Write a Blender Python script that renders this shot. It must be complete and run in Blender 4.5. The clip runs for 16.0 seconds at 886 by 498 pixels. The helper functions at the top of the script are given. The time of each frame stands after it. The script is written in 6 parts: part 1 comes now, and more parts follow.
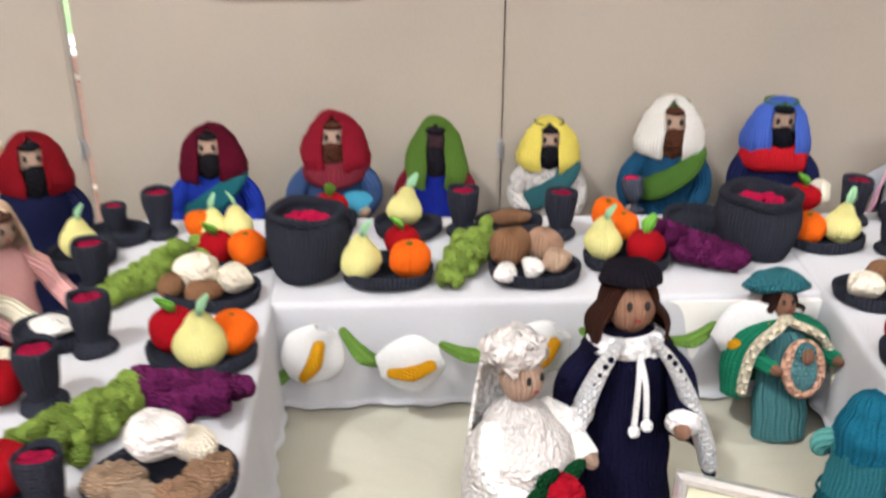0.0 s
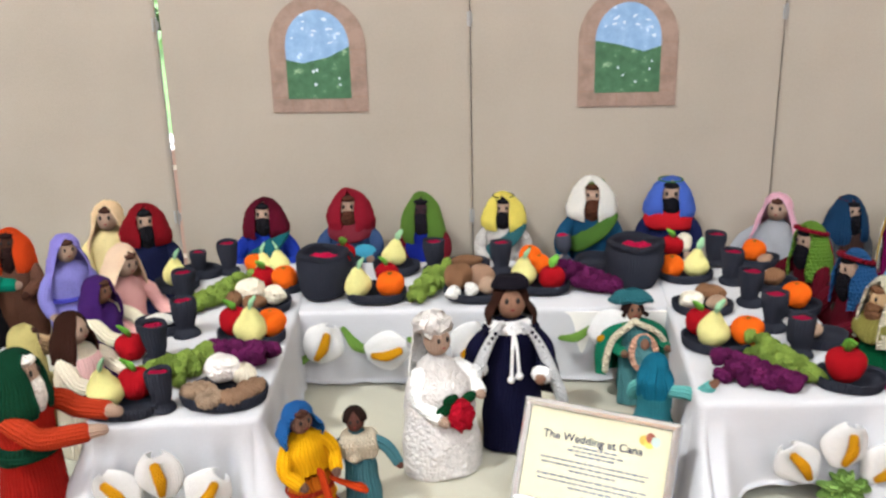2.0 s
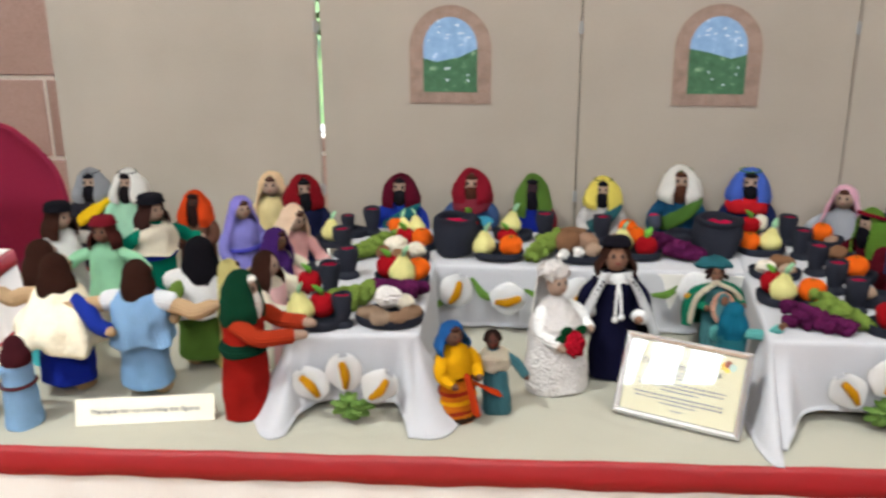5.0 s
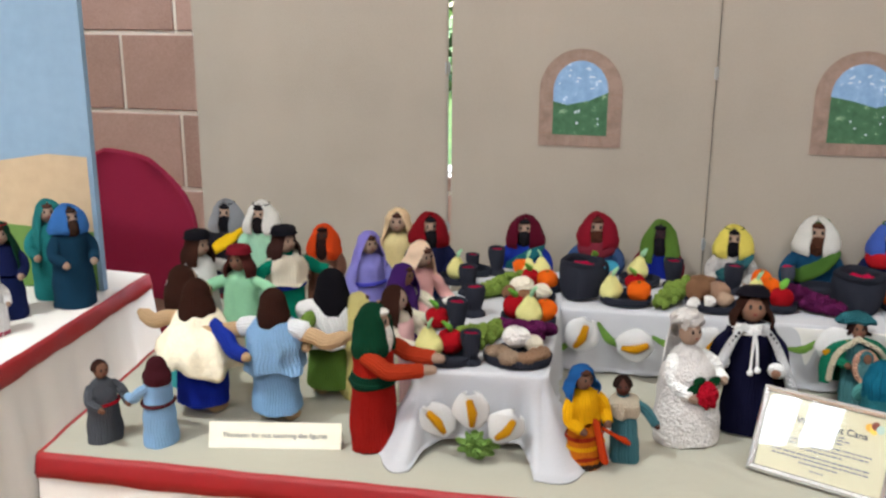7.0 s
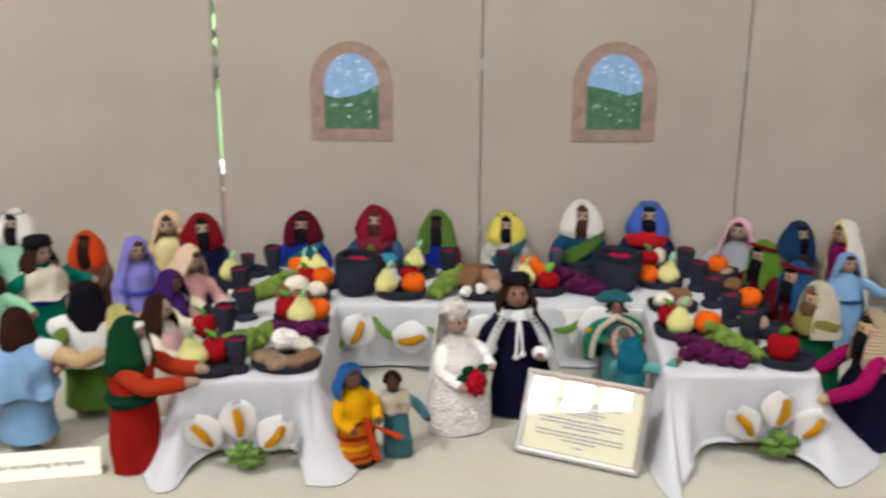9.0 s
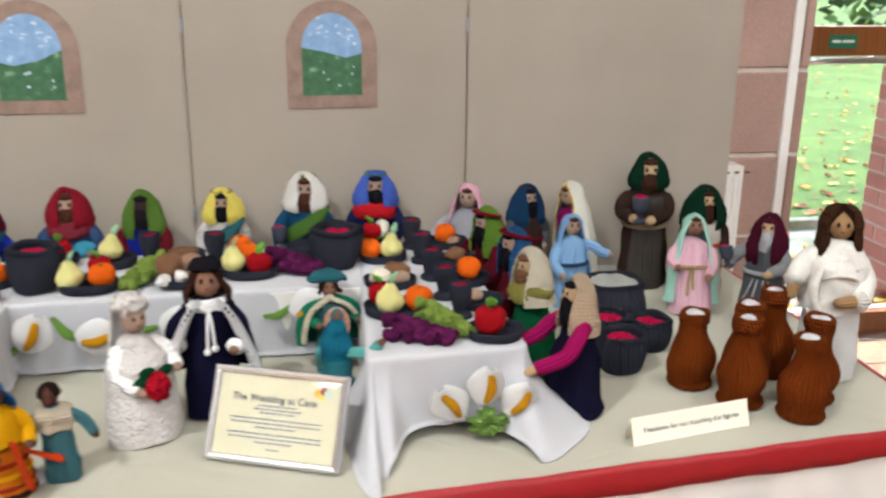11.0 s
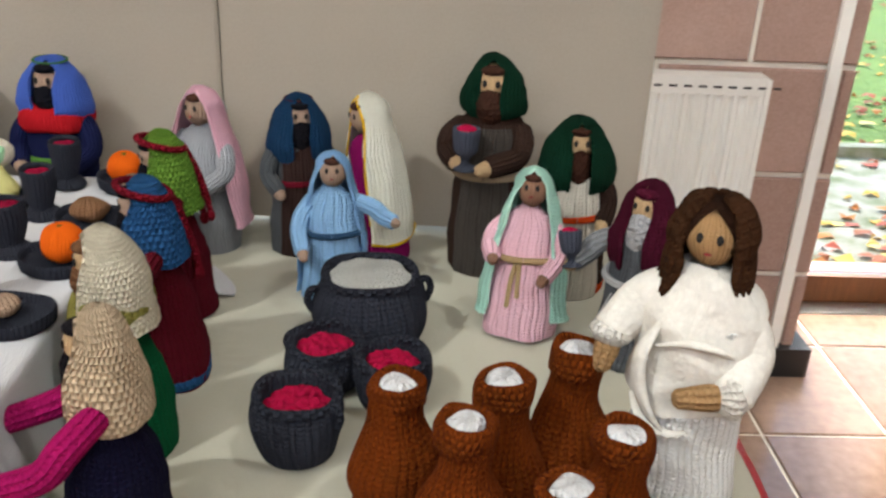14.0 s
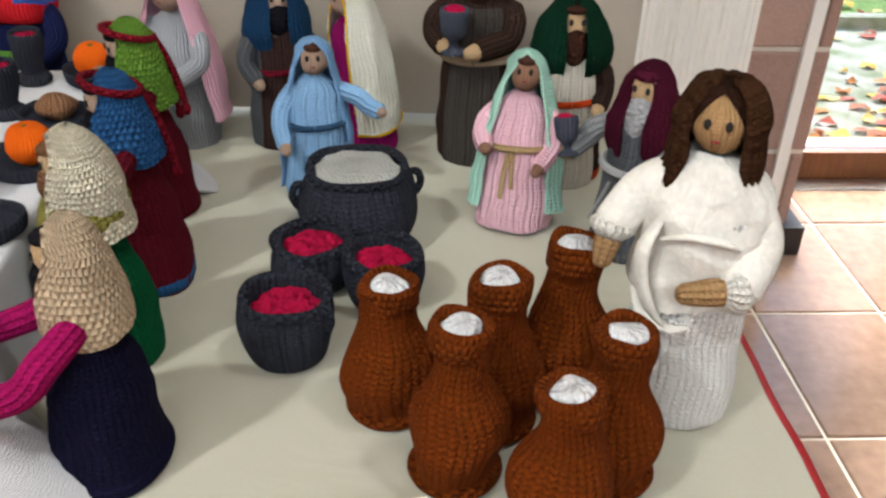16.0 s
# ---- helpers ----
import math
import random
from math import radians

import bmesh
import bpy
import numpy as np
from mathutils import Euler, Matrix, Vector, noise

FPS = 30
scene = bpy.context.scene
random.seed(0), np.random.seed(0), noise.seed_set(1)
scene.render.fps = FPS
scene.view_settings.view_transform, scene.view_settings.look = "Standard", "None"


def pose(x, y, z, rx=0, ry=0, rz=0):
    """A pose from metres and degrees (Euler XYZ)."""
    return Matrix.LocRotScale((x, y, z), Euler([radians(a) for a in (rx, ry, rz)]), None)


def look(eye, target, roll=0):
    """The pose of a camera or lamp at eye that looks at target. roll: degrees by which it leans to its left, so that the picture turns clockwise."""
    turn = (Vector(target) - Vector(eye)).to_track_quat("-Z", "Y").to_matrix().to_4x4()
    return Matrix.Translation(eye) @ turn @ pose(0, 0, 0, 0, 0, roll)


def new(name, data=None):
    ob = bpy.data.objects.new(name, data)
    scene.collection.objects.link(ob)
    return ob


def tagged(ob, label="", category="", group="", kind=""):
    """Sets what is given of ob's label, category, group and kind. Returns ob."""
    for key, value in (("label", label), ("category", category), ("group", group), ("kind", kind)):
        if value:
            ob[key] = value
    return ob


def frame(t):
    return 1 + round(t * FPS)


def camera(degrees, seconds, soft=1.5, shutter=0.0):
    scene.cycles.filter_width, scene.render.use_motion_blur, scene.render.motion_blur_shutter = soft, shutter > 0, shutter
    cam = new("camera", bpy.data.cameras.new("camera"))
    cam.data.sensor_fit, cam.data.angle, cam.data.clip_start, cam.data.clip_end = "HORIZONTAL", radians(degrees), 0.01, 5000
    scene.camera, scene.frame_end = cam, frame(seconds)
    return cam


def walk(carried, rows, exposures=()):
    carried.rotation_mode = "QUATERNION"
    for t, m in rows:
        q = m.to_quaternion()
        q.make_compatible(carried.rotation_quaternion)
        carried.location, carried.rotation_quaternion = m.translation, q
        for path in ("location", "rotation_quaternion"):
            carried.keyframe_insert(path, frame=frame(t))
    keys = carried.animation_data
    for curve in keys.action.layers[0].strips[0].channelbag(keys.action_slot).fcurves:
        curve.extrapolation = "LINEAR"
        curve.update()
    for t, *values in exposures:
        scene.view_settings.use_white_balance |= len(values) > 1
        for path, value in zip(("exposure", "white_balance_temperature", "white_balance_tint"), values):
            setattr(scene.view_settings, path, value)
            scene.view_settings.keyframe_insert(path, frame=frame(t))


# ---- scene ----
cam = camera(52.59, 16.0, soft=2.5, shutter=0.5)
PATH = [
    (0, (-0.0735, -1.0319, 0.4512), (-0.0694, 0.0708, -0.0222), 0.09),
    (0.5, (-0.0613, -1.1608, 0.4986), (-0.0967, -0.0256, 0.1112), -1.13),
    (1, (-0.0073, -1.2485, 0.5159), (-0.0569, -0.1050, 0.1553), -1.28),
    (1.5, (0.0248, -1.3510, 0.5235), (-0.0418, -0.2062, 0.1699), -0.62),
    (2, (0.0534, -1.4244, 0.5354), (-0.0297, -0.2839, 0.1715), -1.38),
    (2.5, (0.0626, -1.4821, 0.5418), (-0.0221, -0.3392, 0.1860), -1.14),
    (3, (0.0695, -1.5261, 0.5435), (-0.0341, -0.3870, 0.1806), -1.17),
    (3.5, (0.0481, -1.5746, 0.5541), (-0.0589, -0.4315, 0.2050), -0.50),
    (4, (0.0386, -1.6486, 0.5532), (-0.0634, -0.5084, 0.1933), -0.51),
    (4.5, (0.0242, -1.6793, 0.5577), (-0.0738, -0.5398, 0.1947), -0.50),
    (5, (-0.0024, -1.6889, 0.5547), (-0.1730, -0.5560, 0.1979), -0.30),
    (5.2, (-0.0133, -1.6892, 0.5544), (-0.2111, -0.5597, 0.2007), -0.12),
    (7.3, (-0.0405, -1.6991, 0.5503), (-0.3494, -0.5789, 0.2508), 0.25),
    (7.5, (-0.0341, -1.6965, 0.5526), (-0.3285, -0.5734, 0.2492), 0.21),
    (8, (-0.0178, -1.6900, 0.5579), (-0.2652, -0.5589, 0.2424), 0.01),
    (8.5, (0.0049, -1.6819, 0.5591), (-0.1658, -0.5382, 0.2384), -0.02),
    (9, (0.0229, -1.6681, 0.5611), (-0.0414, -0.5126, 0.2438), 0.24),
    (9.5, (0.0444, -1.6554, 0.5638), (0.0900, -0.4976, 0.2519), -0.06),
    (9.7, (0.0488, -1.6554, 0.5640), (0.1306, -0.4989, 0.2543), -0.08),
    (11.8, (0.3173, -1.3249, 0.5211), (0.5803, -0.2156, 0.1465), 1.62),
    (12, (0.3557, -1.2389, 0.5171), (0.6482, -0.1363, 0.1447), 1.91),
    (12.5, (0.4252, -1.0853, 0.4932), (0.7590, -0.0018, 0.0998), 2.25),
    (13, (0.5215, -1.0217, 0.4748), (0.7915, 0.0567, 0.0229), 2.11),
    (13.5, (0.6427, -1.0085, 0.4563), (0.7868, 0.0800, -0.0279), 2.73),
    (14, (0.7029, -1.0204, 0.4433), (0.7525, 0.0698, -0.0559), 2.71),
    (14.5, (0.7159, -1.0085, 0.4334), (0.7105, 0.0731, -0.0864), 1.88),
    (15, (0.7255, -1.0027, 0.4219), (0.7314, 0.0607, -0.1340), 1.77),
    (15.5, (0.7096, -0.9919, 0.4292), (0.7355, 0.0427, -0.1782), 1.15),
    (16, (0.7036, -0.9868, 0.4352), (0.7682, 0.0288, -0.2009), 1.78),
]
walk(cam, [(t, look(eye, target, roll)) for t, eye, target, roll in PATH], [(0.0, 1.68, 6500, 13), (0.5, 1.78, 6400, 11), (1.0, 1.75, 6400, 10), (2.0, 1.62, 6400, 10), (3.5, 1.40, 6400, 10), (5.0, 1.27, 6400, 9), (8.0, 1.12, 6400, 10), (9.0, 1.20, 6450, 10), (9.5, 1.38, 6450, 10), (12.0, 1.30, 6500, 10), (12.5, 1.38, 6550, 10), (13.0, 1.22, 6600, 9), (13.5, 1.16, 6600, 8), (14.5, 1.36, 6600, 8), (16.0, 1.28, 6500, 8)])

# ---- daylight, lamps and exposure ----
world = bpy.data.worlds.new("world")
scene.world = world
world.use_nodes = True
_nt = world.node_tree
_sky = _nt.nodes.new("ShaderNodeTexSky")
_sky.sky_type = "NISHITA"
_sky.sun_disc = False
_sky.sun_elevation = radians(32)
_sky.sun_rotation = radians(150)
_nt.links.new(_sky.outputs[0], _nt.nodes["Background"].inputs[0])
_nt.nodes["Background"].inputs[1].default_value = 0.42
sun_data = bpy.data.lights.new("sun", "SUN")
sun_data.energy, sun_data.angle, sun_data.color = 4.0, radians(8), (1.0, 0.95, 0.88)
sun = new("sun", sun_data)
sun.matrix_world = look((4, 9, 6), (2.6, 3, -0.7))

# the plan is drawn at five quarters of true size and set to true size at the end
TRUE = 0.8
CEIL = 4.7           # the ceiling, over the tabletop at z = 0
FLOOR = -0.95
PANELS = [(-2.1, -2.8), (2.5, -1.1), (-0.9, -3.8), (1.9, -3.8)]
for (_x, _y), _e in zip(PANELS, (62.0, 18.0, 4.0, 4.0)):
    _d = bpy.data.lights.new("ceiling_lamp", "AREA")
    _d.shape, _d.size, _d.size_y, _d.energy, _d.color = "RECTANGLE", 0.32, 0.16, _e, (0.965, 1.0, 0.975)
    new("ceiling_lamp", _d).matrix_world = look((_x, _y, CEIL - 0.09), (_x, _y, 0))
# the hall's high windows behind the walk
SOUTH = -5.6
HIGH = [(-4.25, -2.95), (-2.15, -0.85), (-0.05, 1.25), (2.05, 3.35)]
for (_x0, _x1), _e in zip(HIGH, (19.0, 20.0, 21.0, 21.0)):
    _d = bpy.data.lights.new("window_light", "AREA")
    _d.shape, _d.size, _d.size_y, _d.energy, _d.color = "RECTANGLE", 1.25, 1.25, _e, (0.92, 0.97, 1.0)
    new("window_light", _d).matrix_world = look(((_x0 + _x1) / 2, SOUTH - 0.17, 3.8), ((_x0 + _x1) / 2, SOUTH + 2, 3.8))

# ---- materials ----
def lin(h):
    c = [int(h[i:i + 2], 16) / 255 for i in (0, 2, 4)]
    return [x / 12.92 if x <= 0.04045 else ((x + 0.055) / 1.055) ** 2.4 for x in c]


class Nodes:
    """A small helper to write a node material."""
    def __init__(self, name, rough=0.6, metal=0.0):
        self.m = bpy.data.materials.new(name)
        self.m.use_nodes = True
        self.t = self.m.node_tree
        self.b = self.t.nodes["Principled BSDF"]
        self.b.inputs["Roughness"].default_value = rough
        self.b.inputs["Metallic"].default_value = metal

    def node(self, kind, ins=None):
        n = self.t.nodes.new("ShaderNode" + kind)
        for k, v in (ins or {}).items():
            if isinstance(v, tuple) and len(v) == 2 and hasattr(v[0], "outputs"):
                self.t.links.new(v[0].outputs[v[1]], n.inputs[k])
            elif hasattr(v, "outputs"):
                self.t.links.new(v.outputs[0], n.inputs[k])
            else:
                n.inputs[k].default_value = v
        return n

    def math(self, op, a, b=0.0, c=0.0):
        n = self.t.nodes.new("ShaderNodeMath")
        n.operation = op
        for i, v in enumerate((a, b, c)):
            if isinstance(v, tuple):
                self.t.links.new(v[0].outputs[v[1]], n.inputs[i])
            elif hasattr(v, "outputs"):
                self.t.links.new(v.outputs[0], n.inputs[i])
            else:
                n.inputs[i].default_value = v
        return n

    def ramp(self, fac, stops):
        n = self.t.nodes.new("ShaderNodeValToRGB")
        while len(n.color_ramp.elements) < len(stops):
            n.color_ramp.elements.new(0.5)
        for e, (p, c) in zip(n.color_ramp.elements, stops):
            e.position, e.color = p, (*c, 1)
        self.t.links.new(fac.outputs[0], n.inputs[0])
        return n

    def color(self, n, out=0):
        self.t.links.new(n.outputs[out], self.b.inputs["Base Color"])

    def bump(self, height, strength=0.4, dist=0.002, out=0):
        n = self.t.nodes.new("ShaderNodeBump")
        n.inputs["Strength"].default_value, n.inputs["Distance"].default_value = strength, dist
        self.t.links.new(height.outputs[out], n.inputs["Height"])
        self.t.links.new(n.outputs[0], self.b.inputs["Normal"])
        return n


def shade(c, k):
    return [max(0, min(1, x * k)) for x in c]


_yarns = {}


def yarn(hexcol, st=0.0042, kind="stock", fuzz=0.5):
    """Knitted wool; st is the width of a stitch. kind: stock, garter, rib, boucle."""
    key = (hexcol, st, kind)
    if key in _yarns:
        return _yarns[key]
    c = lin(hexcol)
    st = st * (1.4 if st >= 0.0045 else 1.2)
    k = Nodes("wool_" + kind, 0.92)
    k.b.inputs["Specular IOR Level"].default_value = 0.05
    uv = k.node("UVMap")
    wob = k.node("TexNoise", {"Vector": uv, "Scale": 45.0, "Detail": 2.0})
    sep = k.node("SeparateXYZ", {0: uv})
    u = k.math("MULTIPLY_ADD", wob, st * 0.5, (sep, 0))
    v = k.math("MULTIPLY_ADD", wob, st * 0.5, (sep, 1))
    col = k.math("PINGPONG", k.math("DIVIDE", u, st), 0.5)          # 0 between the columns, 0.5 on them
    if kind == "garter":
        vr = k.math("DIVIDE", v, st * 0.78)
        ur = k.math("MULTIPLY_ADD", k.math("FLOOR", vr), 0.5, k.math("DIVIDE", u, st * 0.78))
        cell = k.math("MULTIPLY", k.math("SINE", k.math("MULTIPLY", ur, 3.1416)), k.math("MULTIPLY_ADD", k.math("ABSOLUTE", k.math("SINE", k.math("MULTIPLY", vr, 3.1416))), 0.6, 0.4))
        height = k.math("MULTIPLY", k.math("POWER", k.math("ABSOLUTE", cell), 0.7), 1.2)
    elif kind in ("boucle", "plush"):
        vo = k.node("TexVoronoi", {"Vector": uv, "Scale": 1.0 / (st * 1.1)})
        height = k.math("MULTIPLY_ADD", wob, 2.0, k.math("MULTIPLY", (vo, 0), -1.6))
    else:
        ve = k.math("MULTIPLY_ADD", col, 0.9, k.math("DIVIDE", v, st * 0.72))     # each stitch is a V of two slanting legs
        row = k.math("POWER", k.math("ABSOLUTE", k.math("SINE", k.math("MULTIPLY", ve, 3.1416))), 0.7)
        valley = k.math("SMOOTH_MIN", k.math("MULTIPLY", col, 3.6), 1.0, 0.3)
        height = k.math("MULTIPLY_ADD", row, 0.42, k.math("MULTIPLY", valley, 0.65))
        if kind == "rib":
            rib = k.math("SINE", k.math("MULTIPLY", u, 6.2832 / (st * 1.6)))
            height = k.math("MULTIPLY_ADD", rib, 0.26, height)
    fine = k.node("TexNoise", {"Vector": uv, "Scale": 900.0, "Detail": 3.0})
    height = k.math("MULTIPLY_ADD", fine, fuzz, height)
    mid = k.node("TexNoise", {"Vector": uv, "Scale": 210.0, "Detail": 3.0})
    big = k.math("MULTIPLY_ADD", mid, 0.7, k.math("SUBTRACT", k.node("TexNoise", {"Vector": uv, "Scale": 22.0, "Detail": 2.0}), 0.35))
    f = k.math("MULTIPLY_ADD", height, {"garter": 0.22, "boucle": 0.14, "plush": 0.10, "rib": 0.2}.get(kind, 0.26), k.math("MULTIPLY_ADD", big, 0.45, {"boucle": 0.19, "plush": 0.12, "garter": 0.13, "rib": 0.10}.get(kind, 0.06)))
    # shade between stitches is put into the colour, weaker in pale wool
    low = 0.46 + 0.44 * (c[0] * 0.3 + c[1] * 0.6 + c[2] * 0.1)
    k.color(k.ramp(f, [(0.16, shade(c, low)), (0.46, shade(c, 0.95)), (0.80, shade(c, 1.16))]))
    k.bump(height, 1.0, st * {"garter": 0.75, "boucle": 0.5, "plush": 0.10, "rib": 0.5}.get(kind, 0.6))
    _yarns[key] = k.m
    return k.m


def flat(name, hexcol, rough=0.5, metal=0.0, grain=80.0, depth=0.06, bump=0.0):
    c = lin(hexcol)
    k = Nodes(name, rough, metal)
    g = k.node("TexCoord")
    n1 = k.node("TexNoise", {"Vector": (g, 3), "Scale": grain, "Detail": 4.0})
    n2 = k.node("TexNoise", {"Vector": (g, 3), "Scale": grain / 14, "Detail": 3.0})
    f = k.math("MULTIPLY_ADD", n1, 0.5, k.math("MULTIPLY", n2, 0.5))
    k.color(k.ramp(f, [(0.25, shade(c, 1 - depth * 2)), (0.5, c), (0.75, shade(c, 1 + depth * 2))]))
    if bump:
        k.bump(n1, 0.5, bump)
    return k.m


def weave(name, hexcol, pitch, rough=0.9, dist=0.0006, depth=0.12):
    c = lin(hexcol)
    k = Nodes(name, rough)
    g = k.node("TexCoord")
    s = k.node("SeparateXYZ", {0: (g, 3)})
    n0 = k.node("TexNoise", {"Vector": (g, 3), "Scale": 55.0, "Detail": 2.0})
    a = k.math("SINE", k.math("MULTIPLY_ADD", n0, 16.0, k.math("MULTIPLY", k.math("ADD", (s, 0), (s, 1)), 6.2832 / pitch)))
    b = k.math("SINE", k.math("MULTIPLY_ADD", n0, -16.0, k.math("MULTIPLY", k.math("ADD", (s, 2), (s, 1)), 6.2832 / pitch)))
    w = k.math("MULTIPLY", a, b)
    n1 = k.node("TexNoise", {"Vector": (g, 3), "Scale": 260.0, "Detail": 3.0})
    n2 = k.node("TexNoise", {"Vector": (g, 3), "Scale": 3.2, "Detail": 5.0})
    f = k.math("MULTIPLY_ADD", n1, 0.35, k.math("MULTIPLY_ADD", w, 0.06, k.math("MULTIPLY", n2, 0.6)))
    k.color(k.ramp(f, [(0.3, shade(c, 1 - depth)), (0.5, c), (0.7, shade(c, 1 + depth * 0.6))]))
    k.bump(k.math("MULTIPLY_ADD", n1, 0.8, w), 0.35, dist)
    return k.m


def glass_material():
    k = Nodes("clear_glass", 0.02)
    k.b.inputs["Transmission Weight"].default_value = 1.0
    k.b.inputs["IOR"].default_value = 1.45
    return k.m


GREY = "33353f"
M_board = weave("board_cloth", "9f9589", 0.0022, 0.9, 0.0003)
M_sheet = weave("table_paper_cloth", "a9a697", 0.0016, 0.8, 0.0001, 0.06)


def add_creases(m):
    """Soft folds and creases left in a cloth that lay folded, over its fine weave."""
    t = m.node_tree
    b = [q for q in t.nodes if q.type == "BUMP"][0]
    g = t.nodes.new("ShaderNodeTexCoord")
    w = t.nodes.new("ShaderNodeTexNoise")
    w.inputs["Scale"].default_value, w.inputs["Detail"].default_value, w.inputs["Distortion"].default_value = 7.0, 3.0, 1.2
    t.links.new(g.outputs[3], w.inputs["Vector"])
    v = t.nodes.new("ShaderNodeTexVoronoi")
    v.feature = "DISTANCE_TO_EDGE"
    v.inputs["Scale"].default_value = 3.4
    t.links.new(w.outputs["Color"], v.inputs["Vector"])
    mix = t.nodes.new("ShaderNodeMath")
    mix.operation = "MULTIPLY_ADD"
    mix.inputs[1].default_value = 0.08
    t.links.new(v.outputs[0], mix.inputs[0])
    t.links.new(w.outputs[0], mix.inputs[2])
    b2 = t.nodes.new("ShaderNodeBump")
    b2.inputs["Strength"].default_value, b2.inputs["Distance"].default_value = 0.6, 0.006
    t.links.new(mix.outputs[0], b2.inputs["Height"])
    t.links.new(b2.outputs[0], b.inputs["Normal"])


add_creases(M_sheet)
M_ribbon = weave("red_satin", "960f18", 0.0016, 0.45, 0.0002, 0.15)
M_hinge = flat("hinge_steel", "a2a3a4", 0.4, 0.5)
M_glass = glass_material()


def wood(name, dark, light, scale=6.0, rough=0.35, axis=(1.0, 12.0, 12.0)):
    k = Nodes(name, rough)
    g = k.node("TexCoord")
    mp = k.node("Mapping", {"Vector": (g, 3), "Scale": axis})
    n1 = k.node("TexNoise", {"Vector": mp, "Scale": scale, "Detail": 6.0, "Distortion": 0.6})
    n2 = k.node("TexNoise", {"Vector": mp, "Scale": scale * 9, "Detail": 3.0})
    oi = k.node("ObjectInfo")
    f = k.math("MULTIPLY_ADD", n2, 0.3, k.math("MULTIPLY_ADD", (oi, 5), 0.25, k.math("MULTIPLY", n1, 0.7)))
    k.color(k.ramp(f, [(0.3, lin(dark)), (0.8, lin(light))]))
    k.bump(n2, 0.15, 0.0006)
    return k.m


def block_material(name, a, b, grain=140.0, bump=0.0012):
    k = Nodes(name, 0.85)
    g = k.node("TexCoord")
    oi = k.node("ObjectInfo")
    n1 = k.node("TexNoise", {"Vector": (g, 3), "Scale": grain, "Detail": 5.0})
    n2 = k.node("TexNoise", {"Vector": (g, 3), "Scale": 5.0, "Detail": 4.0})
    f = k.math("MULTIPLY_ADD", n1, 0.55, k.math("MULTIPLY_ADD", (oi, 5), 0.3, k.math("MULTIPLY", n2, 0.4)))
    k.color(k.ramp(f, [(0.32, lin(a)), (0.85, lin(b))]))
    k.bump(n1, 0.5, bump)
    return k.m


M_timber = wood("stained_door_timber", "4c2812", "7d4a22", 5.0, 0.35, (14.0, 14.0, 1.2))
M_block = block_material("stone_block", "8f7166", "b3958a")
M_brick = block_material("red_brick", "804638", "a96c5c", 90.0)
M_brickjoint = flat("brick_joint", "a58d80", 0.9, 0, 120.0, 0.1, 0.0006)
M_mortar = flat("mortar", "e2dace", 0.9, 0, 120.0, 0.08, 0.0006)
M_white = flat("white_gloss_paint", "ecebe6", 0.35, 0, 40.0, 0.02)
M_wall = flat("painted_wall", "a08c80", 0.8, 0, 60.0, 0.04, 0.0004)
M_black = flat("black_rubber", "18181a", 0.5)
M_steel = flat("brushed_steel", "c9ccd0", 0.28, 1.0, 60.0, 0.05)

# ---- building meshes ----
def spline(pts, n):
    """Points along a smooth curve through pts."""
    p = np.asarray(pts, float)
    if len(p) == 2:
        t = np.linspace(0, 1, n)[:, None]
        return p[0] * (1 - t) + p[1] * t
    q = np.vstack([2 * p[0] - p[1], p, 2 * p[-1] - p[-2]])
    out = []
    for s in np.linspace(0, len(p) - 1 - 1e-9, n):
        i = int(s)
        f = s - i
        a, b, c, d = q[i], q[i + 1], q[i + 2], q[i + 3]
        out.append(0.5 * (2 * b + (c - a) * f + (2 * a - 5 * b + 4 * c - d) * f * f + (3 * b - 3 * c + d - a) * f ** 3))
    return np.array(out)


def lumps(p, amp, size, seed=0.0):
    """Soft uneven offsets for an array of points."""
    x, y, z = (p[..., i] / size + seed for i in range(3))
    o = np.stack([np.sin(x * 1.7 + y * 2.3 + 1.1) + np.sin(z * 2.9 + y * 1.3), np.sin(y * 1.9 + z * 2.1 + 2.0) + np.sin(x * 2.7 - z), np.sin(z * 1.8 + x * 2.2) + np.sin(y * 2.6 + x * 0.7)], -1)
    return p + o * amp * 0.5


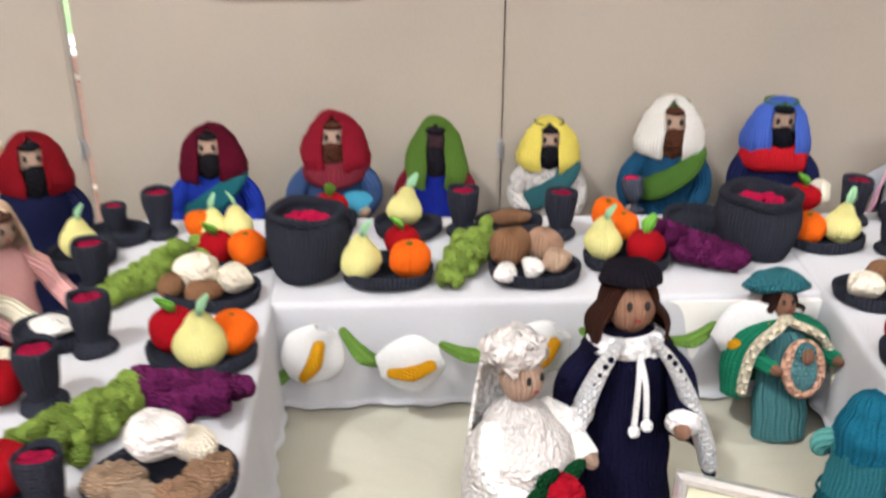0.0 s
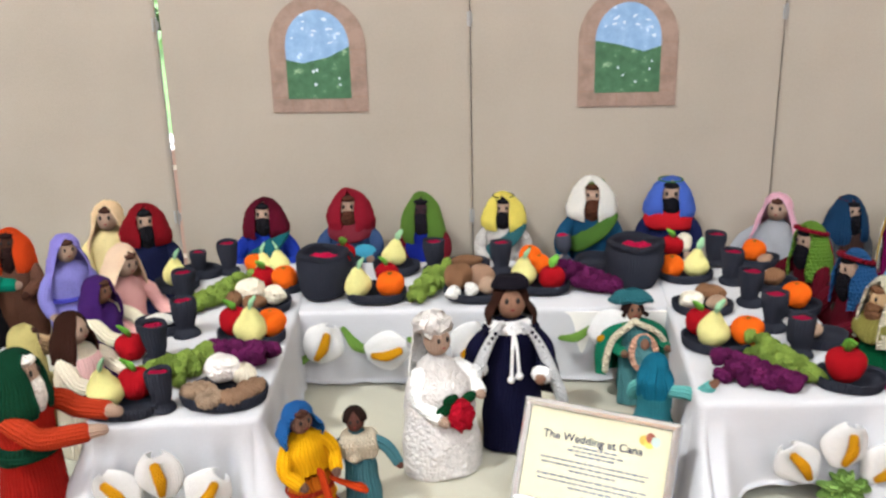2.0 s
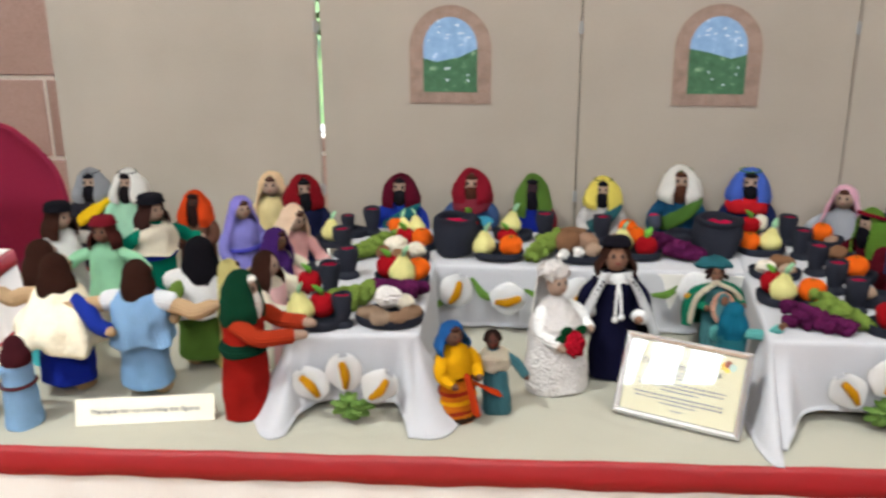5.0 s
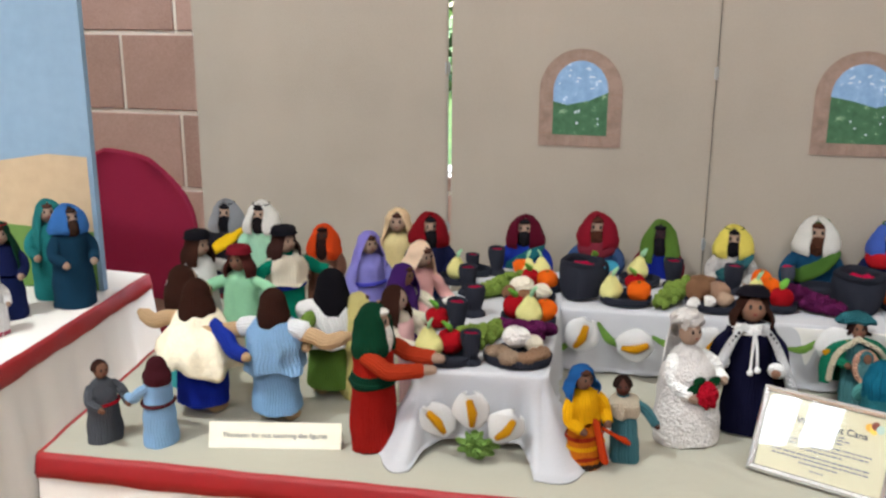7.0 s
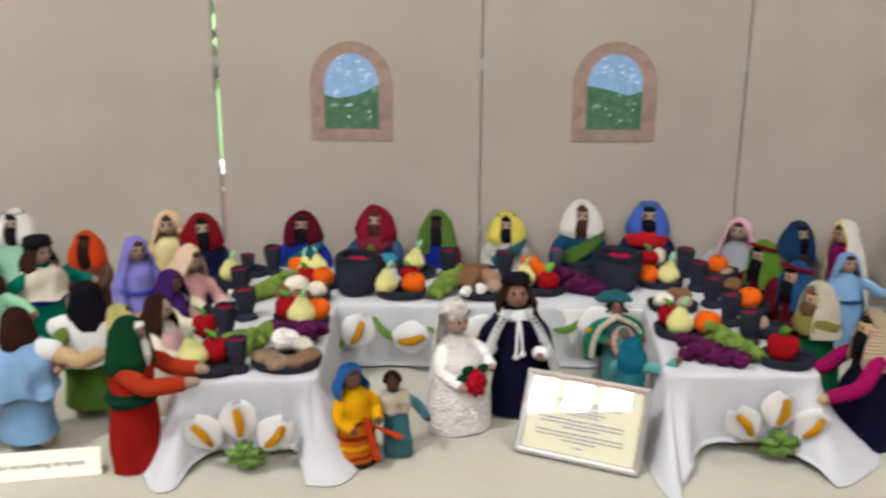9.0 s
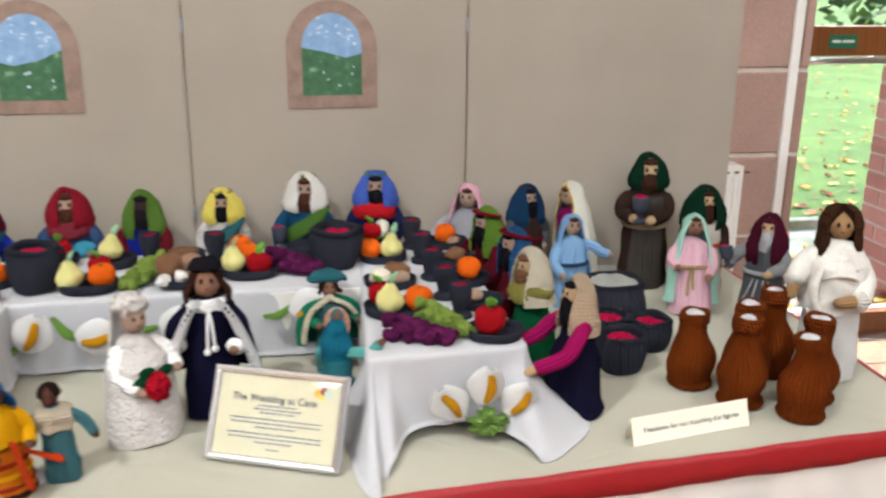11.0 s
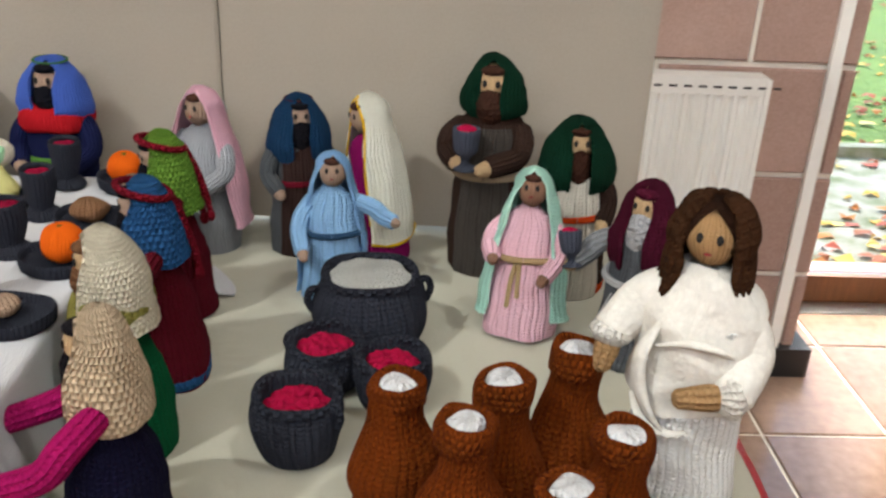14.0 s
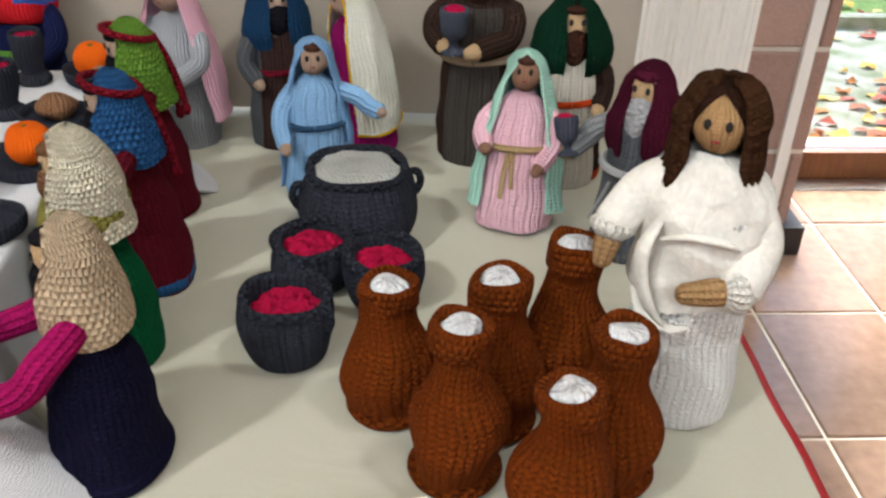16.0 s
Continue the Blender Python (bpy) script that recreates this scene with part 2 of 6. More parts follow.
class Shape:
    """Gathers grids of points into one mesh with stitch coordinates and materials."""
    def __init__(self):
        self.v, self.f, self.uv, self.mi, self.mats, self.count = [], [], [], [], [], 0

    def slot(self, m):
        if m not in self.mats:
            self.mats.append(m)
        return self.mats.index(m)

    def grid(self, p, m, loop=True, flip=False):
        """p: rows x columns x 3; loop: the columns close into a ring."""
        p = np.asarray(p, float)
        n, k = p.shape[:2]
        s = self.slot(m)
        step = np.linalg.norm(np.diff(p, axis=0), axis=2).mean(1)
        vv = np.r_[0, np.cumsum(step)]
        du = np.linalg.norm(np.roll(p, -1, 1) - p, axis=2)
        uu = np.r_[0, np.cumsum(np.sort(du, 0)[int(0.8 * (n - 1))])]
        base = self.count
        self.v.append(p.reshape(-1, 3))
        self.count += n * k
        w = k if loop else k - 1
        i, j = (q.ravel() for q in np.meshgrid(np.arange(n - 1), np.arange(w), indexing="ij"))
        a, b = base + i * k + j, base + i * k + (j + 1) % k
        f = np.stack([a, b, b + k, a + k], 1)
        t = np.stack([np.stack([uu[j], vv[i]], 1), np.stack([uu[j + 1], vv[i]], 1), np.stack([uu[j + 1], vv[i + 1]], 1), np.stack([uu[j], vv[i + 1]], 1)], 1)
        if flip:
            f, t = f[:, ::-1], t[:, ::-1]
        self.f.extend(map(tuple, f.tolist()))
        self.uv.extend(map(tuple, t.reshape(-1, 2).tolist()))
        self.mi.extend([s] * len(f))
        return self

    def poly(self, pts, m):
        s = self.slot(m)
        base = self.count
        self.v.append(np.asarray(pts, float))
        self.count += len(pts)
        self.f.append(tuple(range(base, base + len(pts))))
        self.uv.extend((q[0], q[1]) for q in pts)
        self.mi.append(s)
        return self

    def lathe(self, prof, m, n=28, ry=1.0, rows=0, at=(0, 0, 0), lump=0.0, size=0.03, seed=0.0, turn=None, fine=0.0):
        q = spline(prof, rows) if rows else np.asarray(prof, float)
        a = np.linspace(0, 2 * math.pi, n, endpoint=False)
        p = np.stack([q[:, 0][:, None] * np.sin(a), -q[:, 0][:, None] * np.cos(a) * ry, np.repeat(q[:, 1][:, None], n, 1)], -1)
        if turn is not None:
            p = p @ np.array(turn.to_3x3()).T
        p = p + np.array(at)
        if lump:
            p = lumps(p, lump, size, seed)
        if fine:
            p = lumps(p, fine, size * 0.22, seed)
        return self.grid(p, m)

    def ball(self, at, r, m, n=16, rows=10, lump=0.0, size=0.02, seed=0.0, turn=None):
        r = (r, r, r) if not hasattr(r, "__len__") else r
        b = np.linspace(-math.pi / 2, math.pi / 2, rows)
        b[0], b[-1] = b[0] + 0.02, b[-1] - 0.02
        a = np.linspace(0, 2 * math.pi, n, endpoint=False)
        p = np.stack([r[0] * np.cos(b)[:, None] * np.sin(a), -r[1] * np.cos(b)[:, None] * np.cos(a), r[2] * np.repeat(np.sin(b)[:, None], n, 1)], -1)
        if turn is not None:
            p = p @ np.array(turn.to_3x3()).T
        p = p + np.array(at)
        if lump:
            p = lumps(p, lump, size, seed)
        return self.grid(p, m)

    def tube(self, pts, rad, m, n=10, rows=0, flat=1.0, ends=True):
        rows = rows or max(6, 5 * len(pts))
        c = spline(pts, rows)
        r = np.interp(np.linspace(0, 1, rows), np.linspace(0, 1, len(rad)), rad) if hasattr(rad, "__len__") else np.full(rows, rad)
        d = np.gradient(c, axis=0)
        d /= np.linalg.norm(d, axis=1)[:, None] + 1e-12
        up = np.array((0, 0, 1.0)) if abs(d[0][2]) < 0.9 else np.array((1.0, 0, 0))
        rings = []
        a = np.linspace(0, 2 * math.pi, n, endpoint=False)
        for i in range(rows):
            x = np.cross(d[i], up)
            x /= np.linalg.norm(x)
            y = np.cross(x, d[i])
            up = y
            rings.append((c[i], x, y, r[i], d[i]))
        p = []
        if ends:
            cc, x, y, rr, dd = rings[0]
            p += [cc - dd * rr * 0.55 + (np.cos(a)[:, None] * x + np.sin(a)[:, None] * y * flat) * rr * 0.06, cc - dd * rr * 0.4 + (np.cos(a)[:, None] * x + np.sin(a)[:, None] * y * flat) * rr * 0.62]
        p += [cc + (np.cos(a)[:, None] * x + np.sin(a)[:, None] * y * flat) * rr for cc, x, y, rr, dd in rings]
        if ends:
            cc, x, y, rr, dd = rings[-1]
            p += [cc + dd * rr * 0.4 + (np.cos(a)[:, None] * x + np.sin(a)[:, None] * y * flat) * rr * 0.62, cc + dd * rr * 0.55 + (np.cos(a)[:, None] * x + np.sin(a)[:, None] * y * flat) * rr * 0.06]
        return self.grid(np.array(p), m)

    def shell(self, p, m, thick, centre, loop=False):
        """A sheet with thickness: p rows x columns, drawn in towards centre (an axis x, y)."""
        p = np.asarray(p, float)
        d = p - np.array((centre[0], centre[1], 0))
        d[..., 2] = 0
        ln = np.linalg.norm(d, axis=2, keepdims=True)
        q = p - d / np.maximum(ln, 1e-6) * np.minimum(thick, ln * 0.7)
        q[0] = q[0] + (0, 0, -thick)
        self.grid(p, m, loop)
        self.grid(q, m, loop, True)
        if not loop:
            self.grid(np.stack([q[:, 0], p[:, 0]], 1), m, False)
            self.grid(np.stack([p[:, -1], q[:, -1]], 1), m, False)
        self.grid(np.stack([p[-1], q[-1]], 0), m, loop)
        return self

    def box(self, lo, hi, m, M=None):
        (x0, y0, z0), (x1, y1, z1) = lo, hi
        c = [(x0, y0, z0), (x1, y0, z0), (x1, y1, z0), (x0, y1, z0), (x0, y0, z1), (x1, y0, z1), (x1, y1, z1), (x0, y1, z1)]
        if M is not None:
            c = [tuple(M @ Vector(q)) for q in c]
        for f in ((3, 2, 1, 0), (4, 5, 6, 7), (0, 1, 5, 4), (1, 2, 6, 5), (2, 3, 7, 6), (3, 0, 4, 7)):
            self.poly([c[i] for i in f], m)
        return self

    def mesh(self, name, smooth=True):
        me = bpy.data.meshes.new(name)
        v = np.vstack(self.v)
        me.from_pydata(v.tolist(), [], self.f)
        uv = me.uv_layers.new(name="UVMap")
        uv.data.foreach_set("uv", np.array(self.uv, float).ravel())
        me.polygons.foreach_set("material_index", self.mi)
        me.polygons.foreach_set("use_smooth", [smooth] * len(self.f))
        for m in self.mats:
            me.materials.append(m)
        me.update()
        return me


def thing(name, label, category, at=(0, 0, 0), rz=0.0, group="", shape=None, kind="", smooth=True, tilt=(0, 0), bevel=0.0):
    ob = new(name, shape.mesh(name, smooth) if shape else None)
    ob.matrix_basis = pose(*at, tilt[0], tilt[1], rz)
    if bevel and shape:
        md = ob.modifiers.new("bevel", "BEVEL")
        md.width, md.segments, md.limit_method = bevel, 2, "ANGLE"
    return tagged(ob, label, category, group, kind)


def part(name, shape, parent, label="", at=(0, 0, 0), smooth=True, bevel=0.0, rz=0.0):
    ob = new(name, shape.mesh(name, smooth))
    ob.parent = parent
    ob.matrix_basis = pose(*at, 0, 0, rz)
    if bevel:
        md = ob.modifiers.new("bevel", "BEVEL")
        md.width, md.segments, md.limit_method = bevel, 2, "ANGLE"
    return tagged(ob, label)


def boxed(name, lo, hi, m, parent=None, label="", category="", kind="", bevel=0.004, group=""):
    s = Shape().box(lo, hi, m)
    if parent:
        return part(name, s, parent, label, smooth=False, bevel=bevel)
    return thing(name, label, category, shape=s, kind=kind, smooth=False, bevel=bevel, group=group)


def lettering(name, words, size, m, parent, M, align="CENTER", bold=0.018):
    cu = bpy.data.curves.new("words", "FONT")
    cu.body, cu.size, cu.align_x, cu.align_y, cu.extrude = words, size, align, "CENTER", 0.0001
    cu.offset = size * bold
    tmp = new("words", cu)
    me = bpy.data.meshes.new_from_object(tmp.evaluated_get(bpy.context.evaluated_depsgraph_get()))
    bpy.data.objects.remove(tmp)
    me.name = name
    me.materials.clear()
    me.materials.append(m)
    ob = new(name, me)
    ob.parent = parent
    ob.matrix_basis = M
    return ob

# ---- the hall ----
WALL_Y = 1.13
M_floorwood = wood("pale_wood_block_floor", "9c6f4a", "c99c70", 3.0, 0.28, (1.0, 9.0, 1.0))
M_floortile = block_material("terracotta_tile", "6f594c", "967c6c", 30.0, 0.0004)
for _n in M_floortile.node_tree.nodes:
    if _n.type == "BSDF_PRINCIPLED":
        _n.inputs["Roughness"].default_value = 0.14

boxed("floor", (-5, SOUTH, FLOOR - 0.1), (6, 2.0, FLOOR - 0.002), M_floorwood, kind="structure", category="floor", label="hall floor of glossy terracotta tiles with pale joints", bevel=0)
floor_ob = bpy.data.objects["floor"]
part("joint_bed", Shape().box((0.40, -3.26, FLOOR - 0.03), (5.99, 1.99, FLOOR + 0.0005), M_mortar), floor_ob, "pale joints between the tiles", smooth=False)
boxed("ceiling", (-5, SOUTH, CEIL), (6, WALL_Y + 0.3, CEIL + 0.1), M_white, kind="structure", category="ceiling", label="plain white hall ceiling", bevel=0)
boxed("wall_west", (-5.2, SOUTH - 0.2, FLOOR), (-5, 1.45, CEIL), M_wall, kind="structure", category="wall", label="plain cream painted hall wall", bevel=0)
boxed("wall_east", (6, SOUTH - 0.2, FLOOR), (6.2, 2.0, CEIL), M_wall, kind="structure", category="wall", label="plain cream painted hall wall", bevel=0)
# south wall with high arched windows
s = Shape()
s.box((-5, SOUTH - 0.2, FLOOR), (6, SOUTH, 3.15), M_wall).box((-5, SOUTH - 0.2, 4.45), (6, SOUTH, CEIL), M_wall)
edges = [-5] + [q for w_ in HIGH for q in w_] + [6]
for x0, x1 in zip(edges[::2], edges[1::2]):
    s.box((x0, SOUTH - 0.2, 3.15), (x1, SOUTH, 4.45), M_wall)
thing("wall_south", "cream painted hall wall with a row of high windows", "wall", shape=s, kind="structure", smooth=False)
for i, (x0, x1) in enumerate(HIGH):
    w = tagged(new(f"window_{i + 2}"), "white framed high hall window with bright panes", "window", kind="structure")
    w.matrix_basis = pose(x0, SOUTH - 0.1, 3.15)
    s = Shape()
    for a in (0, 0.413, 0.827, 1.24):
        s.box((a, -0.03, 0), (a + 0.06, 0.03, 1.3), M_white)
    for c0 in (0, 0.62, 1.24):
        s.box((0.06, -0.025, c0), (1.24, 0.025, c0 + 0.06), M_white)
    part("window_frame", s, w, smooth=False)

# north wall: stone blocks with a window behind the display boards and the glass door beyond
DOOR_X0 = 2.10
s = Shape()
s.box((-5, WALL_Y + 0.012, FLOOR), (-1.4, WALL_Y + 0.3, CEIL), M_mortar)
s.box((-1.4, WALL_Y + 0.012, FLOOR), (1.0, WALL_Y + 0.3, 0.092), M_mortar)
s.box((-1.4, WALL_Y + 0.012, 1.6), (1.0, WALL_Y + 0.3, CEIL), M_mortar)
s.box((1.0, WALL_Y + 0.012, FLOOR), (DOOR_X0, WALL_Y + 0.3, CEIL), M_mortar)
wall_n = thing("wall_north", "pinkish brown stone block wall with pale mortar joints", "wall", shape=s, kind="structure", smooth=False)
boxed("wall_lobby", (DOOR_X0 - 0.3, WALL_Y + 0.3, FLOOR), (DOOR_X0, 1.62, CEIL), M_wall, kind="structure", category="wall", label="short return wall beside the glass door", bevel=0)
boxed("wall_door_side", (3.62, 1.6, FLOOR), (6, 1.85, CEIL), M_wall, kind="structure", category="wall", label="plain wall beside the glass door", bevel=0)
boxed("wall_over_door", (DOOR_X0 - 0.3, 1.6, 1.75), (3.62, 1.85, CEIL), M_wall, kind="structure", category="wall", label="plain wall over the glass door", bevel=0)
boxed("ceiling_lobby", (DOOR_X0 - 0.3, 1.42, CEIL), (6, 2.0, CEIL + 0.1), M_white, kind="structure", category="ceiling", label="plain white ceiling of the door lobby", bevel=0)
w = tagged(new("window_1"), "bright window behind the display boards", "window", kind="structure")
s = Shape()
for a in (-1.4, -0.2, 0.94):
    s.box((a, WALL_Y + 0.12, 0.09), (a + 0.06, WALL_Y + 0.18, 1.6), M_white)
s.box((-1.4, WALL_Y + 0.1, 0.092), (1.0, WALL_Y + 0.2, 0.10), M_white).box((-1.4, WALL_Y + 0.12, 1.55), (1.0, WALL_Y + 0.18, 1.6), M_white)
part("window_frame", s, w, smooth=False)

# ---- two trestle tables under white cloths ----
def cloth_table(name, label, corners, drop, ribbon_edges, pleat=0.012, top=None):
    """Table of the exhibition: a thin top, cloth skirts that hang in soft pleats, a red ribbon along the edge."""
    t = tagged(new(name), label, "table")
    c = [np.array(q, float) for q in corners]
    s = Shape().poly([(q[0], q[1], 0.0) for q in c], top or M_sheet).poly([(q[0], q[1], -0.03) for q in c[::-1]], M_sheet)
    part("tabletop", s, t, "flat top under an off-white paper cloth", smooth=False)
    for i in range(len(c)):
        a, b = c[i], c[(i + 1) % len(c)]
        e = b - a
        ln = np.linalg.norm(e)
        d = e / ln
        nrm = np.array((d[1], -d[0]))
        k = max(12, int(ln / 0.02))
        u = np.linspace(0, 1, k)
        rows = []
        for z in np.r_[0.0, -0.006, np.linspace(-0.02, -drop, 12)]:
            f = min(1, -z / 0.25)
            off = 0.003 + pleat * f * (np.sin(u * ln * 38 + i) * 0.6 + np.sin(u * ln * 83 + 2 * i) * 0.4) + 0.02 * f
            if z == 0:
                off = off * 0
            rows.append(np.column_stack([a[0] + e[0] * u + nrm[0] * off, a[1] + e[1] * u + nrm[1] * off, np.full(k, z)]))
        part("skirt", Shape().grid(np.array(rows), M_sheet2, False), t, "white cloth hanging in soft pleats")
        if i in ribbon_edges:
            rows = []
            for z, o in ((0.0006, -0.004), (0.0008, 0.003), (-0.006, 0.0065), (-0.022, 0.0095), (-0.0385, 0.0120), (-0.039, 0.0110)):
                w = 0.0012 * np.sin(u * ln * 21) + 0.0008 * np.sin(u * ln * 57)
                rows.append(np.column_stack([a[0] + e[0] * u + nrm[0] * (o + w), a[1] + e[1] * u + nrm[1] * (o + w), np.full(k, z) + w * (z < -0.02) * 2]))
            part("ribbon", Shape().grid(np.array(rows), M_ribbon, False), t, "red satin ribbon along the edge")
    for x, y in ((0.08, 0.1), (0.92, 0.1), (0.92, 0.9), (0.08, 0.9)):
        q = (c[0] * (1 - x) + c[1] * x) * (1 - y) + (c[3] * (1 - x) + c[2] * x) * y
        part("leg", Shape().tube([(q[0], q[1], FLOOR), (q[0], q[1], -0.03)], 0.016, M_steel), t)
    return t


M_sheet2 = weave("white_cotton_skirt", "e4e0da", 0.0018, 0.9, 0.0003, 0.05)
cloth_table("display_table", "long table with an off-white cloth and a red ribbon edge", [(-1.032, -1.020), (1.2237, -0.824), (1.236, 0.08), (-1.22, 0.08)], -FLOOR - 0.02, (0, 1, 3))
cloth_table("side_table", "neighbouring exhibition table with white cloth and red ribbon", [(-2.9, -1.6), (-1.235, -1.55), (-1.455, -0.06), (-3.1, 0.0)], -FLOOR - 0.02, (1,), top=M_sheet2)

# ---- display boards ----
SEAMS = [(-1.313, 0.008), (-0.617, -0.004), (0.0, 0.0), (0.603, 0.026), (1.224, -0.02)]
for i, ((x0, y0), (x1, y1)) in enumerate(zip(SEAMS, SEAMS[1:])):
    dx, dy = x1 - x0, y1 - y0
    ln = math.hypot(dx, dy)
    ga = 0.0055 if i == 1 else 0.0011
    gb = 0.0055 if i == 0 else 0.0011
    b = tagged(new("display_board"), "tall beige fabric covered folding display board", "display board", "display boards")
    b.matrix_basis = pose(x0, y0, 0.002, 0, 0, math.degrees(math.atan2(dy, dx)))
    s = Shape().box((ga + 0.004, 0, 0.006), (ln - gb - 0.004, 0.014, 1.3), M_board)
    part("panel", s, b, smooth=False, bevel=0.003)
    part("edge_trim", Shape().box((ga, 0.002, 0), (ga + 0.004, 0.012, 1.3), M_board), b, smooth=False)
    part("edge_trim", Shape().box((ln - gb - 0.004, 0.002, 0), (ln - gb, 0.012, 1.3), M_board), b, smooth=False)
    # added black strip: blocks light from behind so these seams stay dark
    if i in (1, 2):
        part("seam_light_stop", Shape().box((ln - 0.03, 0.0145, 0.004), (ln + 0.03, 0.0165, 1.3), M_black), b, "added black strip that blocks light at the seam", smooth=False)
    if i < 3:
        for z in (0.172, 0.565, 1.0):
            s = Shape().box((ln - gb - 0.005, -0.0016, z - 0.013), (ln - gb - 0.001, 0.001, z + 0.013), M_hinge).box((ln + 0.001, -0.0016, z - 0.008), (ln + 0.004, 0.001, z + 0.008), M_hinge)
            s.tube([(ln, -0.003, z - 0.014), (ln, -0.003, z + 0.014)], 0.0022, M_hinge, n=8)
            part("hinge", s, b, "small steel hinge", smooth=False)

# painted windows on paper, pinned to the boards
def paint(name, stops, scale, seed):
    k = Nodes(name, 0.85)
    g = k.node("TexCoord")
    mp = k.node("Mapping", {"Vector": (g, 3), "Location": (seed, 0.0, 0.0)})
    n = k.node("TexNoise", {"Vector": mp, "Scale": scale, "Detail": 4.0, "Roughness": 0.6})
    k.color(k.ramp(n, stops))
    return k.m


M_paintsky = paint("painted_sky", [(0.42, lin("7899bd")), (0.60, lin("86a6c8")), (0.66, lin("c9dbe8")), (0.72, lin("eef3f5"))], 38.0, 0.0)
M_painthill = paint("painted_hill", [(0.35, lin("335a3e")), (0.60, lin("426a4b")), (0.68, lin("86a583")), (0.76, lin("c3cdb8"))], 45.0, 3.0)
M_paintbrick = paint("painted_brick", [(0.35, lin("7f6a5e")), (0.6, lin("947d70"))], 30.0, 5.0)
M_dab = flat("white_paint", "bccad6", 0.8)
M_paintline = flat("painted_joint", "8f6f5d", 0.9)


def arch(hw, h0, rise, n=22):
    """Outline of an arched opening, from the lower right round to the lower left."""
    pts = [(hw, 0), (hw, h0)]
    pts += [(hw * math.cos(a), h0 + rise * math.sin(a)) for a in np.linspace(0, math.pi, n)[1:-1]]
    return pts + [(-hw, h0), (-hw, 0)]


for bx, cx, z0, board_i, hill in ((-0.301, 0, 0.391, 1, ((-0.062, 0.105), (-0.03, 0.097), (0.02, 0.108), (0.062, 0.128))), (0.305, 0, 0.393, 2, ((-0.062, 0.128), (-0.02, 0.120), (0.03, 0.106), (0.062, 0.116)))):
    (x0, y0), (x1, y1) = SEAMS[board_i], SEAMS[board_i + 1]
    f = (bx - x0) / (x1 - x0)
    ang = math.degrees(math.atan2(y1 - y0, x1 - x0))
    pw = tagged(new("painted_window"), "paper arched window painted with blue sky and green hills", "painting", "painted windows")
    pw.matrix_basis = pose(bx, y0 + f * (y1 - y0) - 0.0015, z0, 0, 0, ang)
    HW, H0, RI = 0.0965, 0.128, 0.098
    hw, h0, ri, lo = 0.0635, 0.102, 0.070, 0.027
    sk = Shape()
    sk.poly([(x, -0.0012, lo + z) for x, z in arch(hw, h0, ri)], M_paintsky)
    skp = part("painted_sky", sk, pw, "sky blue paint with dabbed white clouds", smooth=False)
    hx = [q[0] / 0.062 * hw for q in hill]
    part("painted_hill", Shape().poly([(-hw, -0.0018, lo), (hw, -0.0018, lo)] + [(x, -0.0018, q[1]) for x, q in zip(hx[::-1], hill[::-1])], M_painthill), pw, "green painted hills with white flecks", smooth=False)
    rd = np.random.default_rng(11 + board_i)
    for i in range(15):
        low = i >= 10
        x = (rd.random() * 2 - 1) * hw * (0.78 if not low else 0.82)
        z = lo + 0.012 + 0.055 * rd.random() if low else lo + 0.108 + 0.052 * rd.random() * (1 - (x / hw) ** 2)
        w, t, a = (0.0022 if low else 0.0038) * (0.6 + rd.random()), 0.0022 * (0.6 + rd.random()), 0.9 * (rd.random() - 0.3)
        pts = [(w * math.cos(q) * (1 + 0.3 * math.sin(3 * q + i)), t * math.sin(q)) for q in np.linspace(0, 2 * math.pi, 11)[:-1]]
        part("paint_dab", Shape().poly([(x + u * math.cos(a) - v * math.sin(a), -0.0024, z + u * math.sin(a) + v * math.cos(a)) for u, v in pts], M_dab), skp, smooth=False)
    # surround of painted stones, each its own piece
    out = np.array(arch(HW, H0, RI, 22)) + (0, 0)
    inn = np.array([(x, z + lo) for x, z in arch(hw, h0, ri, 22)])
    part("surround", Shape().grid(np.stack([np.column_stack([out[:, 0], np.full(len(out), -0.0010), out[:, 1]]), np.column_stack([inn[:, 0], np.full(len(inn), -0.0014), inn[:, 1]])], 0), M_paintbrick, False).poly([(-HW, -0.0010, 0), (HW, -0.0010, 0), (hw, -0.0014, lo), (-hw, -0.0014, lo)], M_paintbrick), pw, "pinkish brown painted stone surround", smooth=False)
    ln = Shape()
    for a in np.linspace(0.25, math.pi - 0.25, 9):
        p0, p1 = (hw * math.cos(a), lo + h0 + ri * math.sin(a)), (HW * math.cos(a), H0 + RI * math.sin(a))
        ln.poly([(p0[0] - 0.0004, -0.0020, p0[1]), (p0[0] + 0.0004, -0.0020, p0[1]), (p1[0] + 0.0004, -0.0016, p1[1]), (p1[0] - 0.0004, -0.0016, p1[1])], M_paintline)
    for z in (0.03, 0.062, 0.092, 0.122):
        for sx in (-1, 1):
            ln.poly([(sx * hw, -0.0020, z), (sx * HW, -0.0016, z), (sx * HW, -0.0016, z + 0.0008), (sx * hw, -0.0020, z + 0.0008)], M_paintline)
    for x in (-0.056, -0.02, 0.018, 0.05):
        ln.poly([(x, -0.0020, 0), (x + 0.0008, -0.0020, 0), (x + 0.0008, -0.0022, lo), (x, -0.0022, lo)], M_paintline)
    part("joint_line", ln, pw, "thin painted joints", smooth=False)

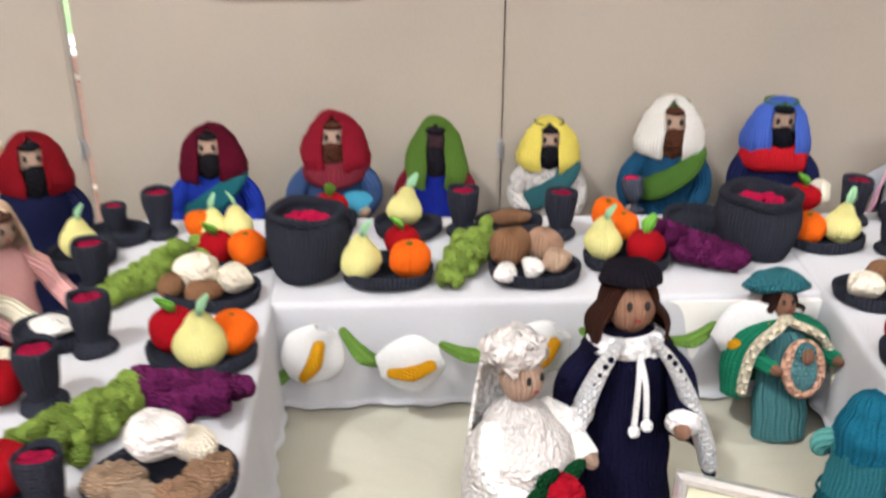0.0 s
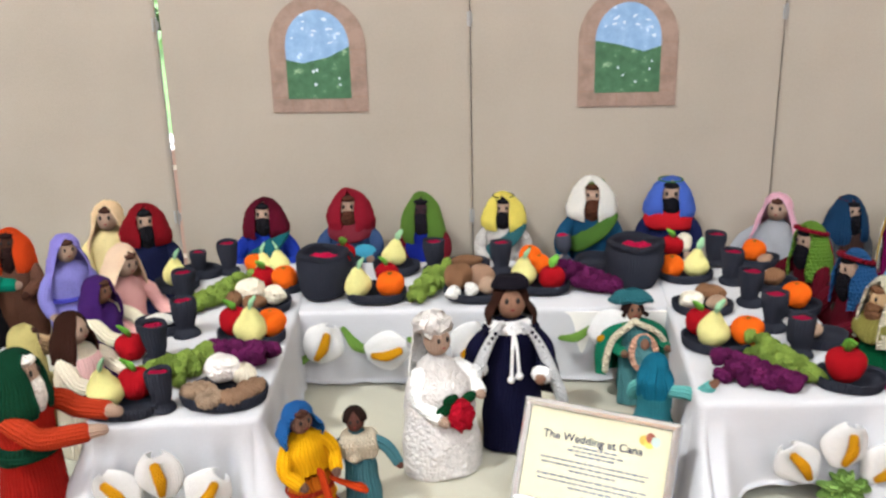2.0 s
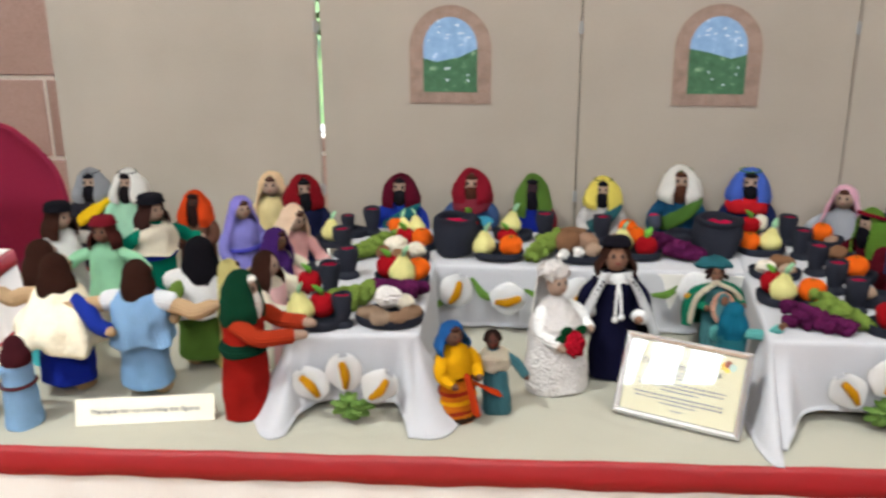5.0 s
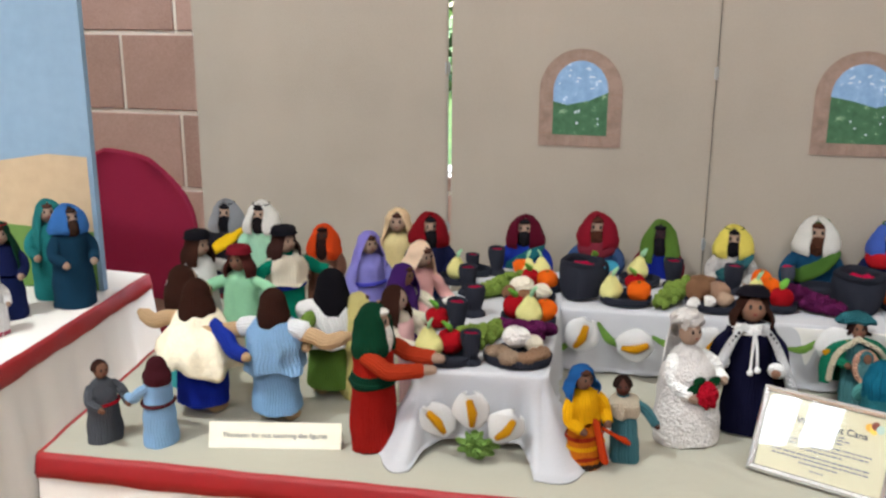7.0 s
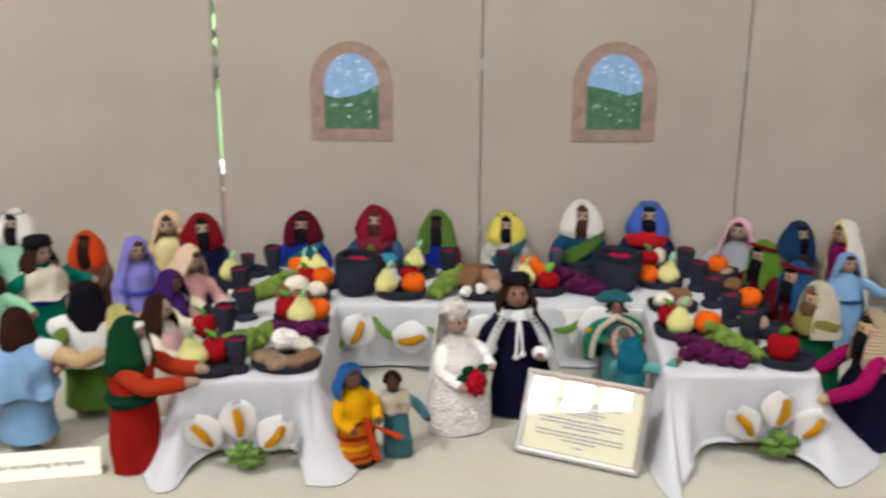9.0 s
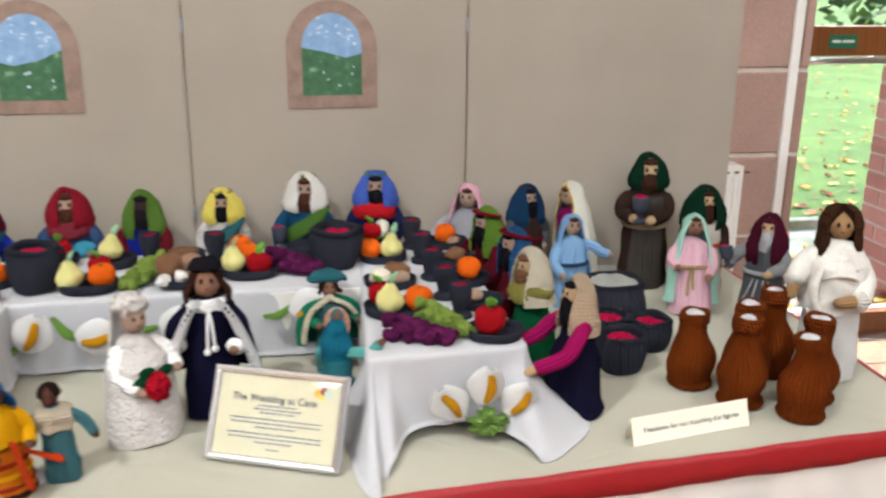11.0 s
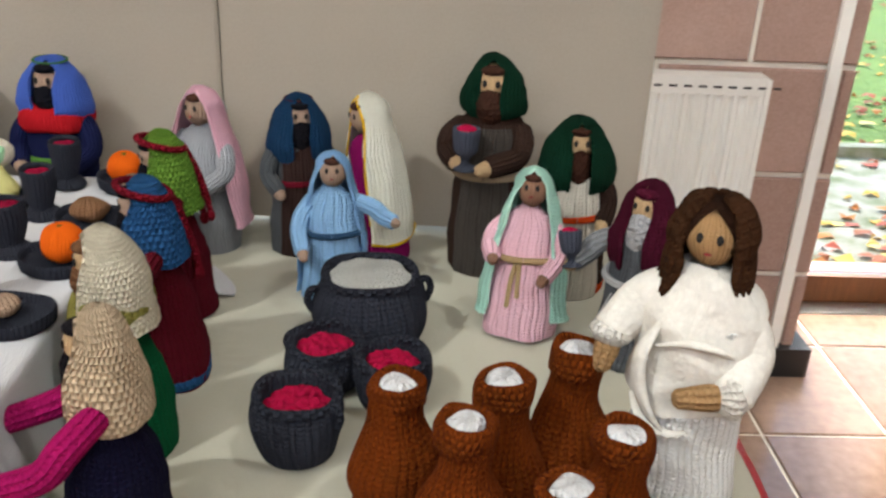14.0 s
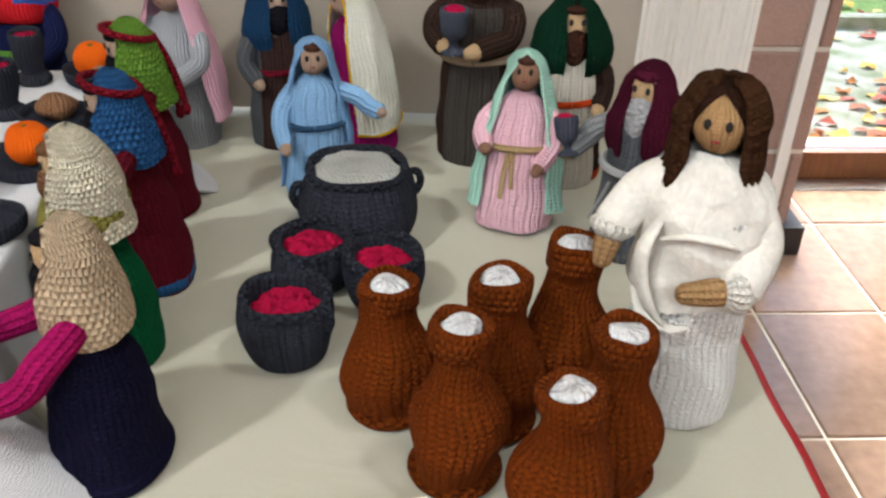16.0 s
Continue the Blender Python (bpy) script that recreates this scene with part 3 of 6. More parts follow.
# ---- radiator, pipe, skirting ----
r = tagged(new("radiator"), "white panel radiator under the block wall", "radiator")
r.matrix_basis = pose(0.80, WALL_Y - 0.012, -0.80)
s = Shape()
RW, RH = 1.022, 0.815
us = np.linspace(0, RW, 200)
prof = -0.075 - 0.006 * np.clip(np.sin(us / 0.0335 * 2 * math.pi) * 2.2, -1, 1)
s.grid(np.array([np.column_stack([us, prof, np.full(200, z)]) for z in (0.03, RH - 0.045)]), M_white, False)
front = part("front_panel", s, r, smooth=False)
part("back_panel", Shape().box((0, -0.03, 0.02), (RW, -0.015, RH - 0.02), M_white), r, smooth=False)
part("top_grille", Shape().box((-0.004, -0.078, RH - 0.05), (RW + 0.004, -0.01, RH), M_white), r, smooth=False, bevel=0.006)
part("end_panel", Shape().box((RW - 0.002, -0.082, 0.01), (RW + 0.012, -0.008, RH - 0.004), M_white), r, smooth=False, bevel=0.004)
for i in range(26):
    part("slot", Shape().box((0.04 + i * 0.04, -0.0795, RH - 0.030), (0.062 + i * 0.04, -0.0775, RH - 0.024), M_black), front, smooth=False)
p = tagged(new("wall_pipe"), "white painted vertical pipe casing on the block wall", "pipe")
part("pipe", Shape().box((2.014, WALL_Y - 0.018, FLOOR), (2.047, WALL_Y - 0.002, CEIL), M_white), p, smooth=False, bevel=0.008)
boxed("skirting", (1.7, WALL_Y - 0.03, FLOOR), (DOOR_X0 + 0.05, WALL_Y + 0.30, FLOOR + 0.105), M_black, kind="structure", category="skirting", label="black skirting board", bevel=0.003)

# ---- glass door ----
d = tagged(new("door_1"), "brown stained timber door with large glass panes and a push bar", "door", kind="structure")
DY = 1.65
part("jamb", Shape().box((DOOR_X0, DY - 0.04, FLOOR), (2.28, DY + 0.05, 1.75), M_timber), d, smooth=False, bevel=0.004)
part("stile", Shape().box((3.155, DY - 0.035, FLOOR + 0.005), (3.40, DY + 0.02, 1.70), M_timber), d, smooth=False, bevel=0.004)
part("frame_post", Shape().box((3.42, DY - 0.06, FLOOR), (3.62, DY + 0.06, 1.75), M_timber), d, smooth=False, bevel=0.004)
part("bottom_rail", Shape().box((2.28, DY - 0.035, FLOOR + 0.005), (3.155, DY + 0.02, FLOOR + 0.115), M_timber), d, smooth=False, bevel=0.004)
part("middle_rail", Shape().box((2.28, DY - 0.035, 0.352), (3.155, DY + 0.02, 0.475), M_timber), d, smooth=False, bevel=0.004)
part("top_rail", Shape().box((2.28, DY - 0.035, 1.58), (3.155, DY + 0.02, 1.70), M_timber), d, smooth=False, bevel=0.004)
for z0, z1 in ((FLOOR + 0.115, 0.352), (0.475, 1.58)):
    g = part("pane", Shape().box((2.282, DY - 0.008, z0 + 0.002), (3.145, DY - 0.002, z1 - 0.002), M_glass), d, "clear glass pane", smooth=False)
    g.visible_shadow = False
    part("gasket", Shape().box((3.138, DY - 0.040, z0), (3.156, DY + 0.0, z1), M_black), d, "black rubber seal", smooth=False)
part("sill", Shape().box((2.3, DY - 0.12, FLOOR), (3.62, DY - 0.04, FLOOR + 0.012), M_steel), d, "metal threshold strip", smooth=False, bevel=0.003)
part("push_bar", Shape().tube([(2.32, DY - 0.10, 0.338), (3.5, DY - 0.10, 0.345)], 0.015, M_steel, n=12), d, "polished steel push bar")
M_sign = flat("green_sign", "1d6b4f", 0.4)
part("green_notice", Shape().box((2.47, DY - 0.039, 0.385), (2.60, DY - 0.0365, 0.440), M_sign), d, "small green notice", smooth=False)
M_signw = flat("sign_white", "e9efe9", 0.5)
part("notice_bar", Shape().box((2.485, DY - 0.0405, 0.408), (2.525, DY - 0.0395, 0.418), M_signw).box((2.532, DY - 0.0405, 0.408), (2.585, DY - 0.0395, 0.418), M_signw), d, smooth=False)

# ---- outdoors: lawn with fallen leaves, paving, brick wall ----
def grass():
    k = Nodes("autumn_lawn", 0.9)
    g = k.node("TexCoord")
    n1 = k.node("TexNoise", {"Vector": (g, 3), "Scale": 30.0, "Detail": 6.0})
    n2 = k.node("TexNoise", {"Vector": (g, 3), "Scale": 1.4, "Detail": 3.0})
    f = k.math("MULTIPLY_ADD", n1, 0.6, k.math("MULTIPLY", n2, 0.4))
    k.color(k.ramp(f, [(0.3, (0.05, 0.10, 0.02)), (0.5, (0.12, 0.22, 0.04)), (0.75, (0.24, 0.36, 0.08))]))
    k.bump(n1, 0.8, 0.03)
    return k.m


def paving_material():
    k = Nodes("mossy_paving", 0.8)
    g = k.node("TexCoord")
    n1 = k.node("TexNoise", {"Vector": (g, 3), "Scale": 7.0, "Detail": 6.0})
    n2 = k.node("TexNoise", {"Vector": (g, 3), "Scale": 90.0, "Detail": 3.0})
    f = k.math("MULTIPLY_ADD", n2, 0.3, k.math("MULTIPLY", n1, 0.8))
    k.color(k.ramp(f, [(0.35, (0.09, 0.13, 0.04)), (0.5, (0.22, 0.24, 0.16)), (0.75, (0.42, 0.41, 0.38))]))
    k.bump(n2, 0.5, 0.003)
    return k.m


M_grass, M_paving = grass(), paving_material()
s = Shape().box((-400, 3.56, FLOOR - 0.3), (400, 900, FLOOR - 0.04), M_grass)
thing("ground", "green lawn reaching to the distance", "lawn", shape=s, kind="structure", smooth=False)
boxed("pavement", (-6, 1.85, FLOOR - 0.3), (9, 3.48, FLOOR - 0.03), M_paving, kind="structure", category="paving", label="mossy damp paving slabs outside the door", bevel=0)
boxed("kerb", (-6, 3.48, FLOOR - 0.3), (9, 3.56, FLOOR + 0.03), M_paving, kind="structure", category="kerb", label="low stone edging between paving and lawn", bevel=0.006)
rng = np.random.default_rng(5)
LEAFC = ["c9a23a", "b5702c", "8f4a25", "d9c06a", "a8452f"]
leafm = [flat("fallen_leaf", h, 0.7, 0, 60, 0.1) for h in LEAFC]
s = Shape()
for i in range(1300):
    y = 2.0 + 14 * rng.random() ** 1.6
    x = 1.7 + (y + 1.3) * 0.55 * rng.random() * 1.5 + 0.1 * y
    r0, a = 0.03 + 0.04 * rng.random(), rng.random() * 6.28
    z = FLOOR - 0.025 + 0.012 * rng.random()
    pts = [(x + r0 * math.cos(a + t) * k, y + r0 * math.sin(a + t) * k * 0.8, z + 0.012 * math.sin(3 * t + a)) for t, k in ((0, 1), (1.1, 0.7), (2.0, 0.9), (3.1, 0.6), (4.2, 0.9), (5.2, 0.7))]
    s.poly(pts, leafm[i % 5])
thing("fallen_leaves", "yellow and russet fallen leaves scattered on the lawn", "leaves", shape=s, kind="stuff", smooth=False)
# clipped hedge and shrubs far behind the lawn
s = Shape()
hm = [flat("hedge_leaf", h, 0.8, 0, 20, 0.2) for h in ("3f5c2a", "587a35", "2f4a26")]
for i in range(2600):
    x, y, z = -14 + 40 * rng.random(), 17 + 2.2 * rng.random(), FLOOR + 2.3 * rng.random() ** 0.8
    a, b2, r0 = rng.random() * 6.28, rng.random() * 1.5, 0.16 + 0.1 * rng.random()
    t1 = np.array((math.cos(a), math.sin(a), 0)) * r0
    t2 = np.array((-math.sin(a) * math.cos(b2), math.cos(a) * math.cos(b2), math.sin(b2))) * r0
    c0 = np.array((x, y, z))
    s.poly([c0 + t1, c0 + t2, c0 - t1, c0 - t2], hm[i % 3])
thing("hedge", "dense green hedge beyond the lawn", "hedge", shape=s, kind="stuff", smooth=False)

# ---- magenta chair behind the tables ----
M_chair = weave("magenta_upholstery", "8c1038", 0.002, 0.9, 0.0004, 0.1)
c = tagged(new("chair"), "magenta upholstered stacking chair by the block wall", "chair")
c.matrix_basis = pose(-2.09, 0.80, FLOOR, 0, 0, 12)
pts = []
for v in np.linspace(0, 1, 21):
    hw = 0.25 * (1 - abs(2 * v - 1) ** 3.2 * 0.62) * (1.05 - 0.14 * v)
    pts.append([(hw * u, 0.035 * (1 - u * u) - 0.01, 0.56 + 0.56 * v - 0.22 * hw * u * v) for u in np.linspace(-1, 1, 21)])
fr = np.array(pts)
bk = fr + (0, 0.045, 0)
s = Shape().grid(fr, M_chair, False).grid(bk, M_chair, False, True)
for q0, q1 in ((fr[:, 0], bk[:, 0]), (fr[:, -1], bk[:, -1]), (fr[0], bk[0]), (fr[-1], bk[-1])):
    mid = (q0 + q1) / 2 + (q0 - fr.mean((0, 1))) * 0.04
    s.grid(np.stack([q0, mid, q1], 1), M_chair, False)
part("backrest", s, c)
part("seat", Shape().lathe([(0.001, 0.40), (0.2, 0.40), (0.235, 0.43), (0.22, 0.46), (0.15, 0.472), (0.001, 0.474)], M_chair, rows=14, at=(0, -0.22, 0)), c)
for x in (-0.18, 0.18):
    part("leg", Shape().tube([(x, -0.40, 0), (x, -0.36, 0.41)], 0.011, M_steel), c)
    part("leg", Shape().tube([(x, 0.03, 0), (x, -0.02, 0.42), (x, 0.03, 0.78)], 0.011, M_steel), c)

# ---- ceiling light panels ----
def emit(name, col, strength):
    k = Nodes(name)
    k.b.inputs["Base Color"].default_value = (0.9, 0.9, 0.9, 1)
    k.b.inputs["Emission Color"].default_value = (*col, 1)
    k.b.inputs["Emission Strength"].default_value = strength
    return k.m


M_diffuser = emit("light_diffuser", (1.0, 0.96, 0.9), 1.0)
for x, y in PANELS:
    L = tagged(new("ceiling_light"), "small white louvred ceiling light switched on", "ceiling light", "ceiling lights")
    L.matrix_basis = pose(x, y, CEIL) @ Matrix.Scale(0.3, 4)
    s = Shape()
    for a in (-0.6, -0.2, 0.185, 0.585):
        s.box((a, -0.3, -0.06), (a + 0.015, 0.3, -0.003), M_white)
    for b in (-0.3, -0.01, 0.285):
        s.box((-0.6, b, -0.06), (0.6, b + 0.015, -0.003), M_white)
    part("frame", s, L, smooth=False)
    part("diffuser", Shape().box((-0.585, -0.285, -0.02), (0.585, 0.285, -0.012), M_diffuser), L, smooth=False)


# ---- knitted dolls ----
SKIN, BROWN, TAN, DARK = "b29684", "86614f", "c9a983", "4a3028"
M_eye = flat("black_stitch", "15110f", 0.8)
M_mouth = flat("red_stitch", "8a2a2a", 0.8)


def hood_grid(H, zc, R, top, zend, rend, open_head, open_low, ry=1.0, back=0.0, n=26, rows=18, sway=0.0, bell=0.0):
    """A head cloth: closed over the crown, open in front of the face, falling to zend."""
    zs = np.r_[zc + (top - zc) * np.cos(np.linspace(0.03, math.pi / 2, rows // 2)), np.linspace(zc, zend, rows - rows // 2 + 1)[1:]]
    p = []
    for i, z in enumerate(zs):
        if z >= zc:
            q = (z - zc) / (top - zc)
            r = R * math.sqrt(max(0.0, 1 - q * q)) + 0.002 * H
            f = min(1.0, max(0.0, (1 - q) / 0.8 - 0.28))
            op = open_head * math.sqrt(f)
        else:
            q = (zc - z) / (zc - zend)
            r = R + (rend - R) * (q ** 0.8) + 0.022 * H * math.sin(math.pi * min(1.0, q * 1.1))
            if bell:
                r = R * (1 + bell * math.sin(min(1.0, q * 1.2) * math.pi * 0.74))
            op = open_head + (open_low - open_head) * q
        a = np.linspace(radians(op), 2 * math.pi - radians(op), n)
        w = 1 + sway * np.sin(a * 7 + i * 0.2) * (0 if z >= zc else min(1, (zc - z) / (0.3 * H)))
        p.append(np.column_stack([r * w * np.sin(a), -r * w * np.cos(a) * ry + back, np.full(n, z)]))
    return np.array(p) * 1.0


def bell_hood(top, end, wide, half, ry=0.84, back=0.0, n=32, rows=24, seed=0.0, point=2.2, tuck=0.14, fold=0.035):
    """A head cloth that widens like a bell to the shoulders, with a narrow slot before the face."""
    p = []
    for i, q in enumerate(np.linspace(0.004, 1, rows) ** 1.15):
        z = top + (end - top) * q
        r = wide * math.sqrt(1 - (1 - q) ** point) * (1 - tuck * max(0.0, (q - 0.72) / 0.28) ** 2)
        op = math.asin(min(0.96, half * math.sqrt(min(1.0, max(0.0, (q - 0.09) / 0.16))) / r))
        a = np.linspace(op, 2 * math.pi - op, n)
        w = 1 + q * fold * (np.sin(a * 5 + seed) + 0.6 * np.sin(a * 9 + 2 * seed))
        p.append(np.column_stack([r * w * np.sin(a), -r * w * np.cos(a) * ry + back, np.full(n, z)]))
    return np.array(p)


def doll(at, h, face, label, robe, skirt=None, split=0.45, hood=None, hood_kind="stock", hood_end=0.69, hood_r=0.2, opening=(34, 44), band=None, beard=None, beard_len=0.14, hair=None, skin=SKIN, cowl=None, sash=None, belt=None, panel=None, trim=None, reach=None, sleeve=None, cuff=None, wide=1.0, base=None, kind="stock", st=0.0042, lean=0.0, no_arms=False, hs=0.93, tilt=(0, 0), extra=None, hood_st=0.0, bz=0.112, hair_st=0.0040, fat=1.0, hood_w=0.199, slot=0.060, cap=False, feet=False, group="knitted wedding guests"):
    """One knitted doll, h metres high, turned by face degrees (0: towards the front of the table)."""
    s = Shape()
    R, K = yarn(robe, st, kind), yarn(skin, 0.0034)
    seed = at[0] * 17 + at[1] * 29
    prof = [(0.03, 0.0), (0.175 * wide, 0.0), (0.198 * wide, 0.02), (0.197 * wide, 0.15), (0.183 * wide, 0.32), (0.168 * wide, 0.46), (0.162 * wide, 0.57), (0.152, 0.66), (0.115, 0.725), (0.06, 0.765), (0.045, 0.80)]
    q = spline(prof, 34)
    q[:, 0] = np.maximum(q[:, 0], 0.01)
    if cap:
        q[:, 0] *= 1 - 0.26 * np.clip((q[:, 1] - 0.40) / 0.16, 0, 1)
    if feet:
        q[:, 1] = np.maximum(q[:, 1], 0.095 + 0.3 * (q[:, 1] - 0.02) * (q[:, 1] < 0.2))
        for sx in (-1, 1):
            s.tube(np.array([(sx * 0.085, 0.0, 0.16), (sx * 0.085, -0.005, 0.07), (sx * 0.09, -0.035, 0.034)]) * h, [0.052 * h, 0.054 * h, 0.050 * h], K, n=12, rows=12)
            s.ball((sx * 0.09 * h, -0.05 * h, 0.032 * h), (0.058 * h, 0.085 * h, 0.032 * h), K, n=14, rows=9)
    if skirt:
        lowq, upq = q[q[:, 1] <= split + 0.02], q[q[:, 1] >= split]
        upq = np.vstack([[upq[0][0] + 0.006, upq[0][1] - 0.006], upq])
        s.lathe(lowq * h, yarn(skirt, st, kind), ry=0.86, lump=0.010 * h, size=0.11 * h, seed=seed, n=48, fine=0.0035 * h)
        s.lathe(upq * h, R, ry=0.86, lump=0.010 * h, size=0.11 * h, seed=seed, n=48, fine=0.0035 * h)
    else:
        s.lathe(q * h, R, ry=0.86, lump=0.010 * h, size=0.11 * h, seed=seed, n=48, fine=0.0035 * h)
    if base:
        s.lathe(np.array([(0.17, 0.001), (0.203, 0.012), (0.205, 0.05), (0.198, 0.07)]) * (h * wide, h * 1.0), yarn(base, st), ry=0.86, lump=0.006 * h, size=0.14 * h, seed=seed)
    # head
    zc = 0.865 + (1 - hs) * 0.06
    H0, h = h, h * hs
    zc = zc / hs
    s.ball((0, -0.028 * h, zc * h), (0.090 * h, 0.096 * h, 0.108 * h), K, n=18, rows=12, lump=0.004 * h, size=0.05 * h)
    for sx in (-1, 1):
        s.ball((sx * 0.034 * h, -0.119 * h, (zc + 0.022) * h), (0.0125 * h, 0.006 * h, 0.020 * h), M_eye, n=8, rows=6)
    if not beard:
        s.ball((0, -0.122 * h, (zc - 0.034) * h), (0.014 * h, 0.005 * h, 0.006 * h), M_mouth, n=8, rows=6)
    if beard:
        B, B2 = yarn(beard, 0.0036, "boucle"), yarn(hair or beard, 0.0036, "boucle")
        s.ball((0, -0.088 * h, (zc - 0.028 - beard_len * 0.5) * h), (0.076 * h, 0.066 * h, (beard_len * 0.5 + 0.036) * h), B, n=16, rows=12, lump=0.004 * h, size=0.03 * h, seed=seed)
        s.ball((0, -0.062 * h, (zc + 0.078) * h), (0.066 * h, 0.062 * h, 0.028 * h), B2, n=14, rows=8)
    elif hood:
        s.ball((0, -0.062 * h, (zc + 0.075) * h), (0.06 * h, 0.06 * h, 0.03 * h), yarn(DARK if not hair else hair, 0.0036, "boucle"), n=14, rows=8)
    if hair and not hood:
        s.shell(hood_grid(h, (zc + 0.0) * h, 0.118 * fat * h, (zc + 0.138 * (0.5 + 0.5 * fat)) * h, hood_end * H0, hood_r * 0.75 * H0, opening[0], opening[1], 1.0, 0.006 * h, sway=0.05), yarn(hair, hair_st, "boucle" if hair_st > 0.005 else "stock"), 0.014 * h, (0, 0))
    if hood:
        HM = yarn(hood, hood_st or st, hood_kind)
        bell = (beard and hood_end > 0.5 and not hood_st) or cap
        if cap:
            g = bell_hood((zc + 0.165) * h, hood_end * H0, hood_w * H0, slot * H0, 0.95, 0.012 * h, seed=seed, point=2.1, tuck=-0.03, fold=0.008)
        elif bell:
            g = bell_hood((zc + 0.150) * h, hood_end * H0, hood_w * H0, slot * H0, 0.80, 0.0, seed=seed, point=1.7)
        else:
            g = hood_grid(h, zc * h, 0.128 * h, (zc + 0.142) * h, hood_end * H0, hood_r * H0, opening[0], opening[1], 0.94, 0.004 * h, sway=0.045, bell=0.46 if hood_end > 0.5 and not hood_st else 0.0, n=34, rows=24)
        g = lumps(lumps(g, 0.010 * h, 0.12 * h, seed), 0.004 * h, 0.035 * h, seed)
        s.shell(g, HM, 0.014 * h, (0, 0))
        for col in (0, -1):
            s.tube(g[3::3, col], 0.0065 * h, yarn(trim, st) if trim else HM, n=6, rows=26)
        if trim:
            s.tube(np.vstack([g[-1, ::4]]), 0.009 * h, yarn(trim, st), n=6, rows=30)
    if band:
        a = np.linspace(0, 2 * math.pi, 25)[:-1]
        rb = 0.142 * math.sqrt(1 - (bz / 0.15) ** 2)
        if hood and beard and not hood_st:
            rb = hood_w / hs * math.sqrt(1 - (1 - (0.150 - bz) * h / ((zc + 0.150) * h - hood_end * H0)) ** 1.7) * 1.01
        ring = np.column_stack([rb * h * np.sin(a), -0.82 * rb * h * np.cos(a) + 0.002 * h, (zc + bz) * h - 0.006 * h * np.cos(a)])
        s.tube(np.vstack([ring, ring[:1]]), 0.0065 * h, yarn(band, 0.004), n=8, rows=48, ends=False)
    h = H0
    if cowl:
        s.lathe(np.array([(0.09, 0.775), (0.135, 0.765), (0.175, 0.72), (0.185, 0.66), (0.172, 0.625), (0.15, 0.63)]) * h, yarn(cowl, st), ry=0.92, rows=12, lump=0.012 * h, size=0.09 * h, seed=seed)
    if sash:
        s.tube(np.array([(0.10, 0.08, 0.72), (0.125, -0.05, 0.715), (0.05, -0.145, 0.63), (-0.08, -0.145, 0.54), (-0.155, -0.06, 0.50)]) * h, [0.055 * h, 0.072 * h, 0.080 * h, 0.075 * h, 0.055 * h], yarn(sash, st), n=14, rows=28, flat=0.42)
    if belt:
        a = np.linspace(0, 2 * math.pi, 25)[:-1]
        ring = np.column_stack([0.178 * wide * h * np.sin(a), -0.155 * wide * h * np.cos(a), 0.475 * h + 0.004 * h * np.sin(2 * a)])
        s.tube(np.vstack([ring, ring[:1]]), 0.020 * h, yarn(belt, 0.0036), n=8, rows=48, ends=False)
    if panel:
        a = np.linspace(-0.75, 0.75, 14)
        g = []
        for r0, z in q[4:26]:
            g.append(np.column_stack([(r0 * h + 0.003) * np.sin(a), -(r0 * 0.86 * h + 0.0035) * np.cos(a), np.full(14, z * h)]))
        s.grid(lumps(np.array(g), 0.006 * h, 0.14 * h, seed), yarn(panel, st, "rib"), False)
    if not no_arms:
        hp = reach or ((-0.13, -0.20, 0.45), (0.13, -0.20, 0.45))
        for sx, hand, sc in zip((-1, 1), hp, sleeve if isinstance(sleeve, tuple) else (sleeve or robe,) * 2):
            SL = yarn(sc, st, kind)
            sh, hd = np.array((sx * 0.125, 0.0, 0.675)), np.array(hand)
            el = (sh + hd) / 2 + np.array((sx * 0.06, 0.03, -0.045))
            wr = hd + (el - hd) * 0.22
            s.tube(np.array([sh, sh * 0.45 + el * 0.55 + (sx * 0.02, 0, 0.01), el, wr]) * h, [0.054 * h, 0.058 * h, 0.056 * h, 0.050 * h], SL, n=14, rows=18)
            s.tube(np.array([wr, hd * 0.5 + wr * 0.5, hd + (hd - wr) * 0.5]) * h, [0.036 * h, 0.037 * h, 0.027 * h], K, n=9, rows=8)
            if cuff:
                d = (wr - hd)
                s.tube(np.array([wr - d * 0.12, wr + d * 0.3]) * h, 0.062 * h, yarn(cuff, 0.004, "boucle"), n=12, rows=6)
    if extra:
        extra(s, h)
    return thing("knitted_doll", label, "doll", (at[0], at[1], at[2] if len(at) > 2 else 0.0), face, group, s, tilt=tilt)


def goblet_in(s, h, x, y, z, tip=(0, 0)):
    g = yarn("4a4e5c", 0.0042)
    t = Euler((radians(tip[0]), radians(tip[1]), 0)).to_matrix().to_4x4()
    s.lathe(np.array([(0.004, -0.085), (0.045, -0.085), (0.05, -0.075), (0.02, -0.055), (0.022, -0.03), (0.05, 0.0), (0.058, 0.05), (0.06, 0.10), (0.045, 0.098)]) * h, g, rows=20, at=(x * h, y * h, z * h), turn=t, n=16)
    s.ball(tuple(np.array((x, y, z)) * h + np.array(t.to_3x3() @ Vector((0, 0, 0.095 * h)))), (0.046 * h, 0.046 * h, 0.02 * h), yarn("a81240", 0.004, "boucle"), n=12, rows=6)


WINE_H = ((-0.10, -0.16, 0.50), (0.08, -0.19, 0.48))
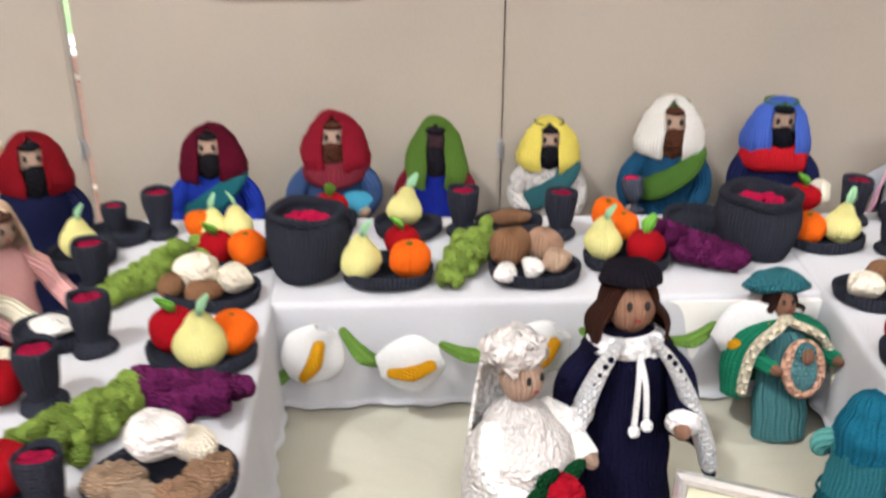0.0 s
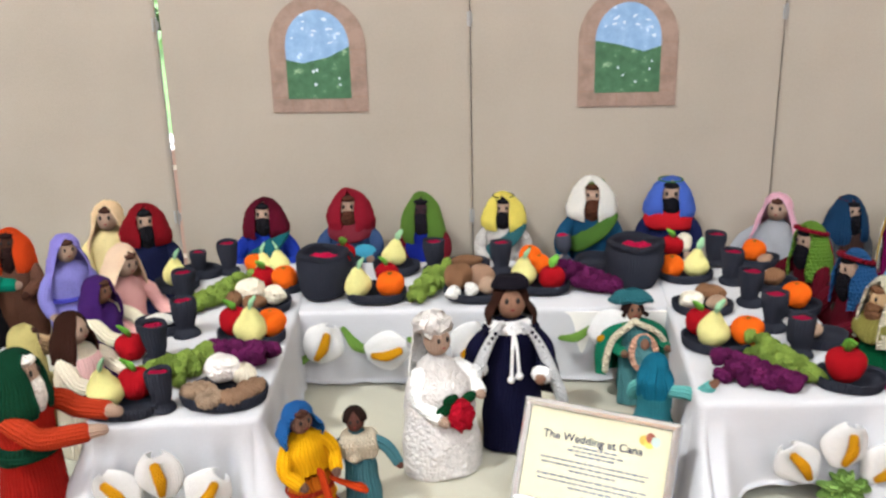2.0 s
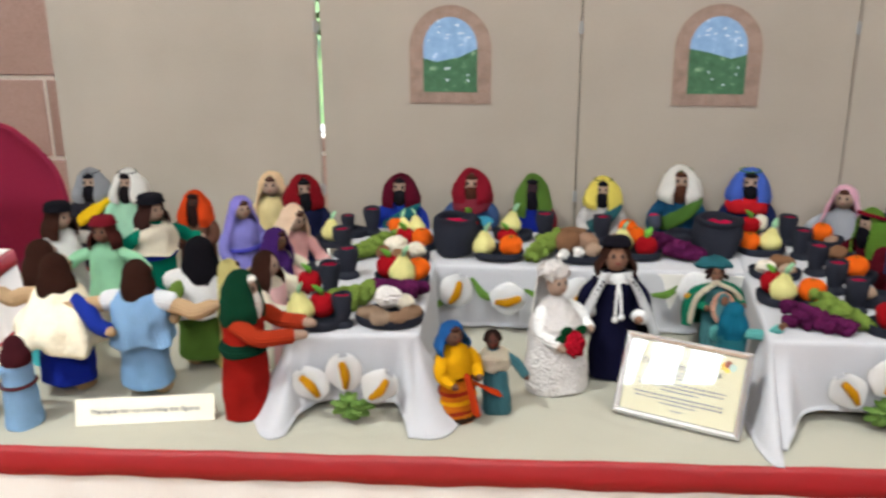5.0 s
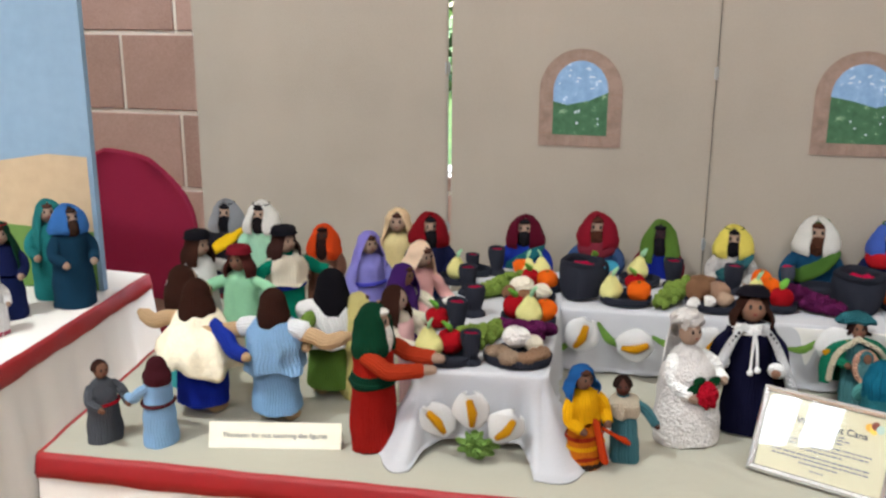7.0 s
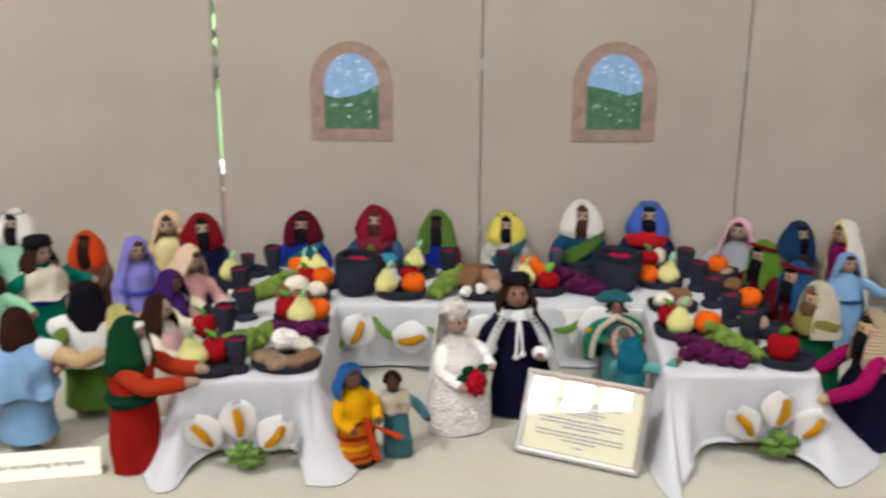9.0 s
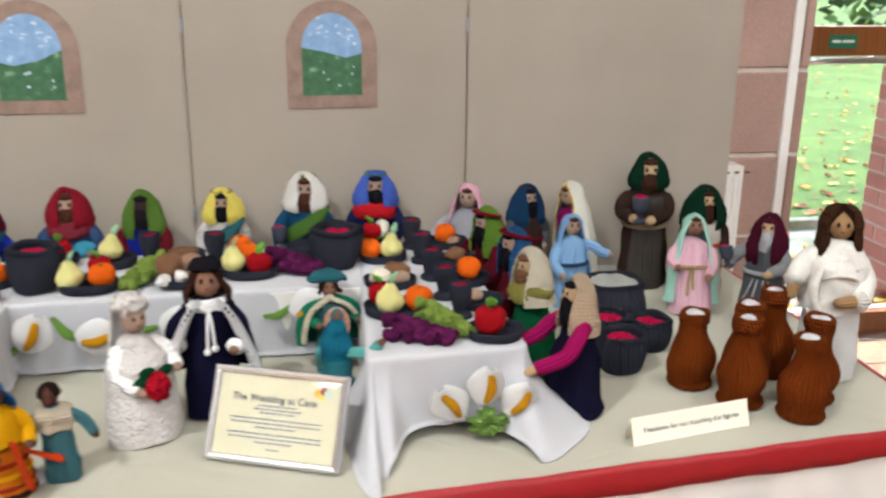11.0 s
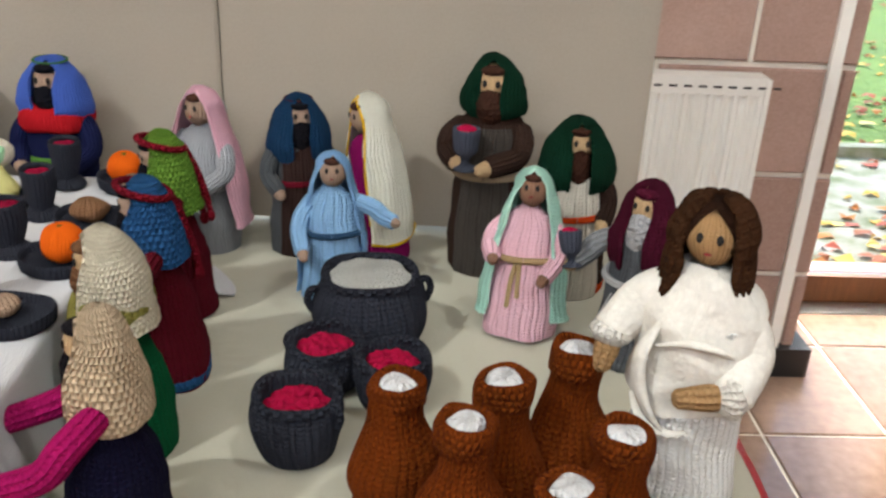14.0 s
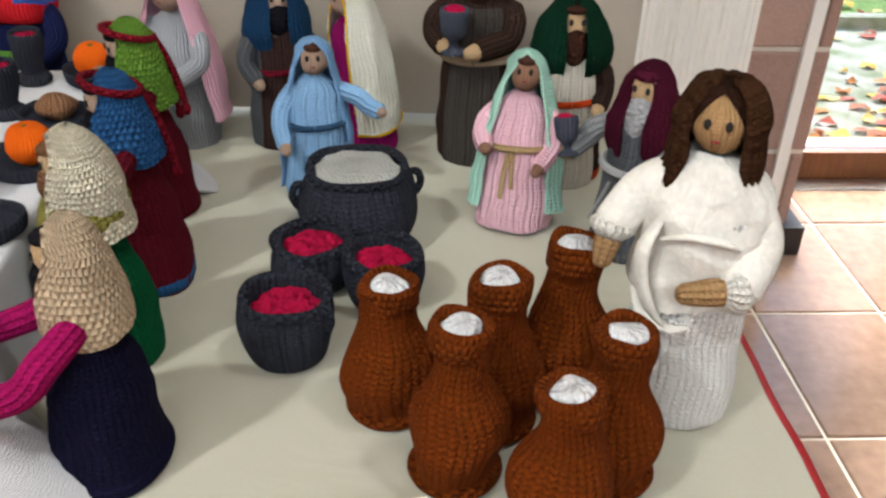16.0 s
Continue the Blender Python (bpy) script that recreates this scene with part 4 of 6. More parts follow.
# guests behind the back table
doll((-0.402, -0.118), 0.245, 4, "knitted doll in maroon head cloth, black beard, blue robe", "22379a", hood="5a1226", beard="1b191d", beard_len=0.12, sash="1f5d66", skin=SKIN, reach=((-0.2, -0.16, 0.42), (0.2, -0.16, 0.42)))
doll((-0.238, -0.094), 0.254, 2, "knitted doll in red head cloth with brown beard", "3a5078", hood="8c1c2c", beard="4a2a20", beard_len=0.12, cowl="7d2c38", skin=SKIN, reach=((-0.2, -0.16, 0.45), (0.16, -0.2, 0.5)), extra=lambda s, h: s.ball((0.13 * h, -0.16 * h, 0.53 * h), (0.085 * h, 0.05 * h, 0.075 * h), yarn("4fb3d6", 0.0045, "garter"), lump=0.01 * h))
doll((-0.098, -0.072), 0.24, 0, "knitted doll in green head cloth, dark face, blue robe", "1c2a8c", hood="5a7c34", beard="1d1a20", beard_len=0.2, skin="3d2a30", sleeve="6a1a26", hood_end=0.6, hood_r=0.24, opening=(26, 36))
doll((0.063, -0.055), 0.236, -2, "knitted doll in yellow head cloth with black band", "b9b4b0", hood="eedb6a", band="1c1a16", beard="17161a", beard_len=0.13, sash="2d5a60", kind="boucle", opening=(26, 34))
doll((0.238, -0.046), 0.263, -4, "knitted doll in white head cloth holding a grey goblet", "1d4a6a", hood="ece9e2", band="4f6a34", beard="4a2c20", beard_len=0.16, sash="46682c", hood_r=0.23, opening=(25, 32), reach=((-0.2, -0.2, 0.42), (0.12, -0.2, 0.42)), extra=lambda s, h: goblet_in(s, h, -0.2, -0.2, 0.5, (-10, -8)))
doll((0.389, -0.05), 0.266, -6, "knitted doll in bright blue head cloth and red cowl", "1c2146", hood="4a68c2", band="3f6a3e", beard="15151b", beard_len=0.13, cowl="c01f28", skin=SKIN, belt="5a8a3a")
doll((0.593, -0.066), 0.235, -24, "knitted doll in pale pink veil and grey dress", "a9abb2", skirt="8b8d92", split=0.4, hood="efb9cb", hood_end=0.16, hood_r=0.26, opening=(50, 75), skin=SKIN, reach=((-0.34, -0.2, 0.42), (0.1, -0.2, 0.42)))
# guests on the left of the tables
doll((-0.702, -0.150), 0.248, 10, "knitted doll in cream peach veil and yellow dress", "f0dca0", hood="f3d3a8", hood_end=0.35, opening=(46, 70), skin=SKIN)
doll((-0.614, -0.188), 0.252, 24, "knitted doll in red head cloth with black beard, navy robe", "1d2140", hood="84161f", beard="18171b", beard_len=0.18, skin=SKIN, opening=(40, 56))
doll((-0.730, -0.280), 0.22, 42, "knitted doll in lilac veil and lilac dress", "8a86cf", hood="8f86d6", hood_end=0.4, opening=(48, 74), skin=SKIN, belt="4a48b0", reach=((-0.2, -0.16, 0.36), (0.16, -0.2, 0.3)))
doll((-0.608, -0.372), 0.238, 62, "knitted doll in peach veil and pink dress leaning on the table", "f8b9b4", hood="f9d6b8", hood_end=0.5, opening=(50, 80), skin=SKIN, reach=((-0.05, -0.42, 0.42), (0.2, -0.38, 0.45)), skirt="a3202c", split=0.36, wide=1.1, tilt=(10, 0))
doll((-0.590, -0.462), 0.206, 70, "knitted doll in deep purple hood with cream sleeves", "4b2a6e", hood="4f2b76", hood_kind="garter", hood_end=0.55, hood_r=0.22, opening=(36, 46), skin=BROWN, sleeve="f0e6cc", reach=((-0.02, -0.5, 0.5), (0.2, -0.46, 0.52)))
doll((-0.548, -0.640), 0.215, 74, "knitted doll with brown hair and cream robe", "efe3cd", hair="38211a", hood_end=0.66, skin=SKIN, reach=((-0.05, -0.34, 0.5), (0.16, -0.34, 0.52)), panel="f2c3c0")
doll((-0.520, -0.838), 0.245, 84, "knitted doll in dark green hood, white beard, red robe", "a82318", hood="14402c", beard="e8e4de", beard_len=0.18, hood_end=0.66, hood_w=0.19, skirt="a01e18", split=0.46, belt="123a2a", skin=SKIN, wide=0.92, reach=((-0.02, -0.42, 0.60), (0.14, -0.42, 0.62)), sleeve="b23a20", extra=lambda s, h: s.lathe(np.array([(0.150, 0.530), (0.163, 0.528), (0.168, 0.50), (0.171, 0.455), (0.167, 0.445), (0.152, 0.445)]) * h, yarn("123a2a", 0.0042), ry=0.88, rows=12, lump=0.006 * h, size=0.08 * h))
doll((-0.854, -0.240), 0.222, 8, "knitted doll in orange hood and brown robe", "6d4a3c", hood="d8481c", beard="2a1a18", beard_len=0.24, skin=DARK, opening=(30, 36), hood_end=0.62)
doll((-0.615, -0.655), 0.20, 120, "knitted doll in pale olive yellow hood", "c8bd78", hood="cfc27e", hood_end=0.5, skin=SKIN)
# the ring of dancers
doll((-1.145, -0.165), 0.245, 12, "knitted doll in grey and black head cloth", "2d2c34", hood="8d9096", beard="17161b", band="16161a", sash="e3b81c", skin=SKIN, base="7a1c28")
doll((-1.045, -0.175), 0.25, 6, "knitted doll in white head cloth with black beard, mint robe", "a9d9bb", hood="eceae4", band="202020", beard="1d191b", beard_len=0.16, opening=(25, 34), hood_r=0.22)
DANCE = ((-0.42, -0.12, 0.55), (0.42, -0.12, 0.55))


def flat_hat(col):
    return lambda s, h: (s.lathe(np.array([(0.001, 1.015), (0.09, 1.005), (0.112, 0.975), (0.112, 0.95), (0.125, 0.94), (0.10, 0.935)]) * h, yarn(col, 0.004), rows=14, n=20))


def shawl(col, kind="stock", lo=0.42, wide=0.23, frill=0.0):
    """A shawl round the shoulders; frill lets its hem fall in waves."""
    def put(s, h):
        q = spline([(0.07, 0.775), (0.15, 0.735), (0.195, 0.66), (wide, 0.52), (wide + 0.02, lo), (wide - 0.004, lo + 0.012)], 18)
        a = np.linspace(0, 2 * math.pi, 56, endpoint=False)
        f = np.clip((0.68 - q[:, 1]) / (0.68 - lo), 0, 1)[:, None] ** 1.6 * frill
        r = q[:, 0][:, None] * (1 + f * (0.55 * np.sin(9 * a + 1.0) + 0.4 * np.sin(5 * a)))
        z = q[:, 1][:, None] + f * 0.14 * np.sin(4 * a + 0.6)
        p = np.stack([r * np.sin(a), -0.9 * r * np.cos(a), z], -1) * h
        s.grid(lumps(p, 0.02 * h, 0.08 * h), yarn(col, 0.005, kind))
    return put


def shoulder_caps(col):
    return lambda s, h: [s.tube(np.array([(sx * 0.10, 0.0, 0.71), (sx * 0.17, 0.01, 0.70), (sx * 0.235, 0.015, 0.69)]) * h, [0.062 * h, 0.074 * h, 0.070 * h], yarn(col, 0.0042), n=14, rows=14) for sx in (-1, 1)]


def both(*fs):
    return lambda s, h: [f(s, h) for f in fs]


doll((-0.885, -0.39), 0.245, 60, "knitted dancer in black hat, cream shawl, emerald robe", "0e7a62", hair="3a2420", hood_end=0.72, skin=SKIN, belt="22389a", extra=both(flat_hat("1b1a20"), shawl("efe3cd", "stock", 0.5, 0.2)), reach=DANCE)
doll((-1.055, -0.46), 0.24, 70, "knitted dancer in black hat and white robe", "ecebe8", hair="38211a", hood_end=0.7, skin=SKIN, extra=flat_hat("1b1a20"), reach=DANCE)
doll((-0.935, -0.50), 0.225, 5, "knitted dancer in mint green robe with red cap", "9fd8ae", hair="4a2420", hood_end=0.72, skin=BROWN, extra=flat_hat("7a1c28"), reach=DANCE)
doll((-0.952, -0.69), 0.235, 130, "knitted dancer in turquoise robe with brown hair", "4bb5bf", hair="38211a", hood_end=0.66, skin=SKIN, reach=DANCE)
doll((-0.857, -0.80), 0.25, 165, "knitted dancer in cream shawl and royal blue skirt", "22379a", hair="38211a", fat=0.9, hood_end=0.66, hood_r=0.16, opening=(50, 70), skin=TAN, skirt="1d2f9c", split=0.40, feet=True, extra=shawl("f0e6cc", "plush", 0.37, 0.31, 0.16), reach=((-0.53, 0.10, 0.54), (0.44, 0.12, 0.70)), sleeve=("22379a", TAN))
doll((-0.712, -0.80), 0.245, 184, "knitted dancer in light blue robe with brown hair", "8db7e0", hair="38211a", fat=0.88, hood_end=0.66, hood_r=0.13, opening=(50, 70), skin=TAN, wide=0.9, feet=True, sleeve=TAN, reach=((-0.56, 0.06, 0.70), (0.60, 0.04, 0.70)), extra=both(shawl("93bce6", "stock", 0.41, 0.205, 0.13), shoulder_caps("eef0f4")))
doll((-0.662, -0.665), 0.245, 215, "knitted dancer in white blouse and olive green skirt", "efeeec", hair="17151a", hood_end=0.5, opening=(50, 70), skin=TAN, skirt="5f8238", split=0.42, feet=True, reach=((-0.42, -0.05, 0.66), (0.29, 0.47, 0.57)), sleeve=(TAN, "6f8a3c"), extra=both(shawl("f3f2f0", "stock", 0.42, 0.2), shoulder_caps("f6f5f3")))
doll((-0.958, -0.945), 0.142, 60, "small knitted child doll in grey with red belt", "55585f", hair="3a2420", hood_end=0.90, hood_r=0.12, fat=0.9, skin=BROWN, belt="a81c2c", reach=((-0.16, -0.34, 0.5), (0.16, -0.34, 0.5)), wide=1.05)
doll((-0.862, -0.93), 0.152, 250, "small knitted child doll in light blue robe", "93bbe2", hair="4a1f26", hood_end=0.7, skin=TAN, belt="5a2a30", reach=((-0.16, -0.38, 0.5), (0.16, -0.34, 0.5)))


# the bridal couple and those about them
def bride_bits(s, h):
    S = yarn("dcd6d2", 0.0044, "boucle")
    s.ball((0, 0.02 * h, 0.965 * h), (0.125 * h, 0.125 * h, 0.085 * h), S, lump=0.022 * h, size=0.028 * h, n=22, rows=14)
    g = hood_grid(h, 0.9 * h, 0.125 * h, 1.02 * h, 0.10 * h, 0.22 * h, 122, 140, 1.0, 0.03 * h, sway=0.05)
    s.shell(g, yarn("f2efec", 0.0040, "boucle"), 0.012 * h, (0, 0))
    s.ball((0.02 * h, -0.245 * h, 0.42 * h), (0.088 * h, 0.058 * h, 0.098 * h), yarn("b01428", 0.0045, "boucle"), lump=0.02 * h, size=0.025 * h)
    for x, z in ((-0.08, 0.47), (0.10, 0.51), (-0.04, 0.53)):
        s.ball((x * h, -0.215 * h, z * h), (0.06 * h, 0.02 * h, 0.04 * h), yarn("14502e", 0.0045, "garter"), lump=0.01 * h)


doll((-0.020, -0.674), 0.212, 34, "knitted bride doll in sparkling white dress with red rose", "d9d4d1", kind="boucle", st=0.0036, skin=SKIN, wide=1.38, extra=bride_bits, sleeve="f4f3f1", tilt=(-5, 0), reach=((-0.10, -0.24, 0.40), (0.20, -0.2, 0.50)), group="bridal couple")


def groom_bits(s, h):
    B, W = yarn("17162a", 0.0042), yarn("eeeef0", 0.0045, "garter")
    g = hood_grid(h, 0.70 * h, 0.17 * h, 0.785 * h, 0.26 * h, 0.31 * h, 64, 70, 0.74, 0.0, rows=16)
    s.shell(g, B, 0.012 * h, (0, 0))
    for sx in (-1, 1):
        path = np.array([(sx * 0.06, -0.115, 0.765), (sx * 0.135, -0.125, 0.66), (sx * 0.20, -0.135, 0.52), (sx * 0.262, -0.13, 0.36), (sx * 0.285, -0.12, 0.27)]) * h
        s.tube(path, [0.028 * h, 0.044 * h, 0.056 * h, 0.060 * h, 0.052 * h], W, n=14, rows=30, flat=0.6)
        for q in spline(path, 17)[2:]:
            s.ball(tuple(q + np.array((sx * 0.006 * h, -0.034 * h, 0))), (0.012 * h, 0.010 * h, 0.012 * h), B, n=6, rows=5)
        s.tube([path[-1] + (0, 0, 0.01 * h), path[-1] + (sx * 0.004 * h, 0, -0.03 * h)], 0.046 * h, B, n=10, rows=6, flat=0.5)
    s.lathe(np.array([(0.001, 1.028), (0.06, 1.024), (0.096, 1.0), (0.112, 0.972), (0.108, 0.955), (0.09, 0.95)]) * h, yarn("1b1820", 0.004), rows=14, n=24, at=(0, -0.012 * h, 0), lump=0.006 * h, size=0.05 * h)
    s.lathe(np.array([(0.10, 0.775), (0.14, 0.75), (0.14, 0.70), (0.10, 0.69)]) * h, yarn("f1f0f0", 0.005, "boucle"), ry=0.9, rows=10, lump=0.01 * h)
    for x, z in ((-0.02, 0.45), (0.025, 0.47)):
        s.tube(np.array([(0, -0.15, 0.72), (x * 0.6, -0.18, 0.62), (x, -0.175, z)]) * h, 0.011 * h, yarn("f1f0f0", 0.004), n=6, rows=12)
        s.ball((x * h, -0.18 * h, z * h), 0.024 * h, yarn("f1f0f0", 0.004, "boucle"), n=8, rows=6)


doll((0.077, -0.615), 0.245, 6, "knitted groom doll in navy robe with white trimmed cape", "15152e", hair="38211a", hood_end=0.74, opening=(44, 60), skin="9a7460", extra=groom_bits, reach=((-0.2, -0.14, 0.48), (0.14, -0.22, 0.46)), cuff="f1f0f0", group="bridal couple", wide=0.92, tilt=(-8, 0))
doll((-0.172, -0.813), 0.172, 40, "small knitted doll in blue scarf and yellow dress", "f0b012", skirt="d8761c", split=0.45, hood="2f6fb8", hood_kind="garter", hood_end=0.68, hood_r=0.19, opening=(56, 66), skin="7a5a4c", base="3a2a20", wide=0.9, tilt=(0, -6), extra=lambda s, h: (s.tube(np.array([(0.02, -0.17, 0.5), (0.03, -0.21, 0.3), (0.05, -0.22, 0.12)]) * h, [0.05 * h, 0.06 * h, 0.07 * h], yarn("d4451c", 0.0045), flat=0.4), s.tube(np.array([(0.1, -0.16, 0.4), (0.24, -0.2, 0.28), (0.32, -0.2, 0.22)]) * h, [0.03 * h, 0.05 * h, 0.06 * h], yarn("d4451c", 0.0045), flat=0.4), [s.lathe(np.array([(0.177, z), (0.189, z + 0.02), (0.177, z + 0.045)]) * h, yarn(c, 0.004), ry=0.86) for z, c in ((0.1, "a8321c"), (0.2, "f0b012"), (0.3, "a8321c"))]))
doll((-0.114, -0.783), 0.142, 8, "small knitted boy doll in teal robe with cream collar", "437079", kind="rib", hair="2a1c18", hood_end=0.93, skin="5e3c34", extra=shawl("e6d8c0", "garter", 0.56, 0.16), reach=((-0.2, -0.12, 0.45), (0.36, -0.1, 0.42)), wide=0.85, tilt=(-4, -4))


def cape_bits(s, h):
    s.lathe(np.array([(0.001, 1.05), (0.09, 1.04), (0.15, 1.01), (0.20, 0.965), (0.212, 0.93), (0.18, 0.905), (0.13, 0.92)]) * h, yarn("377782", 0.0050, "garter"), rows=18, n=26, ry=0.8, at=(0, 0.055 * h, 0.035 * h), lump=0.012 * h, size=0.06 * h)
    g = hood_grid(h, 0.62 * h, 0.33 * h, 0.81 * h, 0.29 * h, 0.37 * h, 46, 58, 0.72, 0.02 * h, rows=16)
    s.shell(g, yarn("1d7a5c", 0.0045), 0.014 * h, (0, 0))
    s.tube(np.vstack([g[2:, 0][::-1], g[2:, -1]])[::2], 0.040 * h, yarn("e8dcc2", 0.006, "garter"), n=10, rows=50, flat=0.7)
    P = yarn("e9b49a", 0.006, "garter")
    s.ball((0.03 * h, -0.225 * h, 0.49 * h), (0.125 * h, 0.055 * h, 0.175 * h), P, lump=0.008 * h, size=0.05 * h, n=24, rows=16)
    ring = [(0.03 * h + 0.112 * h * math.sin(a), -0.250 * h, 0.50 * h + 0.158 * h * math.cos(a)) for a in np.linspace(0, 2 * math.pi, 22)]
    s.tube(ring, 0.030 * h, P, n=9, rows=54, ends=False)
    s.ball((0.03 * h, -0.255 * h, 0.485 * h), (0.088 * h, 0.055 * h, 0.13 * h), yarn("62959a", 0.0045, "garter"), n=18, rows=12)
    s.ball((0.03 * h, -0.272 * h, 0.60 * h), (0.070 * h, 0.050 * h, 0.075 * h), yarn("4f8188", 0.0045, "garter"), n=16, rows=10)
    s.ball((0.03 * h, -0.305 * h, 0.59 * h), (0.044 * h, 0.026 * h, 0.055 * h), yarn(BROWN, 0.0034))


doll((0.272, -0.482), 0.166, 6, "knitted mother doll in teal hat carrying a wrapped baby", "4a7c80", kind="rib", skin=BROWN, hair="2a1a18", hood_end=0.82, extra=cape_bits, reach=((-0.15, -0.28, 0.50), (0.26, -0.26, 0.53)), sleeve="1d7a5c", wide=0.86, tilt=(-16, 0))
doll((0.270, -0.652), 0.162, 150, "knitted child doll in teal hood and striped teal robe", "367f8a", hood="1b6a84", hood_kind="rib", hs=0.86, hood_end=0.62, hood_r=0.19, skin=BROWN, reach=((-0.54, 0.11, 0.90), (0.16, -0.2, 0.5)), sleeve="6ab9b4", base="1d4f72", wide=0.9, extra=lambda s, h: [s.lathe(np.array([(0.180, z), (0.189, z + 0.02), (0.180, z + 0.045)]) * h, yarn("1f6674", 0.004), ry=0.86) for z in (0.13, 0.23, 0.33)])

# guests on the right of the tables
def head_cord(col, bits):
    """A cord laid round the head cloth with its two ends hanging down the back."""
    def add(s, h):
        a = np.linspace(0, 2 * math.pi, 25)
        s.tube(np.column_stack([0.112 * np.sin(a), -0.110 * np.cos(a) + 0.008, 0.945 + 0.040 * np.cos(a)]) * h, 0.017 * h, yarn(col, 0.0046, "garter"), n=8, rows=60, ends=False)
        for i, x in enumerate(bits):
            s.tube(np.array([(x * 0.6, 0.112, 0.910), (x, 0.150, 0.80), (x * 1.3, 0.178, 0.66 - 0.05 * i), (x * 1.5, 0.185, 0.55 - 0.07 * i)]) * h, 0.016 * h, yarn(col, 0.0046, "garter"), n=8, rows=24)
            s.ball((x * 1.5 * h, 0.185 * h, (0.53 - 0.07 * i) * h), (0.024 * h, 0.024 * h, 0.034 * h), yarn(col, 0.005, "boucle"))
    return add


LEDGE = ((-0.12, -0.30, 0.52), (0.14, -0.32, 0.50))
doll((0.602, -0.262), 0.232, -60, "knitted doll in green head cloth, red cord, burgundy robe", "5a1220", st=0.0046, hood="6f9a3a", hood_kind="garter", hood_st=0.006, cap=True, hood_w=0.168, slot=0.09, beard="17161b", beard_len=0.2, hs=0.86, hood_end=0.60, skin=SKIN, base="5a1220", tilt=(4, 0), reach=LEDGE, extra=head_cord("8a1a2a", (0.05, -0.04)))
doll((0.624, -0.414), 0.232, -70, "knitted doll in blue head cloth and long burgundy robe", "5e1422", st=0.0046, hood="2f5f94", hood_kind="garter", hood_st=0.006, cap=True, hood_w=0.165, slot=0.09, beard="17161b", beard_len=0.2, hs=0.86, hood_end=0.62, skin=SKIN, base="2f5f94", wide=1.05, tilt=(4, 0), reach=LEDGE, extra=head_cord("7a1626", (0.04, -0.05)))
doll((0.618, -0.540), 0.229, -68, "knitted doll in cream ribbed hood, olive and green robe", "0f5c38", hs=0.86, hood="f3e8d0", hood_kind="garter", st=0.0046, hood_st=0.0048, cap=True, hood_w=0.180, slot=0.10, cowl="8d8646", beard="6a4a34", beard_len=0.14, hood_end=0.60, skin=TAN, wide=1.08, tilt=(3, 0), no_arms=True)
doll((0.648, -0.684), 0.226, -80, "knitted doll in beige ribbed hood, magenta sleeves, navy robe", "17162e", hood="dcc4a6", hood_kind="garter", st=0.0046, hood_st=0.0052, cap=True, hood_w=0.156, slot=0.09, hs=0.86, beard="18161a", beard_len=0.24, hood_end=0.60, skin=TAN, sleeve="a3155c", wide=1.12, base="17162e", reach=((-0.16, -0.44, 0.46), (0.18, -0.44, 0.42)), extra=lambda s, h: s.tube([(0.216 * h * math.sin(a), -0.186 * h * math.cos(a), 0.034 * h + 0.006 * h * math.sin(3 * a)) for a in np.linspace(0, 2 * math.pi, 24)], 0.034 * h, yarn("17162e", 0.0046), n=10, rows=60, ends=False))
doll((0.725, -0.066), 0.228, 14, "knitted doll in dark blue head cloth with grey robe", "55585c", st=0.0046, hood="1c3a5a", beard="16151a", beard_len=0.18, band="4a1a26", panel="3c2b28", hood_end=0.61, hood_w=0.212, skin=SKIN, reach=((-0.14, -0.18, 0.42), (0.14, -0.12, 0.40)), belt="6a1626")
doll((0.843, -0.080), 0.237, -62, "knitted doll in white veil edged yellow, magenta dress", "8e1560", st=0.0046, hood="f1eee0", trim="e8b81c", hood_end=0.14, hood_r=0.225, opening=(46, 50), skin=SKIN, no_arms=True, tilt=(5, -2))
doll((0.785, -0.226), 0.199, 2, "knitted doll in light blue veil and dress, navy belt", "8fb9e3", st=0.0046, hood="86b1de", hood_end=0.04, hood_r=0.235, opening=(50, 88), skin=SKIN, belt="33506e", kind="rib", tilt=(-4, 0), reach=((-0.17, -0.26, 0.38), (0.40, -0.12, 0.56)))
doll((0.990, -0.108), 0.301, -14, "tall knitted doll in dark green hood and brown robe", "3a2a24", st=0.0046, hood="0f3022", beard="3e2820", beard_len=0.14, panel="4a4440", belt="b59f86", hood_end=0.74, hood_w=0.158, slot=0.055, skin=TAN, wide=0.9, hs=0.86, reach=((-0.11, -0.2, 0.550), (0.0, -0.215, 0.540)), extra=lambda s, h: goblet_in(s, h, -0.075, -0.215, 0.62))
doll((1.096, -0.172), 0.238, 2, "knitted doll in dark green hood, brown beard, brown robe", "32241f", st=0.0046, hood="0f3022", beard="3a231b", beard_len=0.26, hood_end=0.62, hood_w=0.228, wide=1.12, skin=TAN, panel="cfc8bc", belt="c2441c", base="c2441c")
